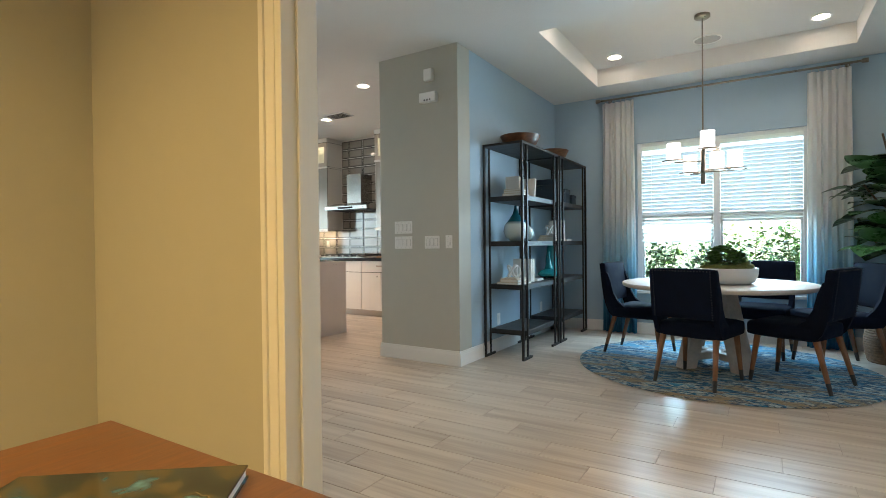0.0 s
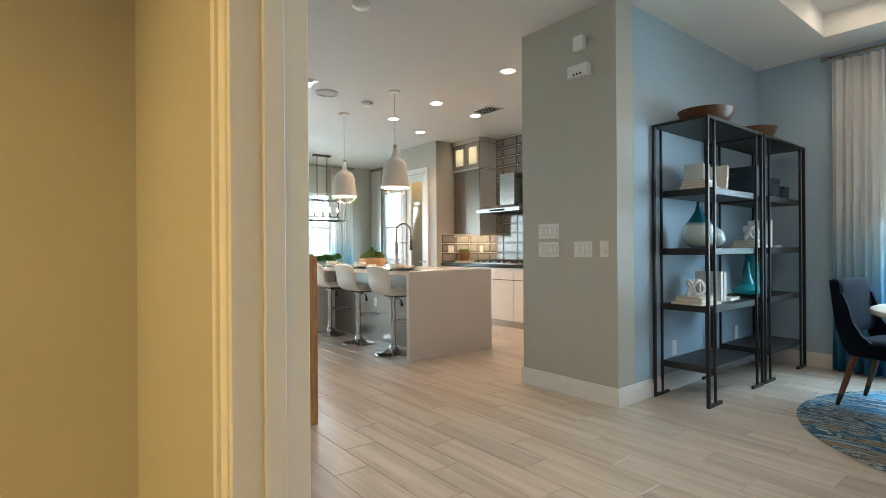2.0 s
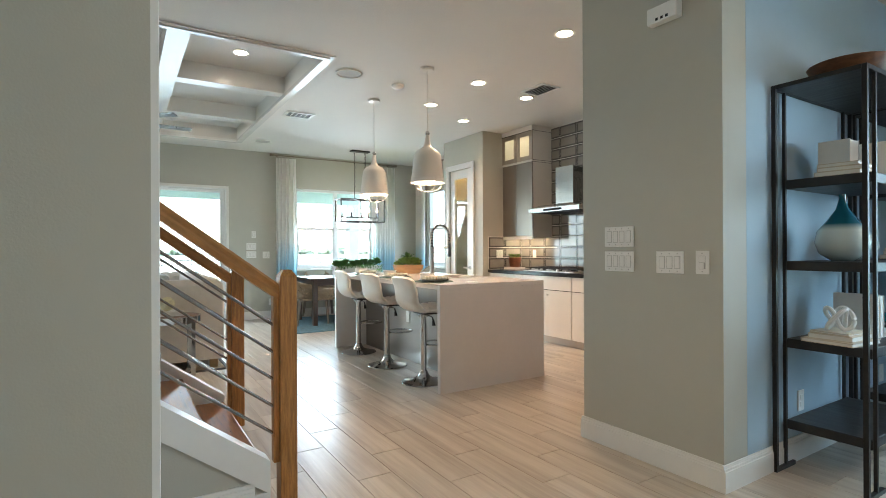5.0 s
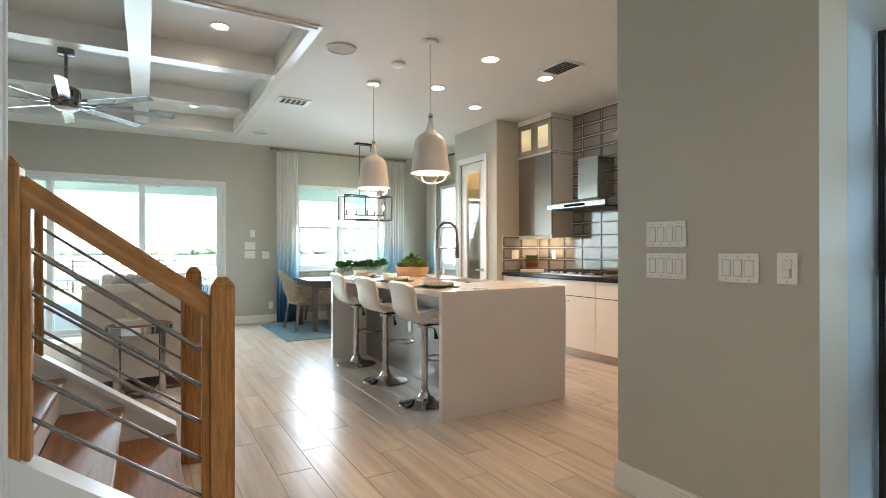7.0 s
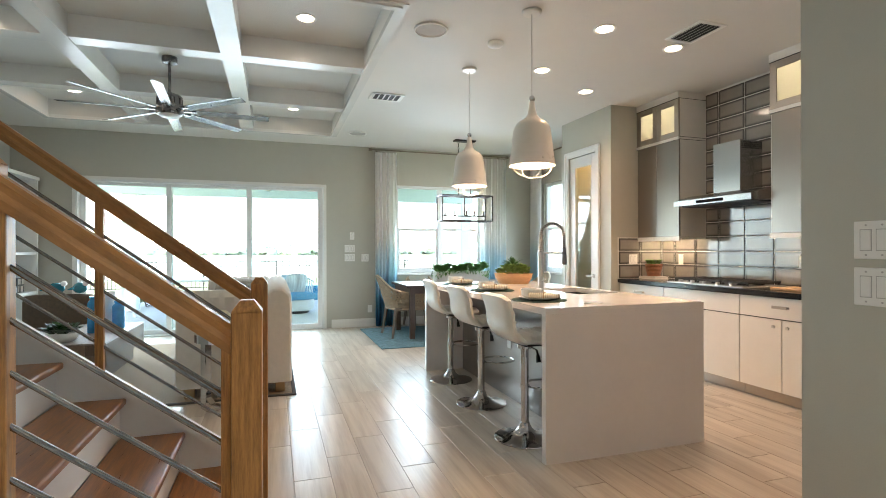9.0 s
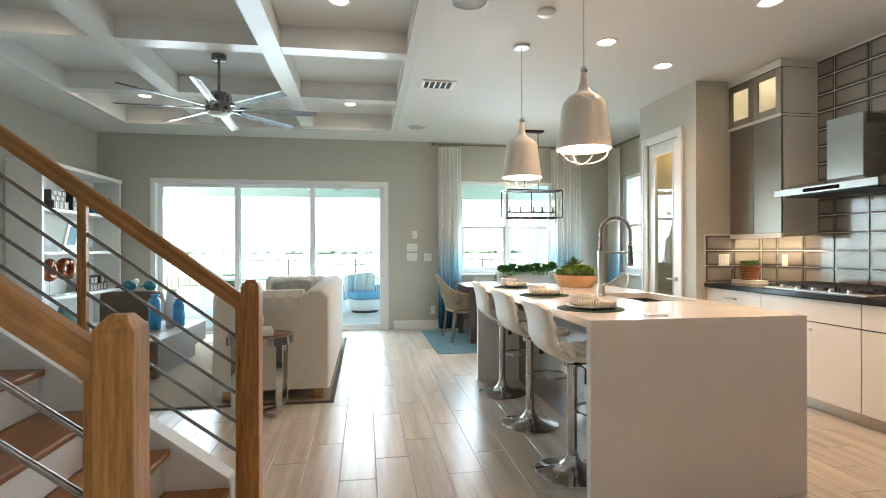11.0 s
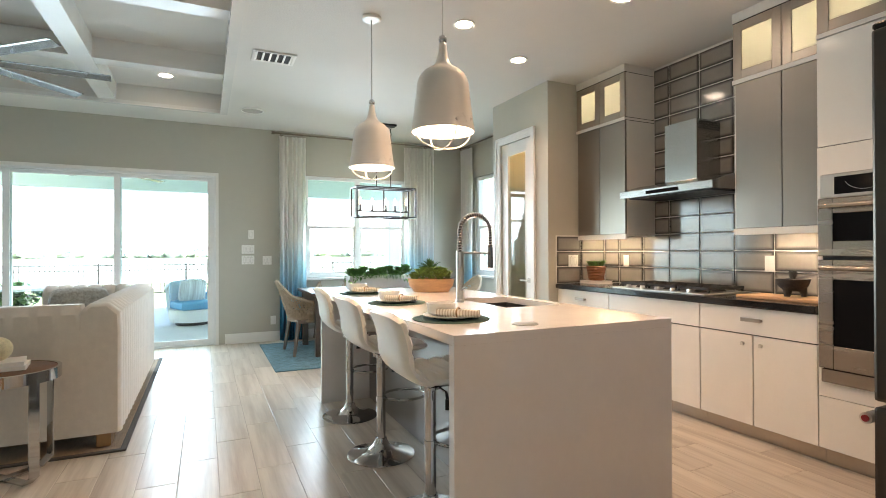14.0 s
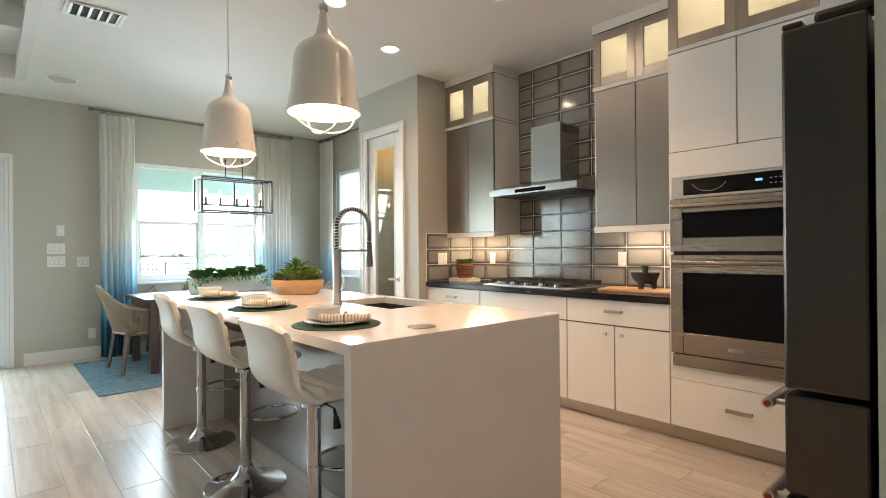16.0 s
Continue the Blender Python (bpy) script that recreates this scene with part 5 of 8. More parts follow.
switch_plate(pose(-3.164, 4.5, 1.284), 4, "white four-gang switch plate")
switch_plate(pose(-3.164, 4.5, 1.137), 4, "white four-gang switch plate")
switch_plate(pose(-2.83, 4.5, 1.137), 3, "white three-gang switch plate")
switch_plate(pose(-2.645, 4.5, 1.14), 1, "white single dimmer switch plate", dimmer=True)
switch_plate(pose(-2.185, 1.525, 0.30), 1, "white outlet in the study", outlet=True)
switch_plate(pose(-2.54, 5.3, 0.33, 0, 0, 90), 1, "white outlet behind the shelf", outlet=True)
switch_plate(pose(-2.54, 6.5, 0.33, 0, 0, 90), 1, "white outlet behind the shelf", outlet=True)
for y, z, g in ((3.93, 1.485, 1), (3.89, 1.28, 3), (3.89, 1.135, 3), (4.14, 1.128, 2)):
    switch_plate(pose(-10.48, y, z, 0, 0, 90), g, "white switch plate beside the sliding door")
switch_plate(pose(-10.48, 4.22, 0.29, 0, 0, 90), 1, "white outlet beside the curtain", outlet=True)
for x in (-6.84, -5.41):
    switch_plate(pose(x, 7.178, 1.14), 1, "white outlet on the tiled backsplash", outlet=True)
switch_plate(pose(-7.138, 6.75, 1.14, 0, 0, 90), 2, "white switch plate on the tiled return")
switch_plate(pose(-0.15, 7.05, 0.33), 1, "white outlet under the dining window", outlet=True)

t = thing("motion_detector", (-2.837, 4.5, 2.70), "small white ribbed alarm detector", "detector")
part("casing", B((-0.045, 0.045, -0.05, -0.0005, -0.055, 0.055), bevel=0.008, seg=2), plate_white, t)
for k in range(5):
    part("rib", B((-0.03, 0.03, -0.052, -0.0505, -0.03 + 0.015 * k, -0.024 + 0.015 * k)), plate_white, t)
t = thing("emergency_light", (-2.84, 4.5, 2.49), "white boxy alarm strobe unit", "alarm unit")
part("casing", B((-0.09, 0.09, -0.055, -0.0005, -0.045, 0.045), bevel=0.006, seg=2), plate_white, t)
for k in range(3):
    part("vent_dot", B((-0.035 + 0.03 * k, -0.02 + 0.03 * k, -0.0565, -0.0552, -0.035, -0.02)), black_metal, t)


def can_light(x, y, z):
    t = thing("recessed_light", (x, y, z), "round white recessed ceiling light, switched on", "ceiling light", "recessed lights")
    part("trim_ring", lathe([(0.062, -0.001), (0.085, -0.001), (0.085, -0.006), (0.08, -0.009), (0.062, -0.004), (0.062, -0.001)], 28), plate_white, t)
    part("lens", lathe([(0.0, -0.004), (0.062, -0.0035)], 28), glow, t, "glowing lens")


for cx, cy in KITCHEN_CANS:
    can_light(cx, cy, CEIL)
for cx, cy in COFFER_CANS:
    can_light(cx, cy, 3.16)
for cx, cy in TRAY_CANS:
    can_light(cx, cy, 3.15)
# the hall fixtures are added too, out of view
for cx, cy in STUDY_CANS + ADDED_HALL_CANS:
    can_light(cx, cy, CEIL)


def round_fixture(name, x, y, z, r, label, cat, h=0.012):
    t = thing(name, (x, y, z), label, cat)
    part("rim", lathe([(r, 0), (r, -h), (r * 0.93, -h - 0.003), (r * 0.9, -h * 0.6)], 32), plate_white, t)
    part("grille", lathe([(r * 0.9, -h * 0.6), (0.0, -h * 0.7)], 32), mat("speaker_mesh", (0.45, 0.44, 0.42), 0.7, var=0.2, scale=300, bump=0.1, bscale=400), t)


round_fixture("ceiling_speaker", -5.863, 3.866, CEIL, 0.13, "round grey mesh ceiling speaker", "speaker")
round_fixture("ceiling_speaker", -9.518, 3.873, CEIL, 0.13, "round grey mesh ceiling speaker", "speaker")
round_fixture("ceiling_speaker", -0.66, 6.26, 3.15, 0.13, "round grey mesh tray ceiling speaker", "speaker")
for sx, sy in ((-5.944, 4.442), (-3.754, 3.117)):
    t = thing("smoke_detector", (sx, sy, CEIL), "round white smoke detector", "smoke detector")
    part("casing", lathe([(0.065, -0.0005), (0.065, -0.02), (0.05, -0.034), (0.0, -0.036)], 28), plate_white, t)


def vent(x, y, w, d):
    t = thing("ceiling_vent", (x, y, CEIL), "white louvred ceiling air vent", "vent")
    part("backing", B((-w / 2 + 0.02, w / 2 - 0.02, -d / 2 + 0.02, d / 2 - 0.02, -0.004, -0.001)), black_metal, t, "dark vent opening")
    part("frame", B((-w / 2, w / 2, -d / 2, -d / 2 + 0.025, -0.012, -0.0005), (-w / 2, w / 2, d / 2 - 0.025, d / 2, -0.012, -0.0005), (-w / 2, -w / 2 + 0.025, -d / 2 + 0.025, d / 2 - 0.025, -0.012, -0.0005), (w / 2 - 0.025, w / 2, -d / 2 + 0.025, d / 2 - 0.025, -0.012, -0.0005), bevel=0.002), plate_white, t)
    n = 6
    for k in range(n):
        y0 = -d / 2 + 0.035 + (d - 0.07) * k / (n - 1)
        part("slat", prism([(y0 - 0.012, -0.016), (y0 - 0.010, -0.017), (y0 + 0.010, -0.005), (y0 + 0.008, -0.004)], "x", -w / 2 + 0.026, w / 2 - 0.026), plate_white, t)


vent(-5.272, 5.835, 0.36, 0.26)
vent(-7.66, 3.90, 0.26, 0.36)


# ---- dining room ----
def rug_mat():
    m = bpy.data.materials.new("abstract_wool_rug")
    m.use_nodes = True
    nt = m.node_tree
    L = nt.links.new
    b = nt.nodes["Principled BSDF"]
    tc = nt.nodes.new("ShaderNodeTexCoord")
    mp = nt.nodes.new("ShaderNodeMapping")
    mp.inputs["Scale"].default_value = (1.0, 3.3, 1)
    L(tc.outputs["Object"], mp.inputs[0])
    n1 = nt.nodes.new("ShaderNodeTexNoise")
    n1.inputs["Scale"].default_value, n1.inputs["Detail"].default_value, n1.inputs["Distortion"].default_value = 2.0, 5.0, 0.5
    n1.inputs["Roughness"].default_value = 0.64
    L(mp.outputs[0], n1.inputs["Vector"])
    sp = nt.nodes.new("ShaderNodeSeparateXYZ")
    L(tc.outputs["Object"], sp.inputs[0])
    ma = nt.nodes.new("ShaderNodeMath")
    ma.operation = "MULTIPLY_ADD"
    ma.inputs[1].default_value = 0.06
    L(sp.outputs["Y"], ma.inputs[0])
    L(n1.outputs["Fac"], ma.inputs[2])
    ra = nt.nodes.new("ShaderNodeValToRGB")
    cr = ra.color_ramp
    cr.elements[0].position, cr.elements[0].color = 0.33, (0.20, 0.165, 0.11, 1)
    cr.elements[1].position, cr.elements[1].color = 0.78, (0.03, 0.22, 0.36, 1)
    for p, c in ((0.365, (0.27, 0.235, 0.165)), (0.40, (0.005, 0.042, 0.09)), (0.435, (0.36, 0.38, 0.33)), (0.47, (0.006, 0.13, 0.25)), (0.51, (0.004, 0.035, 0.085)), (0.545, (0.42, 0.50, 0.49)), (0.59, (0.008, 0.16, 0.30)), (0.65, (0.08, 0.29, 0.41))):
        e = cr.elements.new(p)
        e.color = (*c, 1)
    L(ma.outputs[0], ra.inputs[0])
    L(ra.outputs[0], b.inputs["Base Color"])
    b.inputs["Roughness"].default_value = 0.95
    nb = nt.nodes.new("ShaderNodeTexNoise")
    nb.inputs["Scale"].default_value = 250
    bp = nt.nodes.new("ShaderNodeBump")
    bp.inputs["Strength"].default_value, bp.inputs["Distance"].default_value = 0.6, 0.003
    L(tc.outputs["Object"], nb.inputs["Vector"])
    L(nb.outputs["Fac"], bp.inputs["Height"])
    L(bp.outputs[0], b.inputs["Normal"])
    return m


solo("round_rug", lathe([(0.0, 0.0005), (1.19, 0.0005), (1.20, 0.005), (1.19, 0.011), (0.0, 0.012)], 96), rug_mat(), "round blue and taupe abstract wool rug", "rug", (-0.54, 5.66, 0))
RZ = 0.012

tb = thing("dining_table", (-0.56, 5.62, RZ), "round whitewashed wood dining table on a splayed base", "table")
part("tabletop", lathe([(0.0, 0.70), (0.76, 0.70), (0.775, 0.708), (0.78, 0.72), (0.775, 0.736), (0.765, 0.74), (0.0, 0.74)], 72), whitewash, tb, "round whitewashed top")
for k in range(4):
    a = math.pi / 4 + math.pi / 2 * k
    bm = prism([(0.02, 0.70), (0.17, 0.70), (0.36, 0.0), (0.24, 0.0)], "y", -0.055, 0.055)
    bmesh.ops.rotate(bm, verts=bm.verts, cent=(0, 0, 0), matrix=Matrix.Rotation(a, 3, "Z"))
    part("leg", bm, whitewash, tb)
    bm = B((0.0, 0.30, -0.04, 0.04, 0.07, 0.13), bevel=0.004)
    bmesh.ops.rotate(bm, verts=bm.verts, cent=(0, 0, 0), matrix=Matrix.Rotation(a, 3, "Z"))
    part("stretcher", bm, whitewash, tb)

nail = mat("dark_nailhead", (0.035, 0.035, 0.04), 0.4, 1.0, bump=0)


def dining_chair(m):
    """Faces +y."""
    t = thing("dining_chair", m, "navy velvet dining chair with nailheads and tapered legs", "chair", "chairs round the dining table")
    part("seat", pad(-0.25, 0.25, -0.22, 0.28, 0.36, 0.48, 0.02), navy, t, "navy velvet seat")
    # wrapped back: panel above a gap, with side wings down to the seat
    bm = pad(-0.253, 0.253, -0.285, -0.215, 0.52, 0.90, 0.008)
    for v in bm.verts:
        v.co.y -= (v.co.z - 0.5) * 0.12
    back = part("backrest", bm, navy, t, "navy velvet back")
    for s in (-1, 1):
        bm = bmesh.new()
        x0, x1 = sorted((s * 0.215, s * 0.249))
        prism([(-0.20, 0.372), (0.06, 0.372), (0.02, 0.41), (-0.07, 0.46), (-0.14, 0.52), (-0.185, 0.60), (-0.215, 0.72), (-0.247, 0.80), (-0.316, 0.80), (-0.30, 0.66), (-0.27, 0.50), (-0.24, 0.42)], "x", x0, x1, bm)
        part("back_wing", bm, navy, t)
    bm = bmesh.new()
    for s in (-1, 1):
        for k in range(20):
            z = 0.53 + 0.355 * k / 19
            bmesh.ops.create_icosphere(bm, subdivisions=1, radius=0.0055, matrix=Matrix.Translation((s * 0.215, -0.292 - (z - 0.5) * 0.12, z)))
    for k in range(20):
        bmesh.ops.create_icosphere(bm, subdivisions=1, radius=0.0055, matrix=Matrix.Translation((-0.215 + 0.43 * k / 19, -0.338, 0.885)))
    ob = part("nailheads", bm, nail, back, "dark metal nailheads")
    for sx, sy in ((-1, -1), (1, -1), (-1, 1), (1, 1)):
        top = (sx * 0.20, 0.21 if sy > 0 else -0.19, 0.37)
        foot = (sx * 0.225, 0.255 if sy > 0 else -0.29, 0.0)
        kn = Vector(foot).lerp(Vector(top), 0.22)
        leg = part("leg", R((tuple(kn), top, 0.0165, 0.024)), walnut, t, "tapered walnut leg")
        part("leg_tip", R((foot, tuple(kn), 0.0135, 0.0168)), black_wood, leg, "black leg tip")
    return t


def facing(x, y, tx, ty):
    return pose(x, y, RZ, 0, 0, math.degrees(math.atan2(ty - y, tx - x)) - 90)


ch = dining_chair(facing(-0.63, 5.02, -0.45, 5.62))
copy_thing(ch, facing(0.04, 5.33, -0.56, 5.60))
copy_thing(ch, facing(-1.24, 5.90, -0.56, 5.80))
copy_thing(ch, facing(0.36, 6.12, -0.5, 5.75))
copy_thing(ch, facing(-0.22, 6.38, -0.35, 5.6))

# planted bowl on the table
leaf_dark = mat("dark_leaf", (0.08, 0.18, 0.045), 0.45, var=0.35, scale=20, rnd=0.3)
leaf_mid = mat("succulent_leaf", (0.17, 0.30, 0.075), 0.5, var=0.3, scale=20, rnd=0.35)
leaf_glossy = mat("glossy_fig_leaf", (0.03, 0.085, 0.02), 0.28, var=0.35, scale=10, rnd=0.25)
ceramic = mat("matte_white_ceramic", (0.78, 0.77, 0.74), 0.45, var=0.03, bump=0.02)
moss = mat("moss", (0.12, 0.13, 0.03), 0.95, var=0.4, scale=40, bump=0.3, bscale=90)


def blade(bm, base, way, length, width, droop=0.3, n=4, cup=0.25):
    """One pointed leaf with a folded midrib."""
    base, way = Vector(base), Vector(way).normalized()
    side = way.cross(Vector((0, 0, 1)))
    if side.length < 0.05:
        side = Vector((1, 0, 0))
    side.normalize()
    up = side.cross(way)
    prev = None
    for k in range(n + 1):
        f = k / n
        c = base + way * length * f - Vector((0, 0, 1)) * droop * length * f * f
        w = width * math.sin(math.pi * (0.12 + 0.88 * f) ** 0.8) * 0.5 if k < n else 0.0005
        ring = [bm.verts.new(c - side * w + up * w * cup), bm.verts.new(c), bm.verts.new(c + side * w + up * w * cup)]
        if prev:
            for a in range(2):
                bm.faces.new((prev[a], prev[a + 1], ring[a + 1], ring[a])).smooth = True
        prev = ring


def rosette(bm, at, r, rnd, layers=4, n=7, width=0.45, rise=0.35):
    for j in range(layers):
        el = rise + j * (1.25 - rise) / layers
        for k in range(n):
            a = 2 * math.pi * (k + 0.5 * (j % 2)) / n + rnd.uniform(-0.15, 0.15)
            d = Vector((math.cos(a) * math.cos(el), math.sin(a) * math.cos(el), math.sin(el)))
            blade(bm, at, d, r * rnd.uniform(0.8, 1.1) * (1 - 0.12 * j), r * width, 0.15)


pb = thing("planted_bowl", Matrix.Translation((-0.47, 5.50, RZ + 0.741)) @ Matrix.Diagonal((1.18, 1.18, 1.1, 1)), "white ceramic bowl planted with green succulents and moss", "planter")
part("bowl", lathe([(0.0, 0.0), (0.15, 0.0), (0.185, 0.02), (0.205, 0.07), (0.21, 0.125), (0.20, 0.125), (0.19, 0.09), (0.0, 0.085)], 48), ceramic, pb, "white ceramic bowl")
rnd = random.Random(5)
bm = lathe([(0.19, 0.09), (0.17, 0.14), (0.12, 0.17), (0.0, 0.18)], 28)
for v in bm.verts:
    v.co += Vector((rnd.uniform(-1, 1), rnd.uniform(-1, 1), rnd.uniform(-1, 1))) * 0.012
part("moss_mound", bm, moss, pb, "olive green moss")
bm = bmesh.new()
for k in range(120):
    a, el = rnd.uniform(0, 6.28), math.asin(rnd.uniform(0.02, 1.0))
    r = 0.145 * rnd.uniform(0.85, 1.08)
    at = (r * math.cos(a) * math.cos(el) * 0.92, r * math.sin(a) * math.cos(el) * 0.92, 0.105 + r * 1.25 * math.sin(el))
    rosette(bm, at, rnd.uniform(0.035, 0.065), rnd, 4, 6, 0.5, 0.3)
part("succulent_foliage", bm, leaf_mid, pb, "green succulent rosettes")["kind"] = "stuff"

# chandelier
chn = thing("chandelier", (-0.65, 5.63, 3.15), "brushed nickel chandelier with white glass cylinder shades", "chandelier")
part("canopy", lathe([(0.0, 0.0), (0.065, 0.0), (0.065, -0.025), (0.05, -0.035), (0.0, -0.035)], 28), aged_nickel, chn)
part("rod", R(((0, 0, -0.03), (0, 0, -1.25), 0.006)), aged_nickel, chn)
part("mast", R(((0, 0, -1.20), (0, 0, -1.52), 0.02), seg=16), aged_nickel, chn)
shade_glow = mat("opal_glass_shade", (0.95, 0.93, 0.9), 0.4, emit=0.6, ecol=(1.0, 0.94, 0.86), bump=0)
SH = [(0.04, -0.03, -1.215, 0.0), (-0.235, -0.05, -1.30, 0.17), (-0.12, 0.14, -1.40, 0.12), (0.10, 0.15, -1.385, 0.10), (0.25, 0.02, -1.40, 0.17)]
for dx, dy, z, arm in SH:
    if arm:
        part("arm", R(((0, 0, z - 0.008), (dx, dy, z - 0.008), 0.006)), aged_nickel, chn)
    s = part("ring", sweep([(dx + 0.10 * math.cos(q), dy + 0.10 * math.sin(q), z + 0.004) for q in (2 * math.pi * k / 40 for k in range(40))], 0.0055, 8, True), aged_nickel, chn, "polished nickel ring")
    part("cup", lathe([(0.0, -0.006), (0.05, -0.004), (0.066, 0.0), (0.066, 0.006), (0.0, 0.005)], 32, at=(dx, dy, z)), chrome, s, "polished nickel cup")
    for q in (0.4, 2.5, 4.6):
        part("spoke", R(((dx + 0.06 * math.cos(q), dy + 0.06 * math.sin(q), z + 0.002), (dx + 0.10 * math.cos(q), dy + 0.10 * math.sin(q), z + 0.004), 0.003)), aged_nickel, s)
    part("shade", lathe([(0.0, 0.006), (0.058, 0.006), (0.058, 0.165), (0.052, 0.165), (0.052, 0.02), (0.0, 0.02)], 32, at=(dx, dy, z)), shade_glow, s, "glowing opal glass cylinder")
cl = new("chandelier_lamp", bpy.data.lights.new("chandelier_lamp", "POINT"))
cl.data.energy, cl.data.color, cl.data.shadow_soft_size = 3.0 * LAMPS, WARM, 0.2
cl.location = (-0.65, 5.63, 2.02)


# etageres
def etagere(m, label):
    """Two-legged open shelf: x depth, y width, z up, origin at a back corner."""
    t = thing("etagere_shelf", m, label, "shelf", "open metal shelves")
    D, W, Hh, r = 0.40, 0.98, 2.09, 0.011
    for y in (0.0, W):
        for x in (0.0, D):
            part("post", B((x - r, x + r, y - r, y + r, 0, Hh), bevel=0.001), black_metal, t)
        part("top_rail", B((0.012, D - 0.012, y - r, y + r, Hh - 0.022, Hh)), black_metal, t)
    for y in (0.11, W - 0.11):
        for x in (0.0, D):
            part("inner_post", B((x - 0.008, x + 0.008, y - 0.008, y + 0.008, 0.0225, Hh - 0.022)), black_metal, t)
    for x in (0.0, D):
        for y0, y1 in ((0.012, 0.20), (W - 0.20, W - 0.012)):
            part("foot_bar", B((x - r, x + r, y0, y1, 0, 0.022)), black_metal, t)
        part("top_bar", B((x - r, x + r, 0.012, W - 0.012, Hh - 0.022, Hh)), black_metal, t)
    for z in (0.22, 0.665, 1.09, 1.535):
        part("shelf_board", B((0.010, D - 0.010, 0.10, W - 0.10, z, z + 0.05), bevel=0.003), black_wood, t, "black stained shelf board")
    part("top_board", B((0.010, D - 0.010, 0.012, W - 0.012, Hh - 0.02, Hh - 0.004)), black_wood, t, "black stained top board")
    return t


EX = -2.52
etagere(pose(EX, 4.97, 0), "dark metal open shelf holding books, vases and a bowl")
etagere(pose(EX, 6.01, 0), "dark metal open shelf holding boxes and turquoise vases")

wood_bowl = mat("dark_carved_wood", (0.16, 0.068, 0.03), 0.4, var=0.4, scale=8, stretch=(1, 3, 6))
for y, s in ((5.40, 1.0), (6.35, 0.92)):
    b = solo("wooden_bowl", lathe([(0.0, 0.0), (0.07, 0.0), (0.15, 0.035), (0.185, 0.09), (0.175, 0.092), (0.14, 0.045), (0.06, 0.016), (0.0, 0.014)], 40), wood_bowl, "carved dark wooden bowl on top of the shelf", "bowl", Matrix.Translation((EX + 0.2, y, 2.091)) @ Matrix.Diagonal((s * 1.1, s * 1.2, s * 1.45, 1)))

paper = mat("white_paper", (0.80, 0.78, 0.73), 0.8, var=0.03, scale=3, bump=0)
cream = mat("cream_cover", (0.62, 0.54, 0.43), 0.7, var=0.06)


def book_stack(x, y, z, sizes, turn=0.0, name="book", material=None):
    zz = z
    for k, (w, d, h) in enumerate(sizes):
        t = thing(name, pose(x, y, zz, 0, 0, turn + 4 * (k % 2)), "pale hardcover book lying flat", "book", "books on shelves")
        part("cover", B((-w / 2, w / 2, -d / 2, d / 2, 0, 0.003), (-w / 2, w / 2, -d / 2, d / 2, h - 0.003, h), (-w / 2, -w / 2 + 0.003, -d / 2, d / 2, 0.003, h - 0.003)), material or cream, t)
        part("pages", B((-w / 2 + 0.004, w / 2 - 0.005, -d / 2 + 0.005, d / 2 - 0.005, 0.0032, h - 0.0032)), paper, t)
        zz += h + 0.0003


def standing_book(x, y, z, w, d, h, lean=0.0):
    t = thing("book", pose(x, y, z, lean, 0, 0), "white hardcover book standing upright", "book", "books on shelves")
    part("cover", B((-w / 2, w / 2, 0, 0.003, 0, h), (-w / 2, w / 2, d - 0.003, d, 0, h), (-w / 2, -w / 2 + 0.003, 0.003, d - 0.003, 0, h)), ceramic, t)
    part("pages", B((-w / 2 + 0.004, w / 2 - 0.004, 0.0032, d - 0.0032, 0.004, h - 0.004)), paper, t)


def glazed(name, top, bottom, z_split, h):
    m = mat(name, bottom, 0.12, var=0.06, bump=0, coat=0.5)
    nt = m.node_tree
    b = nt.nodes["Principled BSDF"]
    tc = nt.nodes.new("ShaderNodeTexCoord")
    sp = nt.nodes.new("ShaderNodeSeparateXYZ")
    nt.links.new(tc.outputs["Object"], sp.inputs[0])
    ra = nt.nodes.new("ShaderNodeValToRGB")
    ra.color_ramp.elements[0].position, ra.color_ramp.elements[0].color = z_split / h - 0.04, (*bottom, 1)
    ra.color_ramp.elements[1].position, ra.color_ramp.elements[1].color = z_split / h + 0.06, (*top, 1)
    dv = nt.nodes.new("ShaderNodeMath")
    dv.operation = "DIVIDE"
    dv.inputs[1].default_value = h
    nt.links.new(sp.outputs["Z"], dv.inputs[0])
    nt.links.new(dv.outputs[0], ra.inputs[0])
    nt.links.new(ra.outputs[0], b.inputs["Base Color"])
    return m


vase_mat = glazed("teal_dipped_glaze", (0.01, 0.13, 0.19), (0.55, 0.66, 0.66), 0.18, 0.36)
teal_glass = mat("turquoise_glass", (0.01, 0.32, 0.36), 0.08, var=0.1, bump=0, coat=0.5)
S1, S2, S3 = 0.7155, 1.1405, 1.5855
XS = EX + 0.2
solo("vase", lathe([(0.0, 0.0), (0.05, 0.0), (0.105, 0.04), (0.125, 0.10), (0.115, 0.16), (0.07, 0.22), (0.03, 0.28), (0.014, 0.34), (0.016, 0.36), (0.010, 0.36), (0.0, 0.30)], 40), vase_mat, "teardrop vase in teal over pale glaze", "vase", (XS, 5.27, S2), "shelf vases")
solo("vase", lathe([(0.0, 0.0), (0.04, 0.0), (0.085, 0.035), (0.10, 0.08), (0.085, 0.13), (0.04, 0.17), (0.016, 0.20), (0.014, 0.23), (0.0, 0.20)], 40), vase_mat, "small round vase in teal over pale glaze", "vase", (XS - 0.05, 5.62, S2), "shelf vases")
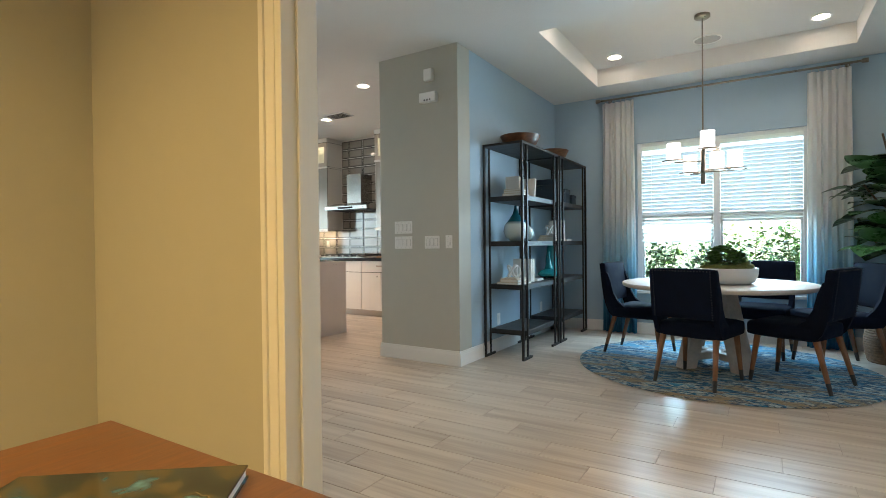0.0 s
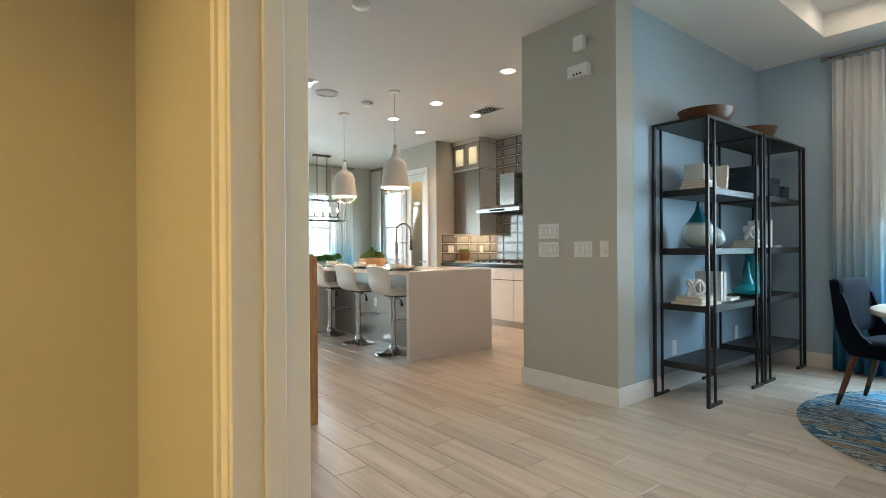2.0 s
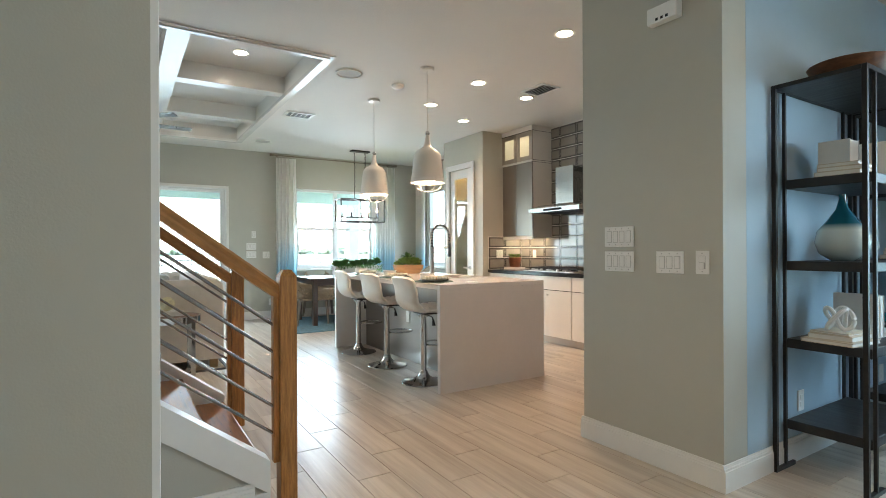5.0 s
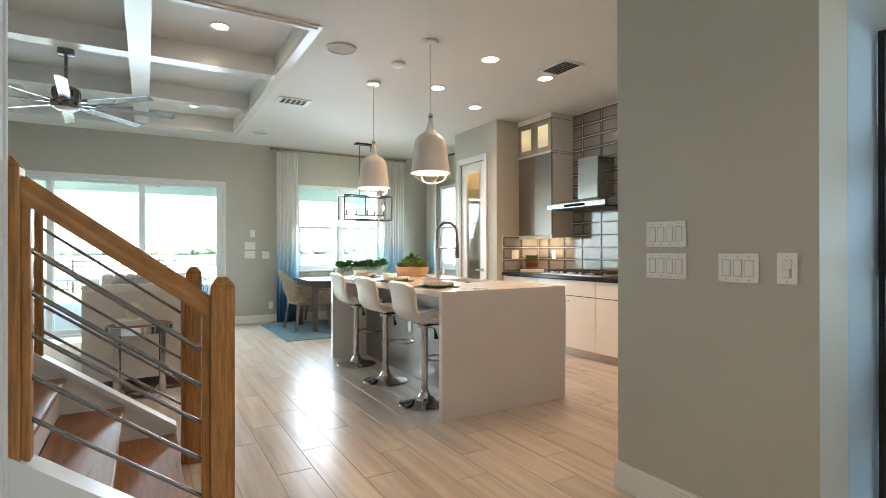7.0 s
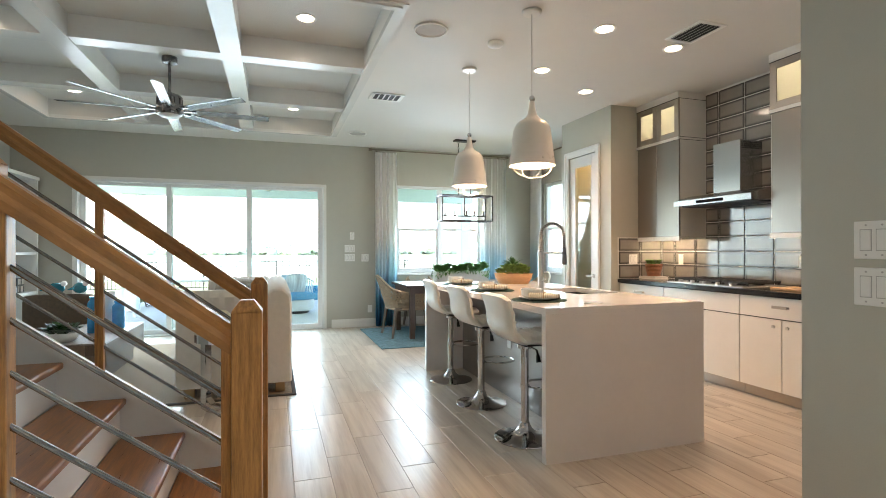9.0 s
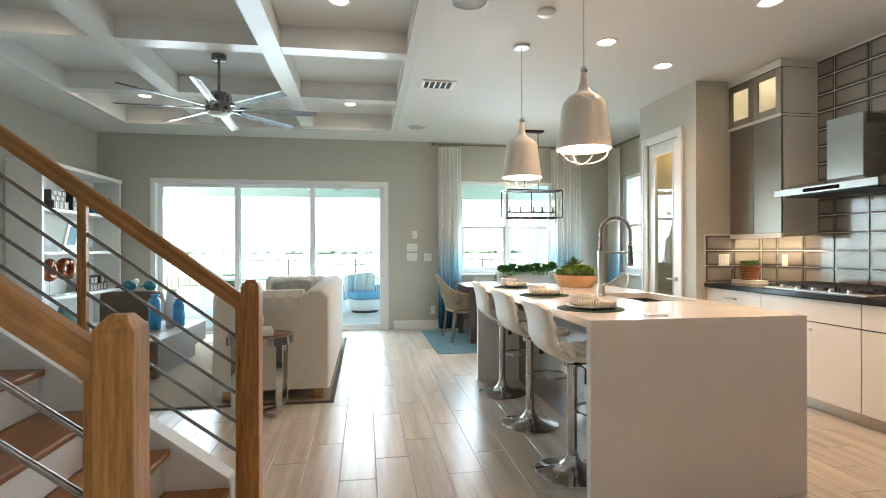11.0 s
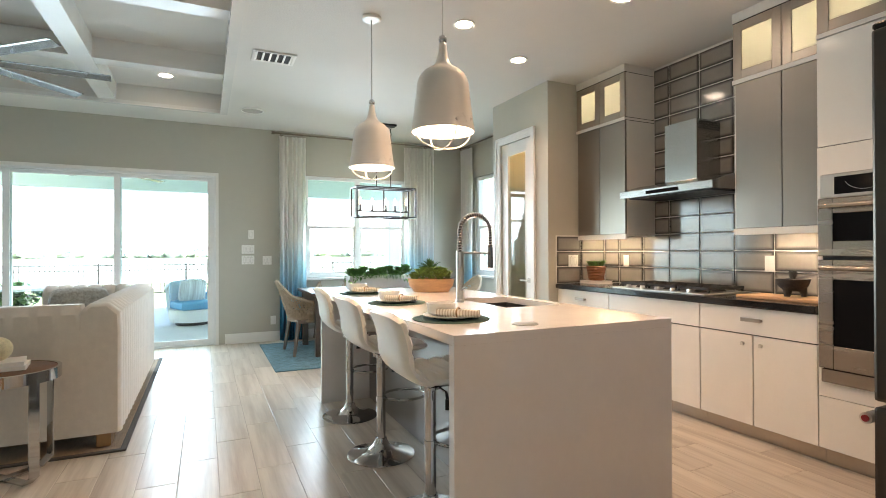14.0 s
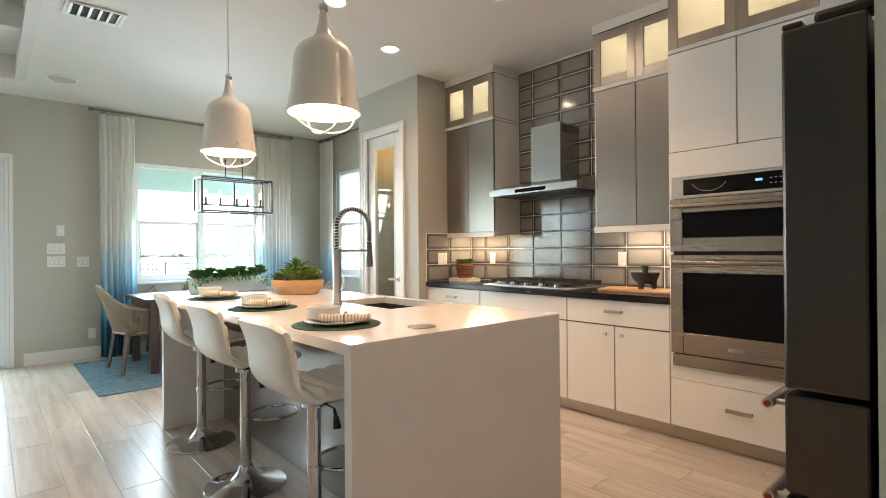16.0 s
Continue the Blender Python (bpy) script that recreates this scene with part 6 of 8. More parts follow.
solo("vase", lathe([(0.0, 0.0), (0.08, 0.0), (0.125, 0.025), (0.13, 0.05), (0.09, 0.085), (0.05, 0.10), (0.045, 0.13), (0.03, 0.16), (0.012, 0.25), (0.014, 0.30), (0.0, 0.28)], 40), teal_glass, "turquoise glass bottle vase", "vase", (XS, 6.20, S1), "shelf vases")
solo("vase", lathe([(0.0, 0.0), (0.06, 0.0), (0.075, 0.05), (0.07, 0.20), (0.05, 0.32), (0.045, 0.44), (0.05, 0.46), (0.0, 0.44)], 36), teal_glass, "tall turquoise glass vase", "vase", (XS - 0.08, 6.50, S1), "shelf vases")
book_stack(XS + 0.03, 5.22, S3, [(0.20, 0.26, 0.025), (0.19, 0.24, 0.022), (0.18, 0.23, 0.02)], 4)
standing_book(XS - 0.05, 5.30, S3 + 0.0685, 0.15, 0.12, 0.15)
standing_book(XS + 0.08, 5.40, S3, 0.14, 0.03, 0.20, -9)
book_stack(XS + 0.02, 5.18, S1, [(0.24, 0.28, 0.02), (0.20, 0.24, 0.028), (0.18, 0.22, 0.012)], -5)
standing_book(XS, 5.42, S1, 0.20, 0.05, 0.24)
standing_book(XS, 5.475, S1, 0.20, 0.045, 0.235)
book_stack(XS, 5.68, S1, [(0.20, 0.24, 0.022)], 6, material=ceramic)
book_stack(XS, 6.25, S2, [(0.22, 0.26, 0.025), (0.20, 0.24, 0.025), (0.18, 0.22, 0.02)], 3)
standing_book(XS, 6.46, S2, 0.19, 0.05, 0.25)
book_stack(XS, 6.66, S2, [(0.2, 0.2, 0.02)], 2, material=ceramic)


def knot(name, x, y, z, r, label):
    pts = [(r * 0.62 * (math.cos(2 * a) * (1 + 0.4 * math.cos(3 * a))), r * 0.62 * (math.sin(2 * a) * (1 + 0.4 * math.cos(3 * a))), r + r * 0.72 * math.sin(3 * a)) for a in (2 * math.pi * k / 90 for k in range(90))]
    bm = sweep(pts, r * 0.15, 8, True)
    zmin = min(v.co.z for v in bm.verts)
    for v in bm.verts:
        v.co.z -= zmin
    solo(name, bm, ceramic, label, "ornament", pose(x, y, z, 0, 0, 30))


knot("knot_ornament", XS + 0.02, 5.16, S1 + 0.061, 0.075, "white knotted ceramic ornament on books")
knot("knot_ornament", XS + 0.02, 6.22, S2 + 0.071, 0.07, "white knotted ceramic ornament on books")
box_blue = mat("slate_blue_box", (0.025, 0.045, 0.065), 0.6, var=0.15)
for x, y, w, d, h in ((XS, 6.22, 0.24, 0.30, 0.26), (XS + 0.02, 6.52, 0.20, 0.20, 0.18), (XS + 0.06, 6.72, 0.16, 0.14, 0.12)):
    t = thing("storage_box", (x, y, S3), "dark slate blue lidded storage box", "box", "nesting boxes")
    part("body", B((-w / 2, w / 2, -d / 2, d / 2, 0, h * 0.75), bevel=0.003), box_blue, t)
    part("lid", B((-w / 2 - 0.004, w / 2 + 0.004, -d / 2 - 0.004, d / 2 + 0.004, h * 0.75, h), bevel=0.003), box_blue, t)
t = thing("potted_grass", (XS - 0.02, 5.56, S3), "small spiky green plant in a dark basket", "plant")
part("pot", lathe([(0.0, 0.0), (0.055, 0.0), (0.07, 0.11), (0.06, 0.11), (0.0, 0.10)], 20), mat("dark_basket", (0.06, 0.035, 0.02), 0.8, var=0.5, scale=60, bump=0.5, bscale=80), t)
rnd = random.Random(11)
bm = bmesh.new()
for k in range(70):
    a, el = rnd.uniform(0, 6.28), rnd.uniform(0.35, 1.45)
    blade(bm, (rnd.uniform(-0.03, 0.03), rnd.uniform(-0.03, 0.03), 0.10), (math.cos(a) * math.cos(el), math.sin(a) * math.cos(el), math.sin(el)), rnd.uniform(0.14, 0.24), 0.012, 0.45, 5)
part("leaves", bm, leaf_mid, t)

# fig tree in a basket
wicker = mat("brown_wicker", (0.20, 0.11, 0.055), 0.75, var=0.35, scale=30, bump=0.2, bscale=60)
fg = thing("fig_tree", (0.80, 6.55, 0), "potted fiddle-leaf fig in a woven basket", "plant")
bm = bmesh.new()
for j in range(16):
    z = 0.012 + j * 0.022
    r0 = 0.17 + 0.03 * math.sin(j / 15 * math.pi)
    sweep([((r0 + 0.006 * ((k + j) % 2)) * Vector((math.cos(2 * math.pi * k / 40), math.sin(2 * math.pi * k / 40), 0)) + Vector((0, 0, z))) for k in range(40)], 0.012, 6, True, bm)
part("basket", bm, wicker, fg, "woven basket")
part("soil", lathe([(0.0, 0.31), (0.165, 0.31), (0.16, 0.02), (0.0, 0.02)], 24), moss, fg)
rnd = random.Random(3)
bark = mat("bark", (0.13, 0.09, 0.06), 0.85, var=0.3, scale=30, bump=0.3, bscale=60)
bm = sweep([(0, 0, 0.3), (0.01, 0.01, 0.7), (-0.02, 0.0, 1.1), (0.0, -0.03, 1.5), (0.02, -0.02, 1.95)], 0.02, 8)
for k in range(8):
    a = k * 2.4
    z = 0.8 + 0.14 * k
    sweep([(0, 0, z), (0.12 * math.cos(a), 0.12 * math.sin(a), z + 0.12), (0.22 * math.cos(a), 0.22 * math.sin(a), z + 0.27)], 0.009, 6, bm=bm)
part("trunk", bm, bark, fg)
bm = bmesh.new()
for k in range(90):
    a = rnd.uniform(0, 6.28)
    z = rnd.uniform(0.95, 1.85)
    r = rnd.uniform(0.02, 0.30)
    el = rnd.uniform(-0.3, 0.8)
    blade(bm, (r * math.cos(a), r * math.sin(a), z), (math.cos(a) * math.cos(el), math.sin(a) * math.cos(el), math.sin(el)), rnd.uniform(0.20, 0.30), rnd.uniform(0.22, 0.32), 0.25, 6, 0.10)
part("crown", bm, leaf_glossy, fg, "large glossy dark green leaves")


# ---- living room ----
fan_metal = mat("dark_nickel", (0.20, 0.195, 0.19), 0.28, 1.0, var=0.03, scale=20, bump=0)
fan = thing("ceiling_fan", (-7.74, 1.745, 3.16), "large eight-blade brushed nickel ceiling fan", "ceiling fan")
part("canopy", lathe([(0.0, 0.0), (0.07, 0.0), (0.07, -0.06), (0.06, -0.065), (0.0, -0.065)], 28), fan_metal, fan)
part("downrod", R(((0, 0, -0.06), (0, 0, -0.36), 0.014)), fan_metal, fan)
part("motor", lathe([(0.0, -0.35), (0.03, -0.35), (0.045, -0.37), (0.10, -0.375), (0.115, -0.39), (0.115, -0.50), (0.125, -0.51), (0.125, -0.555), (0.11, -0.57), (0.0, -0.57)], 36), fan_metal, fan)
for k in range(12):
    a = 2 * math.pi * k / 12
    bm = B((0.1145, 0.118, -0.006, 0.006, -0.47, -0.41))
    bmesh.ops.rotate(bm, verts=bm.verts, cent=(0, 0, 0), matrix=Matrix.Rotation(a, 3, "Z"))
    part("vent_slot", bm, black_metal, fan)
part("light_lens", lathe([(0.0, -0.60), (0.08, -0.59), (0.10, -0.571)], 28), mat("frosted_lens", (0.8, 0.8, 0.78), 0.4, bump=0), fan, "white frosted lens")
blade_metal = mat("brushed_nickel_blade", (0.17, 0.17, 0.17), 0.25, 1.0, var=0.04, scale=20, stretch=(0.1, 2, 2), bump=0)
for k in range(8):
    a = 2 * math.pi * (k + 0.09) / 8
    bm = prism([(-0.046, 0.011), (-0.018, 0.014), (0.046, -0.008), (0.046, -0.013), (-0.018, 0.009), (-0.046, 0.006)], "x", 0.20, 0.93)
    bm_box(bm, 0.11, 0.24, -0.02, 0.02, -0.004, 0.004)
    bmesh.ops.translate(bm, verts=bm.verts, vec=(0, 0, -0.525))
    bmesh.ops.rotate(bm, verts=bm.verts, cent=(0, 0, 0), matrix=Matrix.Rotation(a, 3, "Z"))
    part("blade", bm, blade_metal, fan, "brushed nickel blade")

rug_brown = mat("taupe_woven_rug", (0.33, 0.235, 0.15), 0.95, var=0.3, scale=30, stretch=(1, 6, 1), bump=0.4, bscale=120)
solo("area_rug", B((-9.75, -6.76, 0.25, 2.87, 0.0005, 0.012), bevel=0.004), rug_brown, "taupe braided area rug with a dark border", "rug")
solo("area_rug_border", B((-9.78, -6.725, 2.87, 2.905, 0.0005, 0.013), (-6.76, -6.725, 0.25, 2.87, 0.0005, 0.013), bevel=0.003), mat("dark_rug_binding", (0.07, 0.06, 0.05), 0.9, var=0.2, bump=0.2, bscale=200), "dark woven rug binding", "rug")

RG = 0.013
sofa = thing("sectional_sofa", (-6.80, 2.85, RG), "oatmeal linen sectional sofa with channel-tufted back", "sofa")


def channel_back(length, height, thick, n, fat=1.0):
    """Upholstered back with vertical channels along x; outer face at y=0, thick towards -y."""
    bm = bmesh.new()
    nx = n * 8
    prof = [(0.0, 0.0), (0.0, 0.25), (0.0, 0.55), (0.0, 0.80), (-0.02, 0.93), (-0.3, 1.0), (-0.7, 1.0), (-0.97, 0.93), (-1.0, 0.8), (-1.0, 0.3), (-1.0, 0.0)]
    rings = []
    for i in range(nx + 1):
        x = length * i / nx
        s = abs(math.sin(math.pi * n * i / nx)) ** 0.5
        ring = []
        for py, pz in prof:
            off = 0.02 * s
            y = py * thick + (off * fat if py > -0.5 else -off) * (0.5 if pz > 0.95 else 1)
            z = pz * height + (off * fat if pz > 0.9 else 0)
            ring.append(bm.verts.new((x, y, z)))
        rings.append(ring)
    m = len(prof)
    for a, b in zip(rings, rings[1:]):
        for k in range(m - 1):
            bm.faces.new((a[k], a[k + 1], b[k + 1], b[k])).smooth = True
    bm.faces.new(rings[0])
    bm.faces.new(rings[-1][::-1])
    bmesh.ops.recalc_face_normals(bm, faces=bm.faces)
    return bm


# long back beside the walkway, near return, far return
bm = channel_back(2.40, 0.80, 0.20, 20)
for v in bm.verts:
    v.co = Vector((-2.40 + v.co.x, v.co.y, v.co.z + 0.09))
part("back", bm, linen, sofa, "channel-tufted linen back")
bm = channel_back(0.70, 0.81, 0.20, 6, 0.05)
for v in bm.verts:
    x, y, z = v.co
    v.co = Vector((min(0.0, y), -0.2 - x, z + 0.09))
part("return_back", bm, linen, sofa)
bm = channel_back(0.70, 0.80, 0.20, 6)
for v in bm.verts:
    x, y, z = v.co
    v.co = Vector((-2.40 - y, -0.2 - x, z + 0.09))
part("far_back", bm, linen, sofa)
part("seat_base", B((-2.19, -0.21, -0.90, -0.21, 0.09, 0.30), bevel=0.02, seg=2), linen, sofa)
for a, b in ((-2.17, -1.55), (-1.53, -0.92), (-0.90, -0.23)):
    part("seat_cushion", pad(a, b, -0.92, -0.22, 0.30, 0.48, 0.02), linen, sofa)
brass = mat("bronze_foot", (0.35, 0.22, 0.11), 0.35, 0.9, bump=0)
for x, y in ((-0.10, -0.08), (-2.3, -0.08), (-0.10, -0.80), (-2.3, -0.80), (-1.2, -0.08)):
    part("foot", B((x - 0.07, x + 0.07, y - 0.04, y + 0.04, 0, 0.0895), bevel=0.004), brass, sofa, "bronze block foot")
bm = pad(-0.22, 0.22, -0.07, 0.07, 0.0, 0.42, 0.05)
solo("throw_pillow", bm, mat("patterned_pillow", (0.40, 0.38, 0.33), 0.9, var=0.35, scale=40, bump=0.1, bscale=200), "grey patterned throw pillow on the sofa", "pillow", pose(-8.90, 2.25, RG + 0.47, -15, 0, -70))

wal = mat("walnut_top", (0.15, 0.07, 0.035), 0.35, var=0.3, scale=8, stretch=(8, 1, 1))
sidet = thing("side_table", (-6.53, 2.37, 0), "round side table with walnut top and chrome band legs", "table")
part("tabletop", lathe([(0.0, 0.575), (0.225, 0.575), (0.225, 0.60), (0.22, 0.603), (0.0, 0.603)], 48), wal, sidet, "dark walnut top")
part("rim", lathe([(0.2255, 0.545), (0.245, 0.545), (0.245, 0.605), (0.2255, 0.605), (0.2255, 0.545)], 48), chrome, sidet, "polished chrome rim")
for k in range(4):
    a = math.pi / 4 + math.pi / 2 * k
    bm = B((0.222, 0.23, -0.025, 0.025, 0.045, 0.545))
    prism([(0.23, 0.045), (0.222, 0.05), (0.17, 0.008), (0.0, 0.008), (0.0, 0.0), (0.175, 0.0)], "y", -0.025, 0.025, bm)
    bmesh.ops.rotate(bm, verts=bm.verts, cent=(0, 0, 0), matrix=Matrix.Rotation(a, 3, "Z"))
    bmesh.ops.translate(bm, verts=bm.verts, vec=(0, 0, 0.002 + 0.0085 * (k % 2)))
    part("leg", bm, chrome, sidet, "flat chrome leg")
book_stack(-6.54, 2.33, 0.6055, [(0.20, 0.26, 0.022), (0.19, 0.24, 0.022)], 8, material=ceramic)
sph = solo("decor_sphere", lathe([(0.065 * math.sin(math.pi * k / 20), 0.065 - 0.065 * math.cos(math.pi * k / 20)) for k in range(21)], 32), mat("pale_yellow_sphere", (0.62, 0.58, 0.38), 0.5, var=0.25, scale=25, bump=0.2, bscale=40), "pale yellow carved decor sphere", "ornament", (-6.54, 2.33, 0.650))

block = mat("dark_reclaimed_wood", (0.12, 0.075, 0.045), 0.6, var=0.4, scale=5, stretch=(1, 5, 5), bump=0.15, bscale=40)
ct = thing("coffee_table", (-8.28, 0.90, RG), "stacked block coffee table in reclaimed grey-brown wood", "table")
part("upper_block", B((-0.72, 0.72, -0.35, 0.35, 0.165, 0.378), bevel=0.004), block, ct)
part("lower_block", B((-0.56, 0.56, -0.29, 0.28, 0.0, 0.1645), bevel=0.004), block, ct)
top_grain = mat("reclaimed_wood_plank", (0.23, 0.185, 0.15), 0.42, var=0.3, scale=5, stretch=(1, 6, 6), rnd=0.35, bump=0.06, bscale=60)
side_grain = mat("reclaimed_wood_end", (0.16, 0.10, 0.062), 0.55, var=0.35, scale=7, stretch=(4, 4, 1), rnd=0.4, bump=0.1, bscale=60)
for k in range(7):
    part("plank", B((-0.725, 0.725, -0.353 + 0.101 * k, -0.255 + 0.101 * k, 0.3785, 0.392), bevel=0.002), top_grain, ct)
rnd = random.Random(3)
for z0, z1, xe, ya, yb in ((0.17, 0.376, 0.7205, -0.348, 0.348), (0.004, 0.162, 0.5605, -0.288, 0.278)):
    y = ya
    while y < yb - 0.02:
        w = min(rnd.uniform(0.06, 0.13), yb - y)
        cut = rnd.uniform(z0 + 0.05, z1 - 0.04)
        part("end_block", B((xe, xe + 0.008, y, y + w - 0.002, z0, cut), bevel=0.0015), side_grain, ct)
        part("end_block", B((xe, xe + 0.008, y, y + w - 0.002, cut + 0.002, z1), bevel=0.0015), side_grain, ct)
        y += w
CTZ = RG + 0.3925
blue_glass = mat("cobalt_glass", (0.03, 0.27, 0.56), 0.12, var=0.3, scale=7, bump=0.05, bscale=30, coat=0.4)
for x, y, h in ((-8.28, 0.95, 0.375), (-8.52, 1.11, 0.30)):
    b = thing("glass_bottle", (x, y, CTZ), "cobalt blue glass bottle vase", "vase", "blue bottles")
    part("bottle", lathe([(0.0, 0.0), (0.052, 0.0), (0.060, 0.01), (0.060, h * 0.80), (0.052, h * 0.86), (0.036, h * 0.90), (0.034, h * 0.93), (0.040, h * 0.95), (0.040, h), (0.030, h), (0.0, h * 0.9)], 28), blue_glass, b)
    part("lip", lathe([(0.0405, h * 0.95), (0.044, h * 0.955), (0.044, h * 0.985), (0.0405, h * 0.99)], 24), blue_glass, b)
t = thing("planted_dish", pose(-7.82, 0.80, CTZ, 0, 0, 50), "white oval dish with broad green succulents", "planter")
part("dish", lathe([(0.0, 0.0), (0.13, 0.0), (0.175, 0.025), (0.195, 0.085), (0.187, 0.085), (0.165, 0.05), (0.0, 0.045)], 36, sy=0.75), ceramic, t, "white oval dish")
rnd = random.Random(8)
bm = bmesh.new()
for k in range(15):
    a, r = rnd.uniform(0, 6.28), rnd.uniform(0, 0.14)
    rosette(bm, (r * math.cos(a), r * math.sin(a) * 0.7, 0.075), rnd.uniform(0.12, 0.20), rnd, 3, 6, 0.5, 0.5)
part("succulents", bm, leaf_glossy, t, "broad glossy green leaves")
solo("white_vase", lathe([(0.0, 0.0), (0.065, 0.0), (0.075, 0.05), (0.062, 0.30), (0.056, 0.40), (0.048, 0.40), (0.0, 0.36)], 28), ceramic, "tall white ceramic vase on the coffee table", "vase", (-8.66, 0.99, CTZ))
tweed = mat("brown_tweed", (0.115, 0.082, 0.055), 0.95, var=0.25, scale=30, bump=0.2, bscale=200)
es = thing("accent_chair", (-9.45, 0.33, RG), "boxy brown upholstered chair by the bookcase", "chair")
part("back", pad(0.10, 0.27, -0.36, 0.34, 0.10, 0.725, 0.01, 6), tweed, es)
part("seat", pad(-0.40, 0.095, -0.25, 0.23, 0.10, 0.43, 0.015, 6), tweed, es)
for y in (-0.36, 0.235):
    part("arm", pad(-0.40, 0.095, y, y + 0.105, 0.10, 0.60, 0.008, 6), tweed, es)
for x, y in ((-0.34, -0.28), (0.20, -0.28), (-0.34, 0.26), (0.20, 0.26)):
    part("leg", R(((x, y, 0.0), (x, y, 0.12), 0.014, 0.02)), walnut, es)

# built-in bookcase against the south wall
bk = thing("bookcase", (-9.48, -0.655, 0), "white built-in bookcase half filled with teal decor", "bookcase")
x0, x1, D = -0.90, 0.905, 0.355
part("side", B((x0, x0 + 0.04, 0, D, 0, 2.20), bevel=0.002), trim_white, bk)
part("side", B((x1 - 0.04, x1, 0, D, 0, 2.20), bevel=0.002), trim_white, bk)
part("top", B((x0 - 0.01, x1 + 0.01, 0, D + 0.012, 2.2005, 2.245), bevel=0.003), trim_white, bk)
part("back_panel", B((x0 + 0.041, x1 - 0.041, 0, 0.012, 0.05, 2.199)), trim_white, bk)
SHZ = (0.20, 0.68, 1.20, 1.69)
for z in SHZ:
    part("shelf", B((x0 + 0.041, x1 - 0.041, 0.013, D - 0.005, z, z + 0.035), bevel=0.002), trim_white, bk)
part("plinth", B((x0 + 0.041, x1 - 0.041, 0.013, D - 0.02, 0, 0.08)), trim_white, bk)
lowc = thing("media_cabinet", (-8.05, -0.655, 0), "low white built-in cabinet beside the bookcase", "cabinet")
part("body", B((-0.52, 0.52, 0.0, 0.43, 0.08, 0.66), bevel=0.002), trim_white, lowc)
part("top", B((-0.525, 0.53, 0.0, 0.46, 0.6605, 0.70), bevel=0.003), trim_white, lowc)
part("plinth", B((-0.50, 0.50, 0.0, 0.40, 0.0, 0.0795)), trim_white, lowc)
for a, b in ((-0.515, -0.002), (0.002, 0.515)):
    part("cabinet_door", B((a, b, 0.4305, 0.447, 0.09, 0.655), bevel=0.002), trim_white, lowc)
by = -0.655 + 0.20
S1, S2, S3, S4 = (z + 0.0355 for z in reversed(SHZ))
jar_glaze = mat("turquoise_crackle_glaze", (0.02, 0.20, 0.26), 0.2, var=0.25, scale=9, stretch=(1, 1, 4), bump=0.05, coat=0.4)
for x in (-9.80, -10.15):
    j = thing("ginger_jar", (x, by, S1), "round turquoise glazed lidded jar", "vase", "turquoise jars")
    part("body", lathe([(0.0, 0.0), (0.09, 0.0), (0.13, 0.04), (0.155, 0.12), (0.15, 0.18), (0.12, 0.225), (0.07, 0.238)], 36), jar_glaze, j)
    part("lid", lathe([(0.0705, 0.2385), (0.045, 0.248), (0.012, 0.252), (0.012, 0.268), (0.0, 0.272)], 24), jar_glaze, j)
bone = mat("pale_bone_inlay", (0.42, 0.37, 0.31), 0.4, var=0.3, scale=12, rnd=0.4)
dark_inlay = mat("dark_horn_inlay", (0.035, 0.028, 0.024), 0.35, var=0.3, scale=12)


def decor_box(x, y, z, w, d, h, rows, label="bone and dark horn inlaid decor box"):
    t = thing("decor_box", (x, y, z), label, "box", "inlaid decor boxes")
    part("body", B((-w / 2, w / 2, -d / 2, d / 2, 0, h), bevel=0.002), dark_inlay, t)
    n = int(w / 0.03)
    for r in range(rows):
        za, zb = h * (r + 0.12) / rows, h * (r + 0.88) / rows
        for k in range(n):
            if (k + r) % 3 == 0:
                continue
            a = -w / 2 + w * (k + 0.1) / n
            part("inlay", B((a, a + w * 0.8 / n, d / 2 + 0.0004, d / 2 + 0.003, za, zb)), bone, t)
    return t


decor_box(-9.06, by, S1, 0.30, 0.18, 0.10, 1)
decor_box(-9.04, by - 0.01, S1 + 0.1005, 0.28, 0.16, 0.12, 2)
decor_box(-9.36, by + 0.02, S1, 0.20, 0.18, 0.24, 4, "tall bone and dark horn inlaid decor box")
t = thing("framed_print", pose(-9.27, by + 0.06, S2 + 0.001, -12, 0, 0), "white framed seascape print leaning on the shelf", "picture")
W, H2 = 0.165, 0.37
part("frame", B((-W, -W + 0.025, -0.01, 0.012, 0, H2), (W - 0.025, W, -0.01, 0.012, 0, H2), (-W + 0.025, W - 0.025, -0.01, 0.012, 0, 0.025), (-W + 0.025, W - 0.025, -0.01, 0.012, H2 - 0.025, H2)), ceramic, t)
part("mount", B((-W + 0.025, W - 0.025, -0.004, 0.0, 0.025, H2 - 0.025)), paper, t)
part("print", B((-0.085, 0.085, 0.0005, 0.002, 0.08, 0.30)), mat("seascape_print", (0.10, 0.25, 0.31), 0.5, var=0.5, scale=5, stretch=(1, 1, 5), bump=0), t)
solo("glass_bowl", lathe([(0.0, 0.0), (0.09, 0.0), (0.135, 0.04), (0.125, 0.10), (0.10, 0.15), (0.095, 0.15), (0.118, 0.10), (0.126, 0.045), (0.0, 0.012)], 32), clear_glass, "clear glass bowl vase on the shelf", "bowl", (-9.69, by, S2))
copper = mat("copper_glaze", (0.24, 0.075, 0.03), 0.12, 0.5, var=0.35, scale=10, bump=0.15, bscale=18)
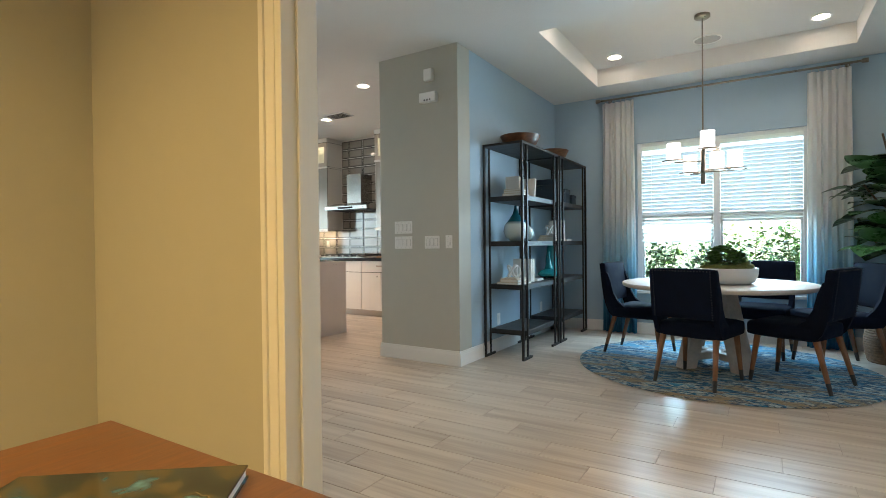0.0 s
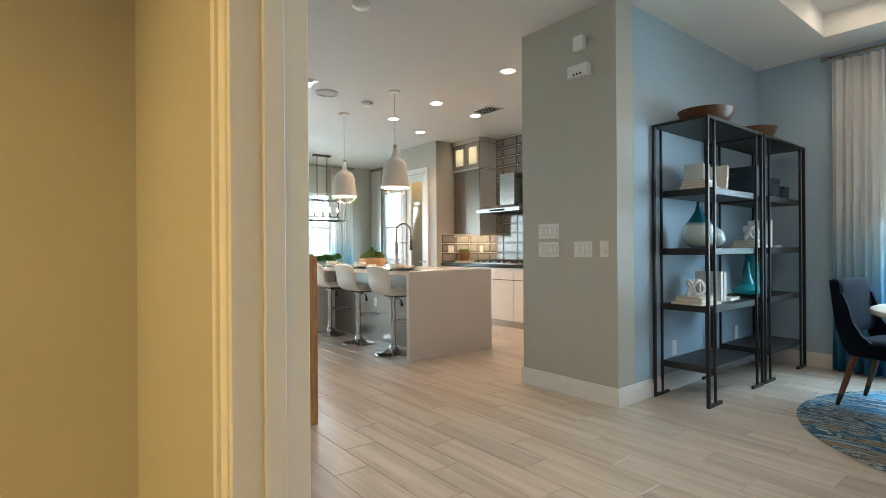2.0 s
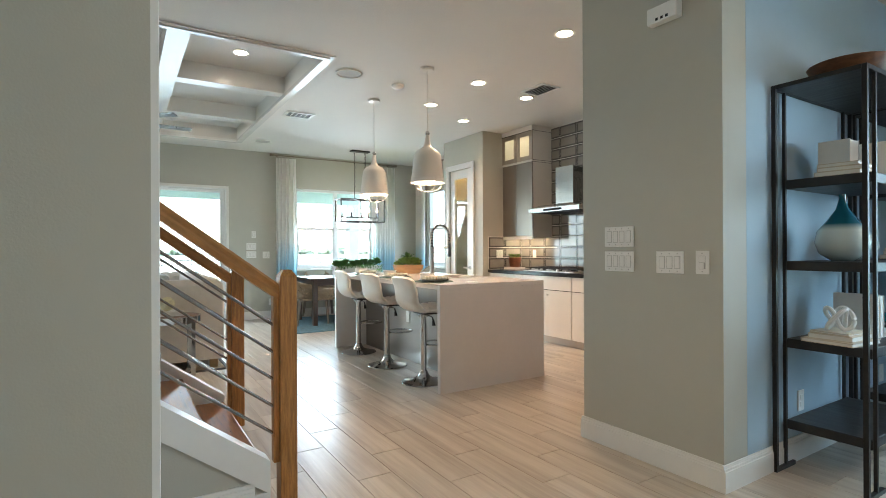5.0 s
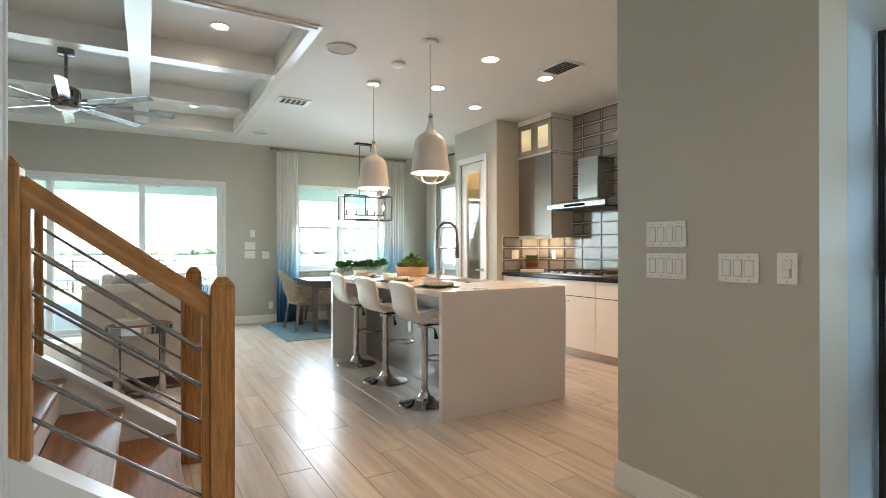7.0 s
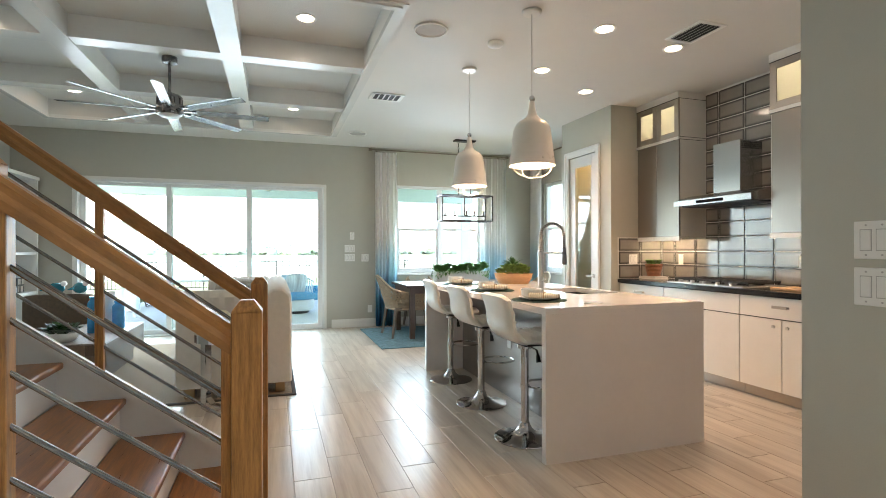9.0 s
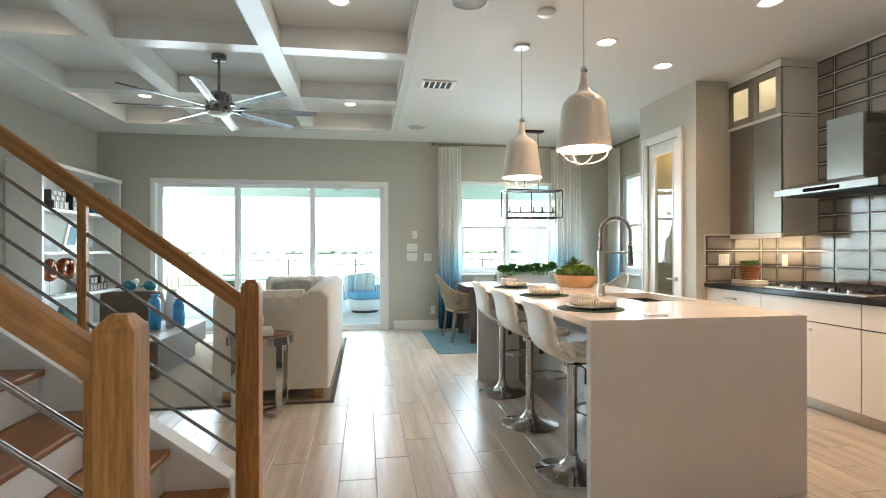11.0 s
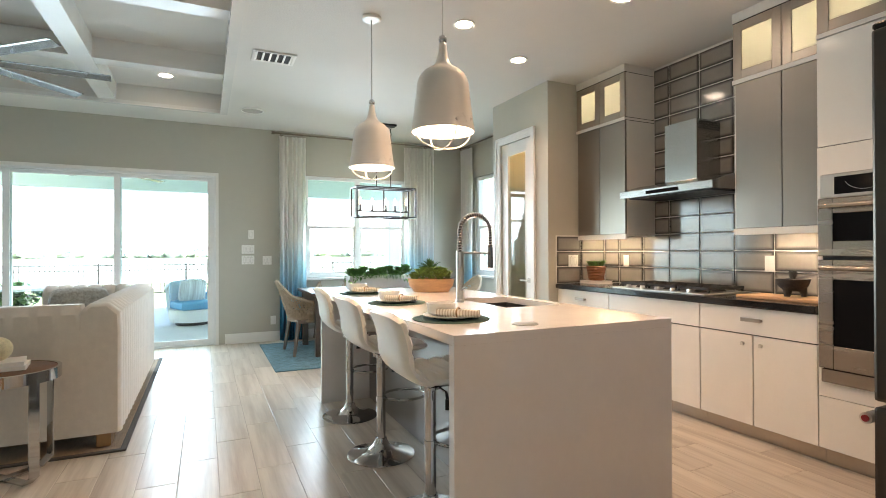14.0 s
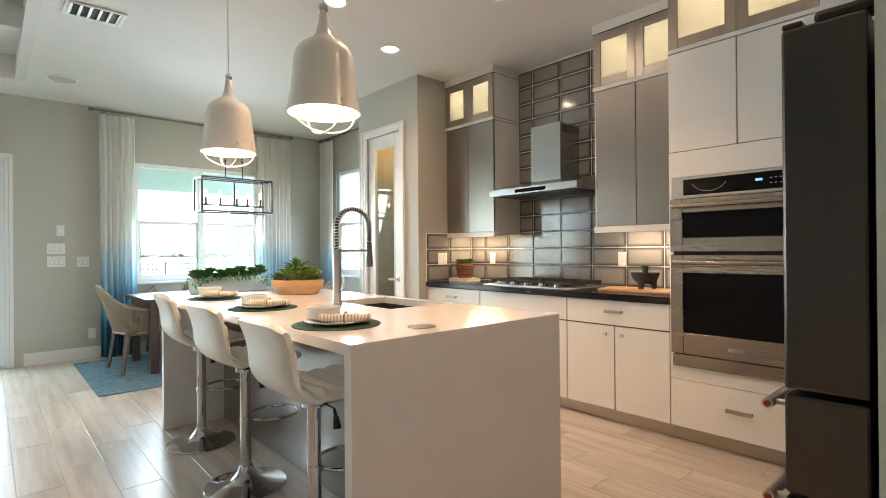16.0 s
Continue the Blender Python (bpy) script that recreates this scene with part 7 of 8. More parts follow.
for x, tw in ((-8.99, 12), (-9.31, -16)):
    t = thing("ring_sculpture", pose(x, by, S3, 0, 0, tw), "glossy copper ring sculpture on a stand", "sculpture", "copper ring sculptures")
    part("base", B((-0.06, 0.06, -0.035, 0.035, 0, 0.015), bevel=0.002), chrome, t)
    part("stem", R(((0, 0, 0.015), (0, 0, 0.20), 0.004)), chrome, t)
    part("ring", sweep([((0.085 + 0.012 * math.sin(3 * a)) * math.cos(a), 0.018 * math.sin(2 * a), 0.315 + (0.085 + 0.012 * math.sin(3 * a)) * math.sin(a)) for a in (2 * math.pi * k / 36 for k in range(36))], 0.052, 10, True), copper, t, "copper glazed ring")
decor_box(-9.77, by + 0.03, S3, 0.30, 0.16, 0.09, 1)
decor_box(-9.80, by + 0.01, S3 + 0.0905, 0.22, 0.14, 0.09, 1)
decor_box(-10.06, by, S3, 0.20, 0.16, 0.19, 2, "tall bone and dark horn inlaid decor box")
solo("celadon_jar", lathe([(0.0, 0.0), (0.09, 0.0), (0.13, 0.06), (0.145, 0.15), (0.12, 0.23), (0.06, 0.28), (0.045, 0.30), (0.05, 0.32), (0.0, 0.31)], 36), mat("celadon_glaze", (0.10, 0.26, 0.26), 0.35, var=0.2, bump=0), "celadon green glazed jar", "vase", (-9.26, by, S4))
t = thing("potted_succulent", (-9.57, by, S4), "spiky succulent in a small brown woven basket", "plant")
part("pot", lathe([(0.0, 0.0), (0.085, 0.0), (0.105, 0.16), (0.095, 0.16), (0.0, 0.15)], 24), MATS["red_brown_wicker"] if "red_brown_wicker" in MATS else wicker, t, "woven basket")
bm = bmesh.new()
rosette(bm, (0, 0, 0.15), 0.13, random.Random(2), 5, 10, 0.25)
part("leaves", bm, leaf_dark, t)
# teal birds on the chair's broad back
bird_prof = [(0.0, 0.0), (0.03, 0.005), (0.055, 0.04), (0.055, 0.075), (0.035, 0.11), (0.02, 0.125), (0.0, 0.13)]
for y, tw in ((0.28, 80), (0.52, 60)):
    t = thing("bird_figurine", pose(-9.27, y, RG + 0.735, 0, 0, tw), "glossy teal and cream bird figurine", "ornament", "bird figurines")
    part("bird_body", lathe(bird_prof, 20, sx=1.7), jar_glaze, t)
    part("head", lathe([(0.032 * math.sin(math.pi * k / 10), 0.032 - 0.032 * math.cos(math.pi * k / 10)) for k in range(11)], 14, at=(0.085, 0, 0.085)), ceramic, t)
    part("tail", R(((-0.07, 0, 0.06), (-0.17, 0, 0.04), 0.025, 0.008)), jar_glaze, t)


# ---- breakfast nook ----
blue_rug = mat("blue_heathered_rug", (0.11, 0.205, 0.24), 0.95, var=0.7, scale=14, stretch=(5, 1, 1), bump=0.3, bscale=150)
solo("nook_rug", B((-10.20, -8.48, 4.01, 6.75, 0.0005, 0.012), bevel=0.004), blue_rug, "heathered blue rug under the nook table", "rug")
NZ = 0.0125
dark_wood = mat("dark_brown_wood", (0.05, 0.028, 0.018), 0.35, var=0.3, scale=8, stretch=(8, 1, 8))
nt_ = thing("nook_table", (-9.48, 5.42, NZ), "dark wood rectangular breakfast table", "table")
part("tabletop", B((-0.50, 0.50, -0.95, 0.95, 0.715, 0.75), bevel=0.003), dark_wood, nt_)
part("apron", B((-0.45, 0.45, -0.90, 0.90, 0.63, 0.7145)), dark_wood, nt_)
for x in (-0.42, 0.42):
    for y in (-0.86, 0.86):
        part("leg", B((x - 0.035, x + 0.035, y - 0.035, y + 0.035, 0, 0.7145), bevel=0.003), dark_wood, nt_)
rope = mat("natural_rope", (0.36, 0.285, 0.20), 0.9, var=0.25, scale=40, bump=0.3, bscale=200)
grey_wood = mat("weathered_grey_wood", (0.16, 0.13, 0.105), 0.6, var=0.25, scale=10, stretch=(6, 6, 1))


def woven_chair(m):
    """Faces +y; a wrapped rope tub on tapered legs."""
    t = thing("woven_armchair", m, "woven rope tub armchair on grey wood legs", "chair", "chairs round the nook table")
    part("seat_frame", B((-0.27, 0.27, -0.24, 0.28, 0.38, 0.42), bevel=0.006), grey_wood, t)
    part("seat_cushion", pad(-0.25, 0.25, -0.20, 0.26, 0.42, 0.49, 0.01, 6), rope, t, "woven seat")

    def rim(u, v):
        """u along the tub from one arm to the other, v upwards."""
        a = math.pi * (u - 0.5) * 1.25
        x = 0.30 * math.sin(a) * (1 + 0.12 * v)
        y = -0.04 - 0.24 * math.cos(a) * (1 + 0.12 * v) + (0.36 * max(0, abs(u - 0.5) - 0.24) / 0.26)
        top = 0.61 + 0.27 * math.cos(math.pi * (u - 0.5)) ** 4
        return Vector((x, y - 0.12 * v * math.cos(a), 0.40 + (top - 0.40) * v))
    bm = bmesh.new()
    n = 52
    for k in range(n + 1):
        for s in (-1, 1):
            pts = [rim(min(1, max(0, k / n + s * 0.035 * (j / 6 - 0.5))), j / 6) for j in range(7)]
            sweep(pts, 0.0062, 5, bm=bm)
    part("rope_weave", bm, rope, t, "criss-crossed natural rope")
    for j in range(1, 9):
        for u0, u1 in ((0.0, 0.22), (0.78, 1.0)):
            part("arm_band", sweep([rim(u0 + (u1 - u0) * k / 8, j / 9) for k in range(9)], 0.0065, 5), rope, t)
    part("rim", sweep([rim(k / 30, 1.0) for k in range(31)], 0.016, 8), rope, t, "rope-wrapped rim")
    part("base_rim", sweep([rim(k / 30, 0.02) for k in range(31)], 0.016, 8), rope, t)
    for sx, sy in ((-1, -1), (1, -1), (-1, 1), (1, 1)):
        part("leg", R(((sx * 0.275, sy * 0.26 - 0.02, 0), (sx * 0.235, sy * 0.22, 0.40), 0.018, 0.029), seg=4), grey_wood, t)
    return t


wc = woven_chair(pose(-9.43, 4.56, NZ, 0, 0, 4))
copy_thing(wc, pose(-8.80, 5.75, NZ, 0, 0, 90))
copy_thing(wc, pose(-10.12, 5.05, NZ, 0, 0, -90))
copy_thing(wc, pose(-10.12, 5.80, NZ, 0, 0, -90))
copy_thing(wc, pose(-9.48, 6.52, NZ, 0, 0, 180))

leaf_box = mat("fresh_green_leaf", (0.10, 0.25, 0.055), 0.45, var=0.35, scale=20, rnd=0.35)
pln = thing("long_planter", (-9.45, 5.44, NZ + 0.7505), "long white planter box full of green foliage", "planter")
part("box", B((-0.09, 0.09, -0.42, 0.42, 0, 0.012), (-0.09, -0.078, -0.42, 0.42, 0.012, 0.17), (0.078, 0.09, -0.42, 0.42, 0.012, 0.17), (-0.078, 0.078, -0.42, -0.408, 0.012, 0.17), (-0.078, 0.078, 0.408, 0.42, 0.012, 0.17), bevel=0.002), ceramic, pln)
part("soil", B((-0.077, 0.077, -0.407, 0.407, 0.0125, 0.15)), moss, pln)
rnd = random.Random(21)
bm = bmesh.new()
for k in range(120):
    y = rnd.uniform(-0.40, 0.40)
    lift = 0.03 * math.sin(y * 23) + 0.03 * math.sin(y * 51 + 1)
    rosette(bm, (rnd.uniform(-0.06, 0.06), y, rnd.uniform(0.15, 0.22) + lift * 0.6), rnd.uniform(0.08, 0.14), rnd, 4, 7, 0.28, 0.75)
for k in range(260):
    y = rnd.uniform(-0.43, 0.43)
    s = rnd.choice((-1, 1))
    d = rnd.uniform(0, 1)
    at = (s * (0.07 + 0.05 * d), y, 0.20 - 0.12 * d * (1.0 if abs(y) > 0.3 else 0.5))
    blade(bm, at, (s, rnd.uniform(-1, 1), rnd.uniform(-0.4, 0.6)), rnd.uniform(0.03, 0.06), 0.022, 0.6, 3)
part("foliage", bm, leaf_box, pln, "dense green foliage")["kind"] = "stuff"

ln = thing("lantern_chandelier", (-9.5, 5.52, CEIL), "black open-box linear chandelier with candle bulbs", "chandelier")
part("canopy", B((-0.06, 0.06, -0.17, 0.17, -0.025, -0.0005), bevel=0.004), black_metal, ln)
for s in (-1, 1):
    bm = bmesh.new()
    for k in range(15):
        z = -0.04 - k * 0.042
        pts = [((0.011 * math.cos(a) if k % 2 else 0), s * 0.10 + (0 if k % 2 else 0.011 * math.cos(a)), z + 0.028 * math.sin(a)) for a in (2 * math.pi * j / 10 for j in range(10))]
        sweep(pts, 0.003, 5, True, bm)
    part("chain", bm, black_metal, ln, "black chain")
    part("stem", R(((0, s * 0.10, -0.63), (0, s * 0.10, -0.87), 0.006)), black_metal, ln)
z0, z1 = -1.25, -0.865
q = 0.009
bars = []
for x in (-0.14, 0.14):
    for z in (z0, z1):
        bars.append((x - q, x + q, -0.405, 0.405, z - q, z + q))
    for y in (-0.405, 0.405):
        bars.append((x - q, x + q, y - q, y + q, z0, z1))
for y in (-0.405, 0.405):
    for z in (z0, z1):
        bars.append((-0.14, 0.14, y - q, y + q, z - q, z + q))
bars.append((-q, q, -0.36, 0.36, -1.18, -1.165))
bars.append((-q, q, -0.405, 0.405, z1 - q, z1 + q))
bars.append((-q, q, -q, q, -1.165, z1))
part("box_frame", B(*bars, bevel=0.001), black_metal, ln, "black metal box frame")
bulb_glow = mat("candle_bulb", (1, 0.9, 0.7), emit=2.0, ecol=(1.0, 0.75, 0.42), bump=0)
for k in range(5):
    y = -0.32 + 0.16 * k
    if k == 2:
        y += 0.03
    part("candle_sleeve", R(((0, y, -1.165), (0, y, -1.08), 0.011), ((0, y, -1.17), (0, y, -1.155), 0.022)), black_metal, ln)
    part("bulb", lathe([(0.0, -1.08), (0.011, -1.078), (0.017, -1.045), (0.010, -1.01), (0.0, -0.99)], 12, at=(0, y, 0)), bulb_glow, ln, "glowing candle bulb")
nl = new("lantern_lamp", bpy.data.lights.new("lantern_lamp", "POINT"))
nl.data.energy, nl.data.color, nl.data.shadow_soft_size = 2.0 * LAMPS, WARM, 0.15
nl.location = (-9.5, 5.52, 1.85)

# ---- on the island and the counter ----
green_mat = mat("dark_green_placemat", (0.02, 0.06, 0.04), 0.9, var=0.3, scale=40, bump=0.3, bscale=200)


def stripe_mat():
    m = mat("striped_napkin", (0.7, 0.66, 0.58), 0.9, bump=0.1, bscale=300)
    nt = m.node_tree
    tc = nt.nodes.new("ShaderNodeTexCoord")
    wv = nt.nodes.new("ShaderNodeTexWave")
    wv.inputs["Scale"].default_value = 22
    nt.links.new(tc.outputs["Object"], wv.inputs["Vector"])
    ra = nt.nodes.new("ShaderNodeValToRGB")
    ra.color_ramp.elements[0].position, ra.color_ramp.elements[0].color = 0.35, (0.50, 0.43, 0.34, 1)
    ra.color_ramp.elements[1].position, ra.color_ramp.elements[1].color = 0.5, (0.72, 0.68, 0.60, 1)
    nt.links.new(wv.outputs["Fac"], ra.inputs[0])
    nt.links.new(ra.outputs[0], nt.nodes["Principled BSDF"].inputs["Base Color"])
    return m


napkin_cloth = stripe_mat()
for x, y in ((-5.21, 4.43), (-6.07, 4.46), (-6.89, 4.475)):
    solo("placemat", lathe([(0.0, 0.0003), (0.185, 0.0003), (0.187, 0.003), (0.183, 0.005), (0.0, 0.005)], 48), green_mat, "round dark green woven placemat", "placemat", (x, y, 0.914), "place settings")
    solo("dinner_plate", lathe([(0.0, 0.0), (0.07, 0.0), (0.135, 0.014), (0.138, 0.018), (0.13, 0.018), (0.07, 0.006), (0.0, 0.005)], 48), ceramic, "white ceramic dinner plate", "plate", (x, y, 0.9193), "place settings")
    solo("soup_bowl", lathe([(0.0, 0.0), (0.045, 0.0), (0.066, 0.012), (0.072, 0.060), (0.067, 0.060), (0.062, 0.016), (0.0, 0.008)], 36), ceramic, "white ceramic bowl on a plate", "bowl", (x - 0.075, y - 0.02, 0.9262), "place settings")
    nk = thing("napkin", pose(x + 0.045, y + 0.015, 0.9475, 0, 0, 48), "rolled striped linen napkin in a ring", "napkin", "place settings")
    bm = bmesh.new()
    for dy, dz, r in ((-0.010, -0.001, 0.018), (0.013, 0.0, 0.0165)):
        sweep([(-0.105 + 0.21 * k / 12, dy + 0.004 * math.sin(k), dz + 0.002 * math.sin(k * 1.7)) for k in range(13)], r, 10, bm=bm)
    part("cloth", bm, napkin_cloth, nk)
    part("ring", sweep([(0.0, 0.036 * math.cos(a) + 0.002, 0.002 + 0.0225 * math.sin(a)) for a in (2 * math.pi * k / 24 for k in range(24))], 0.004, 6, True), brass, nk, "brass napkin ring")

lightwood = mat("light_mango_wood", (0.50, 0.29, 0.14), 0.5, var=0.2, scale=6, stretch=(1, 1, 5))
wb = thing("wooden_planter", pose(-6.82, 5.03, 0.9145, 0, 0, 45), "oval wooden bowl of green succulents on the island", "planter")
part("bowl", lathe([(0.0, 0.0), (0.15, 0.0), (0.185, 0.05), (0.20, 0.105), (0.185, 0.105), (0.17, 0.06), (0.0, 0.05)], 44, sy=0.72), lightwood, wb, "pale carved wooden bowl")
rnd = random.Random(31)
bm = bmesh.new()
for k in range(120):
    a, r = rnd.uniform(0, 6.28), 0.165 * math.sqrt(rnd.random())
    rosette(bm, (r * math.cos(a), 0.72 * r * math.sin(a), 0.085 + rnd.uniform(0.0, 0.05) + 0.05 * (1 - (r / 0.165) ** 2)), rnd.uniform(0.045, 0.07), rnd, 4, 6, 0.4, 0.8)
part("foliage", bm, mat("yellow_green_leaf", (0.24, 0.36, 0.085), 0.5, var=0.3, scale=20, rnd=0.35), wb, "green succulent mound")
bm = bmesh.new()
for k in range(38):
    a, el = rnd.uniform(0, 6.28), rnd.uniform(0.25, 1.4)
    blade(bm, (0.0, 0, 0.175), (math.cos(a) * math.cos(el), math.sin(a) * math.cos(el), math.sin(el)), rnd.uniform(0.11, 0.16), 0.024, 0.25, 4, 0.5)
part("spiky_plant", bm, leaf_dark, wb)

book_stack(-7.0, 6.93, 0.9145, [(0.26, 0.20, 0.03)], 0, material=ceramic)
sp_ = thing("potted_succulent", Matrix.Translation((-7.0, 6.93, 0.9452)) @ Matrix.Scale(1.25, 4), "green succulent in a brown woven pot", "plant")
bm = bmesh.new()
for j in range(9):
    z = 0.008 + j * 0.0125
    sweep([((0.052 + 0.0022 * j + 0.002 * ((k + j) % 2)) * Vector((math.cos(2 * math.pi * k / 28), math.sin(2 * math.pi * k / 28), 0)) + Vector((0, 0, z))) for k in range(28)], 0.0075, 5, True, bm)
part("pot", bm, mat("red_brown_wicker", (0.20, 0.075, 0.03), 0.7, var=0.3, scale=40, bump=0.2, bscale=80), sp_, "woven pot")
part("soil", lathe([(0.0, 0.10), (0.066, 0.10), (0.05, 0.004), (0.0, 0.004)], 20), moss, sp_)
bm = bmesh.new()
rnd = random.Random(4)
for k in range(9):
    a = rnd.uniform(0, 6.28)
    rosette(bm, (0.04 * math.cos(a), 0.04 * math.sin(a), 0.105), 0.075, rnd, 4, 6, 0.5, 0.95)
part("leaves", bm, leaf_mid, sp_)
cb = thing("cutting_board", (-5.08, 6.83, 0.9145), "wooden cutting board with rounded edges", "cutting board")
part("board", B((-0.27, 0.27, -0.13, 0.15, 0, 0.022), bevel=0.006, seg=2), lightwood, cb)
stone = mat("rough_basalt", (0.06, 0.056, 0.052), 0.9, var=0.4, scale=60, bump=0.5, bscale=150)
mo = thing("stone_mortar", (-5.06, 6.86, 0.937), "rough grey stone mortar on three feet with pestle", "mortar")
part("bowl", lathe([(0.0, 0.035), (0.05, 0.035), (0.085, 0.07), (0.10, 0.115), (0.086, 0.115), (0.06, 0.075), (0.0, 0.065)], 32), stone, mo)
for k in range(3):
    a = 2 * math.pi * k / 3 + 0.5
    part("foot", R(((0.062 * math.cos(a), 0.062 * math.sin(a), 0), (0.05 * math.cos(a), 0.05 * math.sin(a), 0.06), 0.017, 0.028)), stone, mo)
part("pestle", lathe([(0.0, 0.09), (0.022, 0.09), (0.018, 0.12), (0.026, 0.155), (0.02, 0.165), (0.0, 0.167)], 18), stone, mo)

# ---- study ----
desk_wood = mat("orange_cherry_wood", (0.20, 0.088, 0.036), 0.38, var=0.25, scale=6, stretch=(7, 0.8, 7), bump=0.02, alt=(0.135, 0.055, 0.02))
dk = thing("desk", (-0.98, 0.60, 0), "cherry wood writing desk", "desk")
part("desktop", B((-0.37, 0.37, -0.55, 0.42, 0.725, 0.76), bevel=0.004, seg=2), desk_wood, dk)
part("apron", B((-0.33, 0.33, -0.50, 0.37, 0.63, 0.7245)), desk_wood, dk)
for x in (-0.31, 0.31):
    for y in (-0.48, 0.35):
        part("leg", B((x - 0.03, x + 0.03, y - 0.03, y + 0.03, 0, 0.7245), bevel=0.004), desk_wood, dk)


def cover_mat():
    m = mat("printed_cover", (0.03, 0.035, 0.04), 0.2, bump=0, coat=0.4)
    nt = m.node_tree
    tc = nt.nodes.new("ShaderNodeTexCoord")
    no = nt.nodes.new("ShaderNodeTexNoise")
    no.inputs["Scale"].default_value, no.inputs["Detail"].default_value = 14, 6
    nt.links.new(tc.outputs["Object"], no.inputs["Vector"])
    ra = nt.nodes.new("ShaderNodeValToRGB")
    cr = ra.color_ramp
    cr.elements[0].position, cr.elements[0].color = 0.40, (0.006, 0.01, 0.012, 1)
    cr.elements[1].position, cr.elements[1].color = 0.72, (0.10, 0.28, 0.36, 1)
    for p, c in ((0.50, (0.02, 0.035, 0.025)), (0.56, (0.12, 0.08, 0.02)), (0.60, (0.03, 0.05, 0.04))):
        e = cr.elements.new(p)
        e.color = (*c, 1)
    nt.links.new(no.outputs["Fac"], ra.inputs[0])
    nt.links.new(ra.outputs[0], nt.nodes["Principled BSDF"].inputs["Base Color"])
    return m


mg = thing("picture_book", pose(-0.93, 0.80, 0.7605, 0, 0, 38), "dark glossy picture book lying on the desk", "book")
printed = cover_mat()
part("front_cover", B((-0.165, 0.165, -0.14, 0.12, 0.0161, 0.02), bevel=0.0008), printed, mg, "glossy printed cover")
part("back_cover", B((-0.165, 0.165, -0.14, 0.12, 0, 0.003)), printed, mg)
part("spine", B((-0.165, -0.161, -0.14, 0.12, 0.0031, 0.016)), printed, mg)
part("pages", B((-0.160, 0.162, -0.136, 0.116, 0.0032, 0.0158)), paper, mg)


# ---- outside ----
grass = mat("lawn", (0.17, 0.20, 0.10), 0.9, var=0.4, scale=0.6, bump=0.3, bscale=40, world_pos=True)
struct("ground", B((-1500, 1500, -1500, 1500, -0.6, -0.16)), grass, "mown lawn reaching the horizon", "ground")
concrete = mat("pale_patio_stone", (0.55, 0.52, 0.47), 0.7, var=0.1, scale=2, bump=0.1, bscale=40, world_pos=True)
struct("patio", B((-16.5, -10.631, -2.0, 7.6, -0.159, -0.03)), concrete, "pale stone patio slab", "patio")
water = mat("lake_water", (0.30, 0.36, 0.38), 0.08, var=0.2, scale=0.2, bump=0.4, bscale=1.5, world_pos=True)
struct("water", B((-150, -30, -400, 400, -0.159, -0.13)), water, "bright lake beyond the fence", "water")
lanai = mat("lanai_ceiling_paint", (0.62, 0.72, 0.72), 0.7, var=0.03, world_pos=True)
struct("lanai_ceiling", B((-14.6, -10.631, -2.0, 7.6, 3.02, 3.14), (-14.6, -14.35, -2.0, 7.6, 2.45, 3.019)), lanai, "pale aqua painted lanai ceiling and beam", "ceiling")
for y in (-0.16, 7.4):
    struct("lanai_post", B((-14.62, -14.33, y - 0.14, y + 0.14, -0.029, 2.449), bevel=0.01), trim_white, "square white lanai post", "post")
fan2 = copy_thing(fan, pose(-12.5, 2.2, 3.02, 0, 0, 10))
tagged(fan2, "brushed nickel fan under the patio ceiling", "ceiling fan")

fence_black = mat("black_aluminium", (0.015, 0.015, 0.016), 0.5, bump=0)
fe = thing("fence", (-21.6, 0, -0.16), "black aluminium picket fence along the lake", "fence")
for k in range(12):
    y = -14 + 2.4 * k
    part("post", B((-0.025, 0.025, y - 0.025, y + 0.025, 0, 1.08)), fence_black, fe)
part("rail", B((-0.015, 0.015, -14, 12.4, 1.0, 1.03)), fence_black, fe)
part("rail", B((-0.015, 0.015, -14, 12.4, 0.84, 0.865)), fence_black, fe)
part("rail", B((-0.015, 0.015, -14, 12.4, 0.12, 0.15)), fence_black, fe)
pk = None
for k in range(220):
    y = -13.9 + 0.12 * k
    if pk is None:
        ob = part("picket", B((-0.008, 0.008, -0.009, 0.009, 0.1, 1.0)), fence_black, fe)
        pk = ob.data
        ob.location = (0, y, 0)
    else:
        ob = new("picket", pk)
        ob.parent = fe
        ob.location = (0, y, 0)


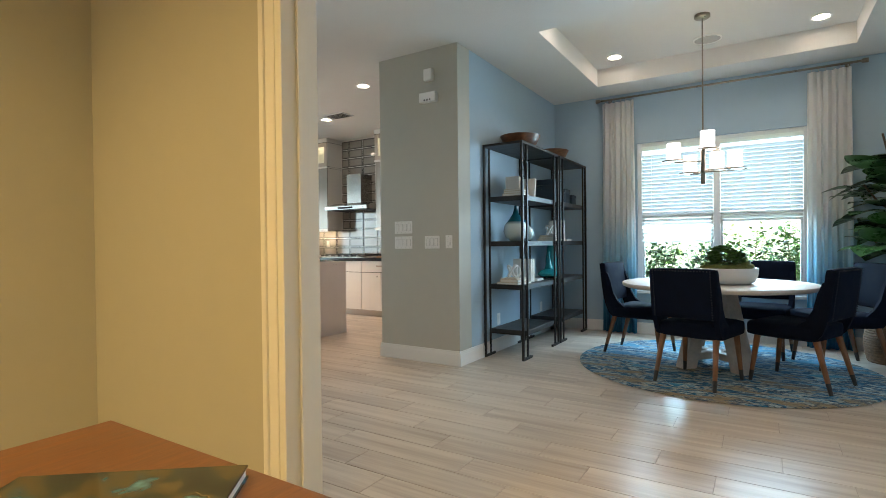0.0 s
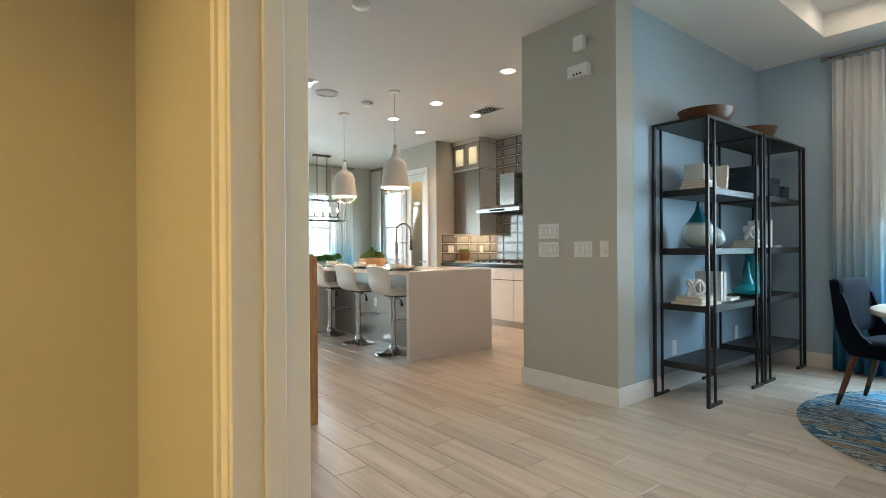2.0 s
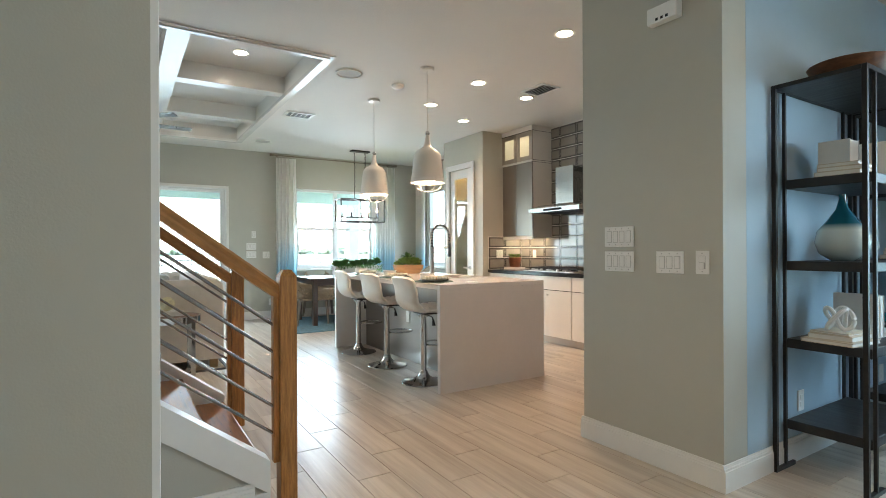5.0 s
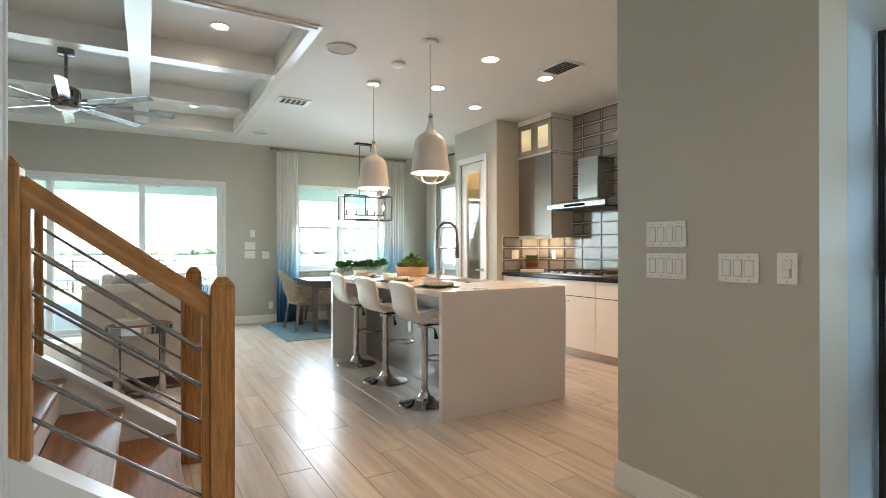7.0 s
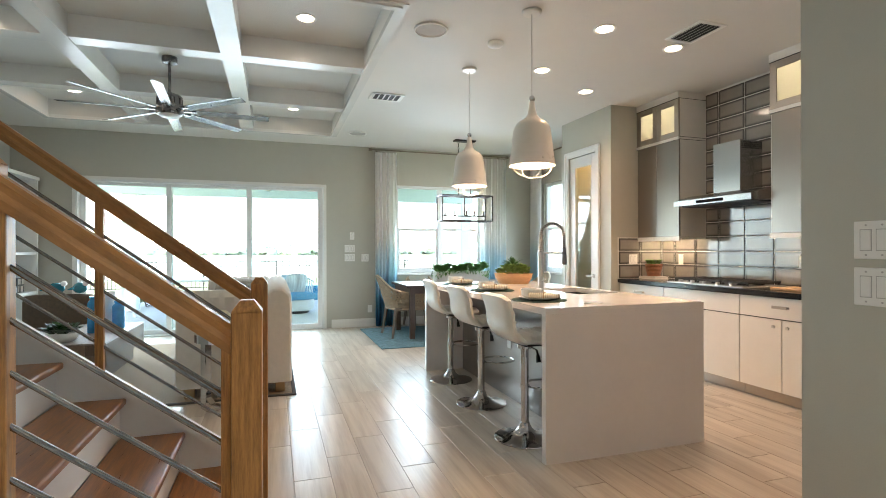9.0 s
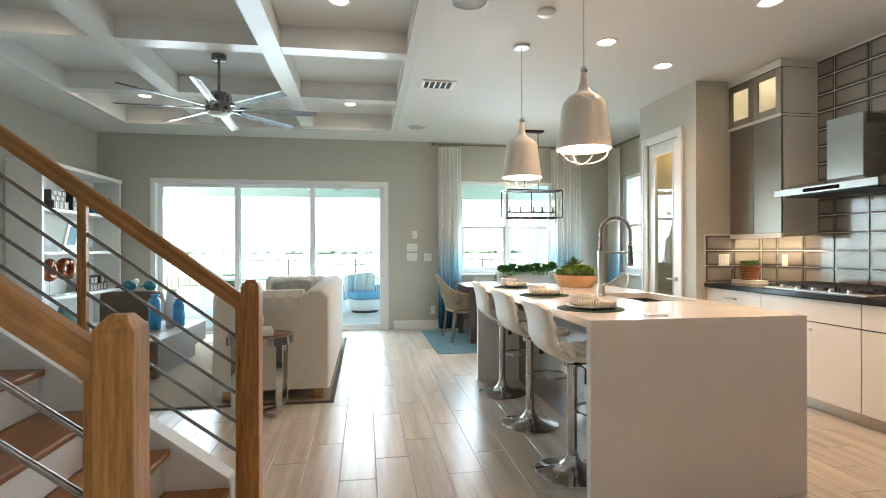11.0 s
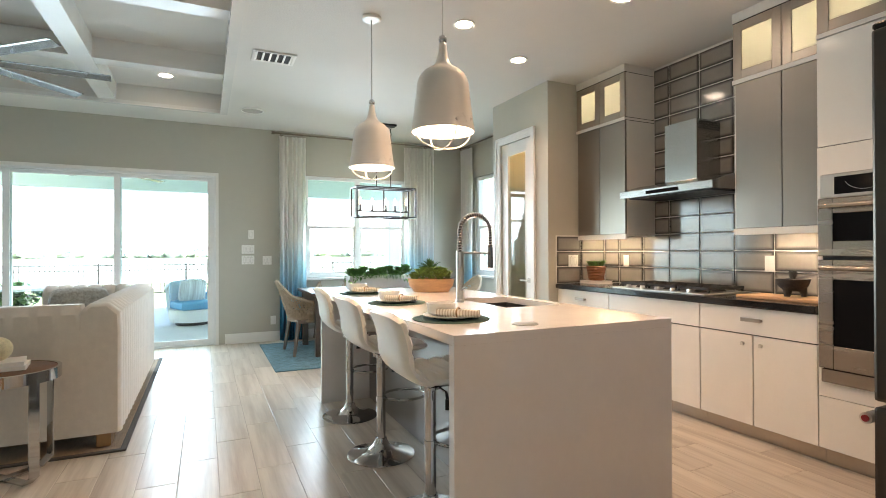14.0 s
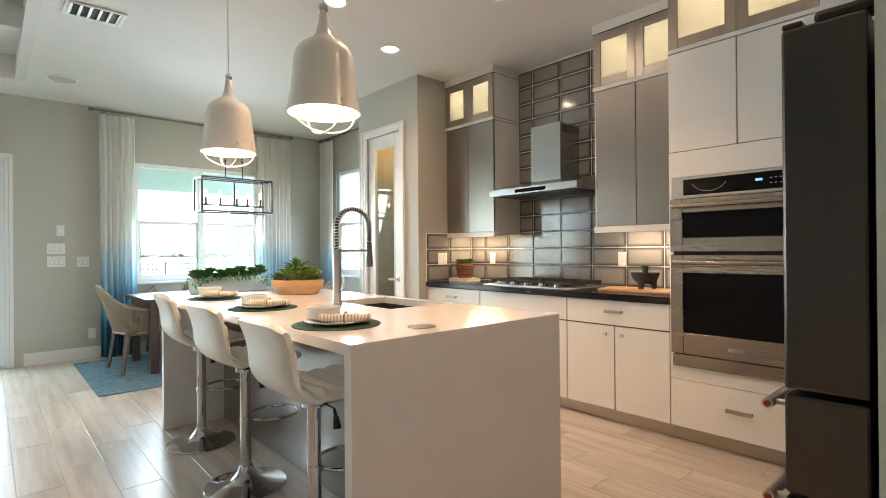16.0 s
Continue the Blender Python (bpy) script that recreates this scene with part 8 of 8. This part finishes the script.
def shrub(m, r, h, n, seed, material, label, size=0.06):
    """Branching stems with many separate small leaves."""
    rnd = random.Random(seed)
    t = thing("shrub", m, label, "shrub", "garden shrubs")
    bm = bmesh.new()
    tips = []
    for k in range(14):
        a = rnd.uniform(0, 6.28)
        q = rnd.uniform(0.2, 1.0)
        tip = Vector((r * q * math.cos(a), r * q * math.sin(a), h * rnd.uniform(0.7, 1.05)))
        sweep([(0.05 * math.cos(a), 0.05 * math.sin(a), 0), (tip.x * 0.4, tip.y * 0.4, tip.z * 0.5), tuple(tip)], 0.0035, 5, bm=bm)
        tips.append(tip)
    part("stems", bm, bark, t)
    bm = bmesh.new()
    for k in range(n):
        tip = rnd.choice(tips)
        f = rnd.uniform(0.25, 1.0)
        p = Vector((tip.x * f * 0.95, tip.y * f * 0.95, tip.z * f)) + Vector((rnd.gauss(0, 0.07), rnd.gauss(0, 0.07), rnd.gauss(0, 0.05)))
        a, el = rnd.uniform(0, 6.28), rnd.uniform(-0.4, 1.0)
        blade(bm, p, (math.cos(a) * math.cos(el), math.sin(a) * math.cos(el), math.sin(el)), size * rnd.uniform(0.8, 1.4), size * 0.75, 0.2, 3, 0.15)
    part("leaves", bm, material, t)
    return t


hedge_leaf = mat("hedge_leaf", (0.12, 0.22, 0.05), 0.4, var=0.4, scale=10, rnd=0.35)
for k in range(7):
    shrub(pose(-2.0 + 0.55 * k, 7.95 + 0.25 * (k % 2), -0.16), 0.42, 1.40 + 0.13 * math.sin(k * 2.1), 1400, 40 + k, hedge_leaf, "leafy green hedge shrub outside the dining window", 0.066)
shrub(pose(-15.3, 0.0, -0.03), 0.55, 0.75, 500, 60, hedge_leaf, "bright green shrub on the patio", 0.14)
shrub(pose(-16.6, 5.2, -0.16), 0.6, 0.9, 400, 61, hedge_leaf, "bright green shrub by the lawn", 0.14)
shrub(pose(-9.6, 11.5, -0.16), 0.9, 2.6, 700, 62, hedge_leaf, "tall green shrub outside the side window", 0.16)

# far shore trees; the haze of distance is put into their pale colour
hazed_leaf = mat("haze_paled_leaf", (0.62, 0.68, 0.66), 0.9, var=0.2, scale=0.4, rnd=0.2)
rnd = random.Random(77)
ball = bmesh.new()
bmesh.ops.create_icosphere(ball, subdivisions=1, radius=1.0)
ball.verts.ensure_lookup_table()
bv = np.array([v.co for v in ball.verts])
bf = [[v.index for v in f.verts] for f in ball.faces]
ball.free()
tv, tf = [], []
for k in range(420):
    y, x, hgt = rnd.uniform(-170, 170), -160 - rnd.uniform(0, 30), rnd.uniform(1.5, 4.5)
    for j in range(5):
        c = np.array((x + rnd.uniform(-2, 2), y + rnd.uniform(-2.5, 2.5), hgt * rnd.uniform(0.2, 0.8)))
        s = np.array((rnd.uniform(1, 2), rnd.uniform(1.2, 2.6), rnd.uniform(0.8, 1.8)))
        n = len(tv) * len(bv)
        tv.append(bv * s + c + np.random.uniform(-0.4, 0.4, bv.shape))
        tf.extend([[i + n for i in f] for f in bf])
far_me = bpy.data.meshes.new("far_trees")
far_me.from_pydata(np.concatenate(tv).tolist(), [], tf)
far_me.materials.append(hazed_leaf)
tagged(new("far_trees", far_me), "line of trees on the far shore, haze put into their colour", "trees", kind="stuff")


# patio armchair
white_rope = mat("white_resin_weave", (0.70, 0.70, 0.68), 0.6, var=0.05)
blue_cush = mat("sky_blue_cushion", (0.12, 0.36, 0.55), 0.85, var=0.1, scale=20, bump=0.1, bscale=200)
pale_cush = mat("pale_blue_cushion", (0.42, 0.55, 0.62), 0.85, var=0.1, scale=20, bump=0.1, bscale=200)
pc = thing("patio_armchair", pose(-13.1, 3.15, -0.03, 0, 0, -70), "white slatted patio armchair with sky blue cushions", "armchair")
part("base", lathe([(0.0, 0.0), (0.26, 0.0), (0.27, 0.02), (0.26, 0.04), (0.0, 0.05)], 32), black_metal, pc)
part("seat_frame", lathe([(0.0, 0.06), (0.34, 0.06), (0.375, 0.12), (0.38, 0.24), (0.36, 0.275), (0.0, 0.275)], 36), white_rope, pc)
part("pivot", R(((0, 0, 0.04), (0, 0, 0.11), 0.06)), black_metal, pc)
for k in range(22):
    a = math.pi * (0.05 + 0.9 * k / 21) + math.pi
    top = 0.62 + 0.12 * math.sin(math.pi * k / 21)
    part("slat", R(((0.37 * math.cos(a), 0.37 * math.sin(a), 0.16), (0.42 * math.cos(a), 0.42 * math.sin(a), top), 0.011), seg=6), white_rope, pc)
part("top_rim", sweep([(0.42 * math.cos(a), 0.42 * math.sin(a), 0.63 + 0.12 * math.sin(math.pi * k / 24)) for k, a in ((k, math.pi * (0.05 + 0.9 * k / 24) + math.pi) for k in range(25))], 0.02, 8), white_rope, pc)
part("seat_cushion", pad(-0.30, 0.30, -0.28, 0.36, 0.276, 0.42, 0.02, 6), blue_cush, pc, "sky blue seat cushion")
part("back_cushion", pad(-0.28, 0.28, -0.36, -0.22, 0.42, 0.76, 0.02, 6), pale_cush, pc, "sky blue back cushion")
stp = mat("striped_outdoor_pillow", (0.6, 0.62, 0.62), 0.9, var=0.4, scale=3, stretch=(8, 0.3, 0.3))
solo("outdoor_pillow", pad(-0.2, 0.2, -0.06, 0.06, 0, 0.38, 0.04, 6), stp, "grey and white striped outdoor pillow", "pillow", pose(-13.05, 3.13, 0.395, -18, 0, -70))
pt_ = thing("patio_table", (-12.9, 0.9, -0.03), "white patio dining table outside the sliding door", "table")
part("tabletop", B((-0.45, 0.45, -0.8, 0.8, 0.70, 0.74), bevel=0.005), trim_white, pt_)
for x in (-0.4, 0.4):
    for y in (-0.72, 0.72):
        part("leg", B((x - 0.03, x + 0.03, y - 0.03, y + 0.03, 0, 0.6995)), trim_white, pt_)
pool = mat("pool_tile_blue", (0.03, 0.22, 0.38), 0.2, var=0.5, scale=6, bump=0.05)
solo("spa_wall", B((-16.4, -15.6, 2.6, 4.4, -0.029, 0.35), bevel=0.01), pool, "blue mosaic tiled spa wall on the patio", "spa")


# ---- backsplash tiles ----
def splash_tiles():
    home = bpy.data.objects["backsplash"]
    cache = {}

    def put(w, h, m):
        key = (round(w, 3), round(h, 3))
        if key not in cache:
            bm = B((-w / 2 + 0.004, w / 2 - 0.004, -0.010, 0.0, -h / 2 + 0.004, h / 2 - 0.004), bevel=0.003, seg=2)
            me = bpy.data.meshes.new("tile")
            bm.to_mesh(me)
            bm.free()
            me.materials.append(tile_grey)
            cache[key] = me
        ob = new("tile", cache[key])
        ob.parent = home
        ob.matrix_basis = m

    TW, TH = 0.313, 0.154
    z = 0.930 - 0.0
    cols = [-7.147] + [v for v in (-5.692 - TW * k for k in range(5, -9, -1)) if -7.13 < v < -4.76] + [-4.752]
    rows = [0.930 + TH * k for k in range(14)]
    rows[0] = 0.915
    for r in range(13):
        z0, z1 = rows[r], min(rows[r + 1], 2.948)
        for a, b in zip(cols, cols[1:]):
            if z0 > 1.38 or z1 > 1.42:
                a, b = max(a, -6.488), min(b, -5.442)
            if b - a < 0.02 or z1 - z0 < 0.02:
                continue
            put(b - a, z1 - z0, pose((a + b) / 2, 7.1905, (z0 + z1) / 2))
    ys = [6.552, 6.86, 7.175]
    for r in range(3):
        for a, b in zip(ys, ys[1:]):
            put(b - a, rows[r + 1] - rows[r], pose(-7.1515, (a + b) / 2, (rows[r] + rows[r + 1]) / 2, 0, 0, 90))


splash_tiles()


# ---- floor tiles, last ----
PW, PL, J = 0.2, 0.815, 0.0035


def floor_tiles():
    proto = {}
    rest = bmesh.new()
    home = bpy.data.objects["floor"]
    count = 0
    row = 0
    y = -2.98
    near = []
    far = []
    while y < 7.2:
        x = -5.55 - 8 * PL - ((row - 31) * 0.272 % PL)
        while x < 1.25:
            a, b = max(x, -10.48), min(x + PL, 1.25)
            c, d = max(y, -2.96), min(y + PW, 7.2)
            if b - a > 0.03 and d - c > 0.03:
                cx, cy = (a + b) / 2, (c + d) / 2
                close = -7.6 < cx < 0.2 and 2.1 < cy < 4.5
                (near if close and b - a > PL - 0.01 and d - c > PW - 0.005 else far).append((a, b, c, d))
            x += PL
        y += PW
        row += 1
    me = None
    for a, b, c, d in near[:300]:
        if me is None:
            bm = B((-PL / 2 + J / 2, PL / 2 - J / 2, -PW / 2 + J / 2, PW / 2 - J / 2, -0.01, 0.0), bevel=0.0015)
            me = bpy.data.meshes.new("plank")
            bm.to_mesh(me)
            bm.free()
            me.materials.append(plank_tile)
        ob = new("plank", me)
        ob.parent = home
        ob.location = ((a + b) / 2, (c + d) / 2, random.uniform(-0.0006, 0))
    for a, b, c, d in far + near[300:]:
        bm_box(rest, a + J / 2, b - J / 2, c + J / 2, d - J / 2, -0.01, -0.0003)
    ob = part("planks", rest, plank_tile, home)
    ob["kind"] = "stuff"


floor_tiles()
